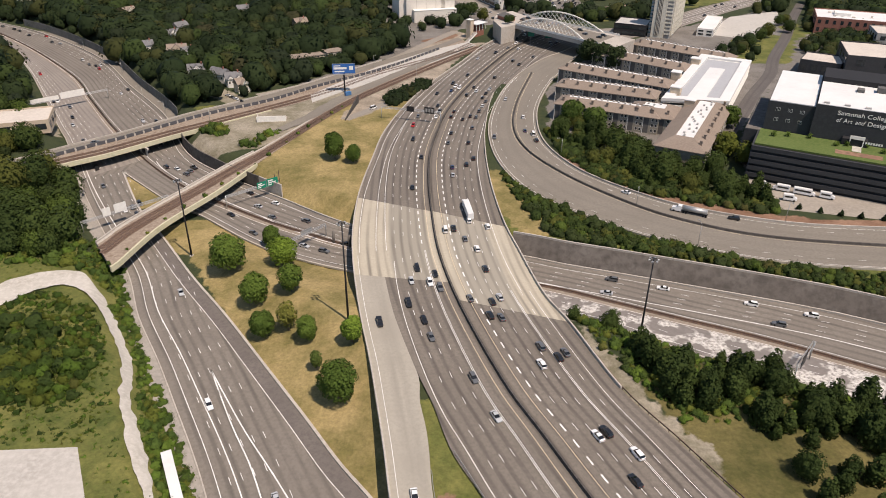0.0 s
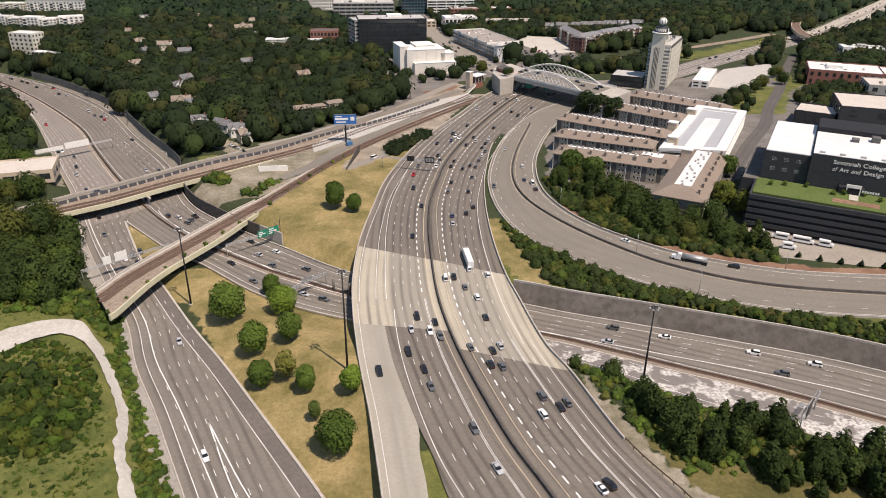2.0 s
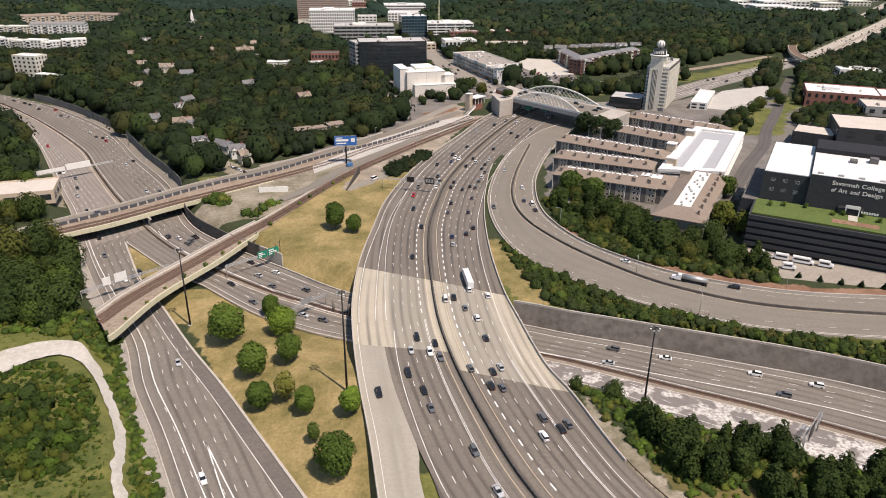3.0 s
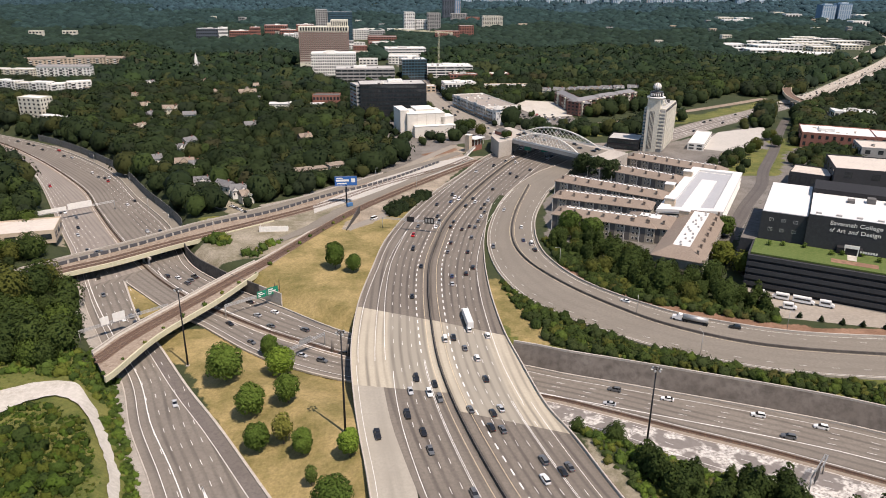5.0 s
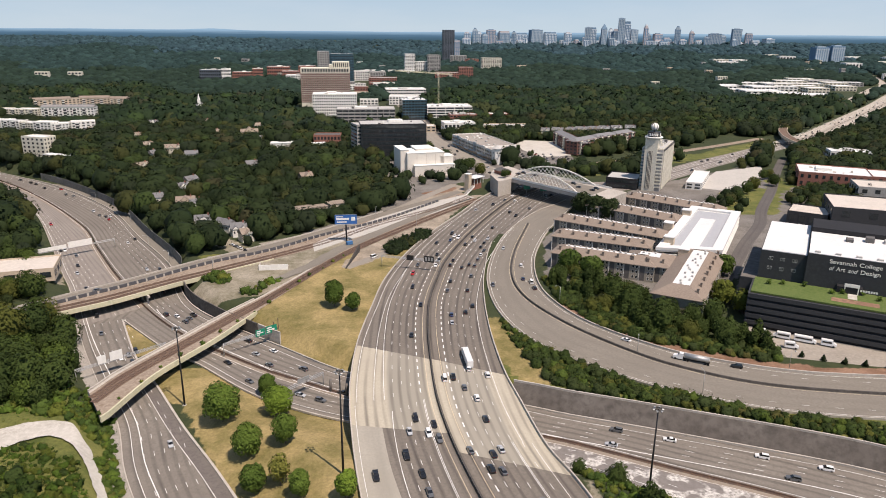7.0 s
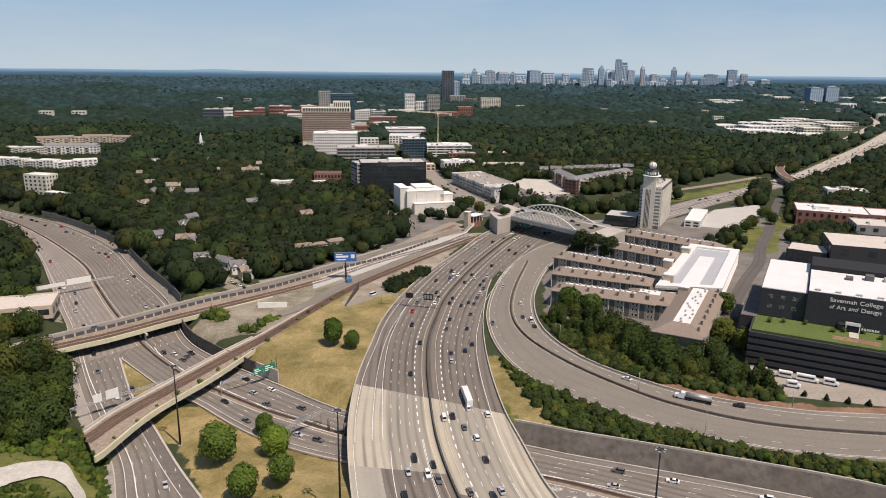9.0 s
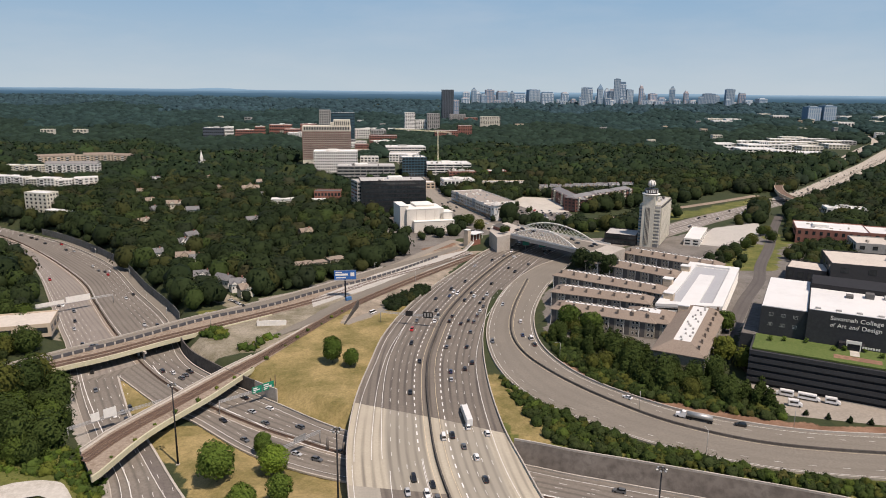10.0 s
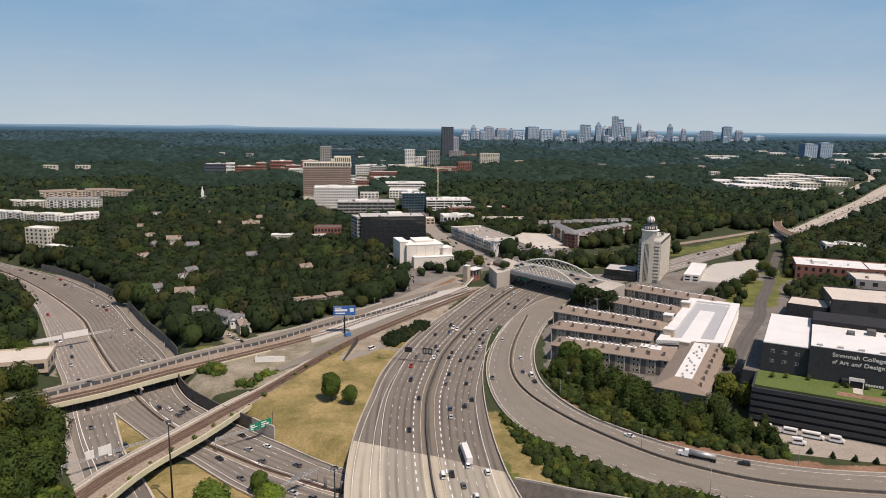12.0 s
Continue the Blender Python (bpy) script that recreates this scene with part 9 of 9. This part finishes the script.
forest("woodland_left", "dense mixed green woodland beside the freeway", np.concatenate([X1, X2[near_]]), np.concatenate([Y1, Y2[near_]]), r1, tall, LOD1, LEAF, (5, 6, 3, 2.4, 2.5, 0.4))


def wedge(y0, y1, spread, seed, spacing):
    lo, hi = (y0 if y0 < 1000 else y0 * 0.85), (y1 if y1 > 4000 else y1 * 1.15)
    X, Y, rng = scatter([(-0.70 * lo - 60, lo), (0.70 * lo + 60, lo), (0.70 * hi + 60, hi), (-0.70 * hi - 60, hi)], spacing, seed, 9)
    wave = lambda y: 0 if y < 1000 or y > 4000 else (90 * np.sin(X / 150.0) + 60 * np.sin(X / 57.0 + 1) + 70 * np.sin(X / 400.0)) * y / 1500
    ok = (Y > y0 + wave(y0)) & (Y < y1 + wave(y1)) & (np.abs(X) < 0.70 * Y + 60)
    for t in TOWN[:2]:
        ok &= ~in_poly(X, Y, t) | (rng.rand(len(X)) < 0.16)
    for t in CLEARINGS:
        ok &= ~in_poly(X, Y, t)
    return X[ok], Y[ok], rng


CLEARINGS = [[(640, 1500), (760, 1480), (1120, 1800), (1160, 2060), (980, 2080), (800, 1900), (650, 1740)], [(-330, 1480), (-170, 1480), (-150, 1960), (-300, 2020)], [(-330, 1240), (-150, 1150), (-60, 1180), (-60, 1430), (-250, 1400)], [(-690, 1560), (-590, 1560), (-600, 1640), (-700, 1640)], [(-1120, 2080), (-960, 2100), (-960, 2240), (-1120, 2200)]]   # industry, town and fields without wood
X3, Y3, r3 = wedge(690, 1040, 0, 17, 10.4)
ok = ~((Y3 < 760) & in_poly(X3, Y3, W2)) & ~in_poly(X3, Y3, TOWN[2])
forest("woodland_near_hills", "dense green woodland with rounded crowns", X3[ok], Y3[ok], r3, lambda n, rng, X, Y: rng.uniform(8, 20, n), LOD1B, LEAF, (4, 5, 3, 1.4, 2.5, 0.4))
X3, Y3, r3 = wedge(1040, 1500, 0, 13, 14.5)
ok = np.ones(len(X3), bool)
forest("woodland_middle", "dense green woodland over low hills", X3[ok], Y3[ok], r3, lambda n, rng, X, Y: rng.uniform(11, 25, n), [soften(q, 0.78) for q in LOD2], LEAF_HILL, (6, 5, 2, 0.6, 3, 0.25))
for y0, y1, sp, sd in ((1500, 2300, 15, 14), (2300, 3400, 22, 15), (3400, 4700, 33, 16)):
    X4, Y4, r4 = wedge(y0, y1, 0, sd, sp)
    forest("woodland_far", "far green woodland to the horizon, haze put into its colour", X4, Y4, r4, lambda n, rng, X, Y: rng.uniform(9, 19, n) * np.clip(Y / 2000, 1, 1.25), [soften(q, 0.7) for q in LOD3], HAZED_LEAF[sd - 14], (5, 3, 2))

# shrubs
SHRUB = [crown(500 + k, 6, 76, 0.065, 2, 0, 2.2, 0.0, 0.3, 0.15) for k in range(6)]
WEED = [crown(520 + k, 4, 26, 0.13, 1, 0, 2.2, 0.0) for k in range(4)]


def shrubs(name, label, poly, spacing, seed, h=(1.6, 4.0), keep=0.5, weights=(3, 4, 3, 3, 2, 0.5), rails=False, cut_keep=None, mats=None):
    X, Y, rng = scatter(poly, spacing, seed, keep, rails, True, cut_keep)
    return forest(name, label, X, Y, rng, lambda n, r, X, Y: r.uniform(*h, n), WEED if h[1] < 2 else SHRUB, mats or LEAF_BUSH, weights)


shrubs("shrubs_by_ramp", "dense green shrubs on the bank between ramp and wall", [(25.5, 352), (29, 327), (42, 298.5), (64, 275), (88, 255.5), (117, 242), (142, 235.5), (200, 232), (200, 195), (160, 213), (141, 222.5), (113, 233), (73, 246.5), (52, 254), (44, 266), (36, 290), (30, 318)], 2.4, 21, (1.4, 3.8), 0.2, (4, 4, 2, 1.5, 3, 0.3), cut_keep=9.0, mats=GROVE)
wp_ = lerp_path(B2_NEAR, B2_FAR, 1.6, 60)
wr_ = random.Random(8)
for k in range(16):
    x, y = wp_[int(k * 2.1)]
    w_ = thing("weed_clump", "green weeds growing along the rail bridge edge", "weeds", "weeds on the rail bridge", pose(x + wr_.uniform(-1, 1), y + wr_.uniform(-1, 1), 0.02, 0, 0, wr_.uniform(0, 360)))
    V, T, N = SHRUB[k % 5]
    bulk("foliage", V * wr_.uniform(0.8, 2.0), T, [LEAF_BUSH[k % 4]], parent=w_, N=N)
shrubs("shrubs_in_loop", "wild green shrubs inside the gravel loop", [(-190, 205), (-160, 203), (-140, 214), (-122, 202), (-110, 182), (-103, 165), (-108, 152), (-135, 148), (-190, 140)], 2.9, 22, (0.9, 2.6), 0.5, (2, 4, 3, 5, 1, 0.4), mats=LEAF_SCRUB)
shrubs("thicket_in_loop", "taller dark bushes inside the gravel loop", [(-175, 196), (-138, 196), (-118, 186), (-106, 170), (-106, 157), (-124, 152), (-175, 160)], 4.4, 33, (2.4, 5.2), 0.5, (4, 4, 3, 2, 3, 0.8), mats=LEAF_SCRUB)
shrubs("weeds_in_loop", "knee-high bright weeds inside the gravel loop", [(-190, 207), (-160, 205), (-140, 215), (-121, 203), (-109, 183), (-101, 165), (-94, 152), (-97, 140), (-150, 137), (-190, 137)], 2.0, 35, (0.5, 1.6), 0.5, (1, 4, 3, 6, 1, 0.2), mats=LEAF_SCRUB)
shrubs("shrubs_on_bank", "low green shrubs on the roadside bank", [(-126, 236), (-113, 213), (-96, 184), (-83, 162), (-72, 143), (-63, 127), (-55, 112), (-68, 108), (-75, 122), (-85, 140), (-95, 160), (-107, 183), (-123, 210), (-144, 238)], 1.75, 23, (1.0, 2.7), 0.1, (2, 4, 3, 5, 1, 0.2), cut_keep=2.4)
shrubs("shrubs_by_wood", "green undergrowth between gravel and wood", [(-220, 232), (-160, 232), (-142, 232), (-128, 222), (-124, 236), (-145, 262), (-220, 262)], 3.0, 24, (1.5, 3.6), 0.4)
shrubs("shrubs_by_bridge", "low shrubs beside the freeway bridge", [(44, 206), (52, 206), (66, 194), (96, 176), (140, 153), (138, 147), (96, 146), (78, 150), (61, 150), (56, 161), (51, 176), (45, 196)], 2.3, 25, (1.1, 3.0), 0.4)
shrubs("hedge_by_freeway", "long dark hedge at the freeway edge", [(-40, 436), (-27, 464), (-15, 484), (-10, 476), (-22, 452), (-32, 432)], 1.7, 26, (4.6, 6.6), -1.5, (6, 3, 0.2, 0, 3, 0), mats=LEAF)
X5, Y5, r5 = scatter([(-75, 610), (60, 690), (150, 700), (160, 880), (-40, 1190), (-230, 1140), (-140, 760)], 15.0, 31, 3)
forest("town_trees", "scattered street trees between the town buildings", X5, Y5, r5, lambda n, rng, X, Y: rng.uniform(6, 12, n), LOD1B, LEAF, (5, 5, 2, 1, 3, 0.2))

shrubs("weeds_by_track", "low wild weeds beside the gravel track", [(-190, 262), (-126, 240), (-68, 148), (-52, 100), (-150, 100), (-150, 150), (-190, 200)], 2.6, 27, (0.3, 1.1), 0.3, (1, 3, 2, 6, 1, 0.2), cut_keep=5.0)
shrubs("shrubs_under_grove", "dark undergrowth at the foot of the grove", [(59, 388), (63, 352), (76, 322), (97, 303), (123, 291), (150, 281.5), (156, 292), (124, 306), (100, 320), (82, 342), (70, 366)], 2.5, 34, (1.8, 4.6), 0.4, (5, 4, 2, 1, 3, 0.3), mats=GROVE)
shrubs("shrubs_by_abutment", "leafy shrubs beside the bridge abutment", [(-140, 384), (-128, 372), (-120, 380), (-132, 394)], 3.0, 28, (2.0, 4.5), 0.5)
shrubs("shrubs_on_waste_ground", "few weedy shrubs on waste ground", [(-112, 352), (-100, 358), (-92, 384), (-102, 380)], 3.4, 29, (1.5, 4.0), 0.3)
X6, Y6, r6 = scatter([(205, 520), (228, 520), (258, 572), (280, 640), (262, 625), (225, 600)], 15.0, 32, 3)
forest("campus_trees", "scattered leafy trees near the campus street", X6, Y6, r6, lambda n, rng, X, Y: rng.uniform(7, 13, n), LOD1, LEAF, (5, 5, 2, 1, 3, 0.2))
for k, (x, y) in enumerate(((162, 288), (170, 284.5), (178, 281.5), (186, 279.5), (195, 277.5), (204, 275.5), (214, 274.5), (224, 273.5), (150, 293))):
    tree("conifer", "small dark clipped conifer on a bark bed", 90 + k, 3.4 if k < 8 else 6.5, 1.1, LEAF[0], pose(x, y, level(x, y)), 160, 0.9, "conifers by the ramp", 0.09, 0.04)
for k, (x, y, h, w) in enumerate(((168.5, 398, 12, 1.1), (150, 352, 12, 1.3), (157, 340, 11, 1.3), (76, 402, 13, 1.2), (88, 392, 12, 1.2))):
    tree("tree", "leafy green tree beside the apartments", 120 + k, h, w, LEAF_BUSH[(1, 2, 2, 1, 1)[k]], pose(x, y, level(x, y)), 900, group="trees by the apartments", size=0.055)
for k, (x, y) in enumerate(((110, 543), (118, 531), (127, 522))):
    tree("tree", "dark green tree at the foot of the arch bridge", 130 + k, 16, 1.2, LEAF[1], pose(x, y, level(x, y)), 700, group="trees by the arch bridge", size=0.06)
m_ = frame_of((150, 323), (290, 248.5))[0]
for k, x in enumerate((8, 14, 24, 36, 40.5, 49, 56)):
    p_ = m_ @ Vector((x, 18 + (k % 3) * 2.5, 17.5))
    b_ = thing("round_bush", "clipped round bush on the roof lawn", "bush", "bushes on the lawn", Matrix.Translation(p_))
    V, T, N = crown(140 + k, 7, 120, 0.10, 1, 0, 1.5, 0.02)
    bulk("foliage", V * 2.6, T, [LEAF_NEAR[k % 2]], parent=b_, N=N)
for k, (x, y, z, h) in enumerate(((53, 612, DECK_Z - 0.05, 7), (57, 618, DECK_Z - 0.05, 6), (36, 690, None, 12), (22, 705, None, 13), (28, 722, None, 11))):
    tree("tree", "leafy green street tree near the arch bridge", 160 + k, h, 1.1, GROVE[k % 3], pose(x, y, level(x, y) if z is None else z), 600, group="street trees by the plaza", size=0.05)
for poly_, seed_ in (([(330, 660), (390, 640), (450, 760), (440, 830), (400, 800), (352, 712)], 51), ([(285, 540), (330, 540), (380, 640), (345, 650), (300, 600)], 52)):
    X7, Y7, r7 = scatter(poly_, 8.5, seed_, 3)
    forest("street_trees", "leafy trees beside the campus street", X7, Y7, r7, lambda n, rng, X, Y: rng.uniform(6, 11, n), LOD1, LEAF, (4, 5, 3, 2, 2, 0.3))
for k, (x, y, h) in enumerate(((252, 589, 9), (272, 618, 11), (284, 633, 12), (312, 654, 11), (316, 686, 10), (324, 690, 9), (238, 572, 8))):
    tree("tree", "leafy green tree beside the street and empty lot", 170 + k, h, 1.15, GROVE[k % 3], pose(x, y, level(x, y)), 500, group="trees by the empty lot", size=0.055)
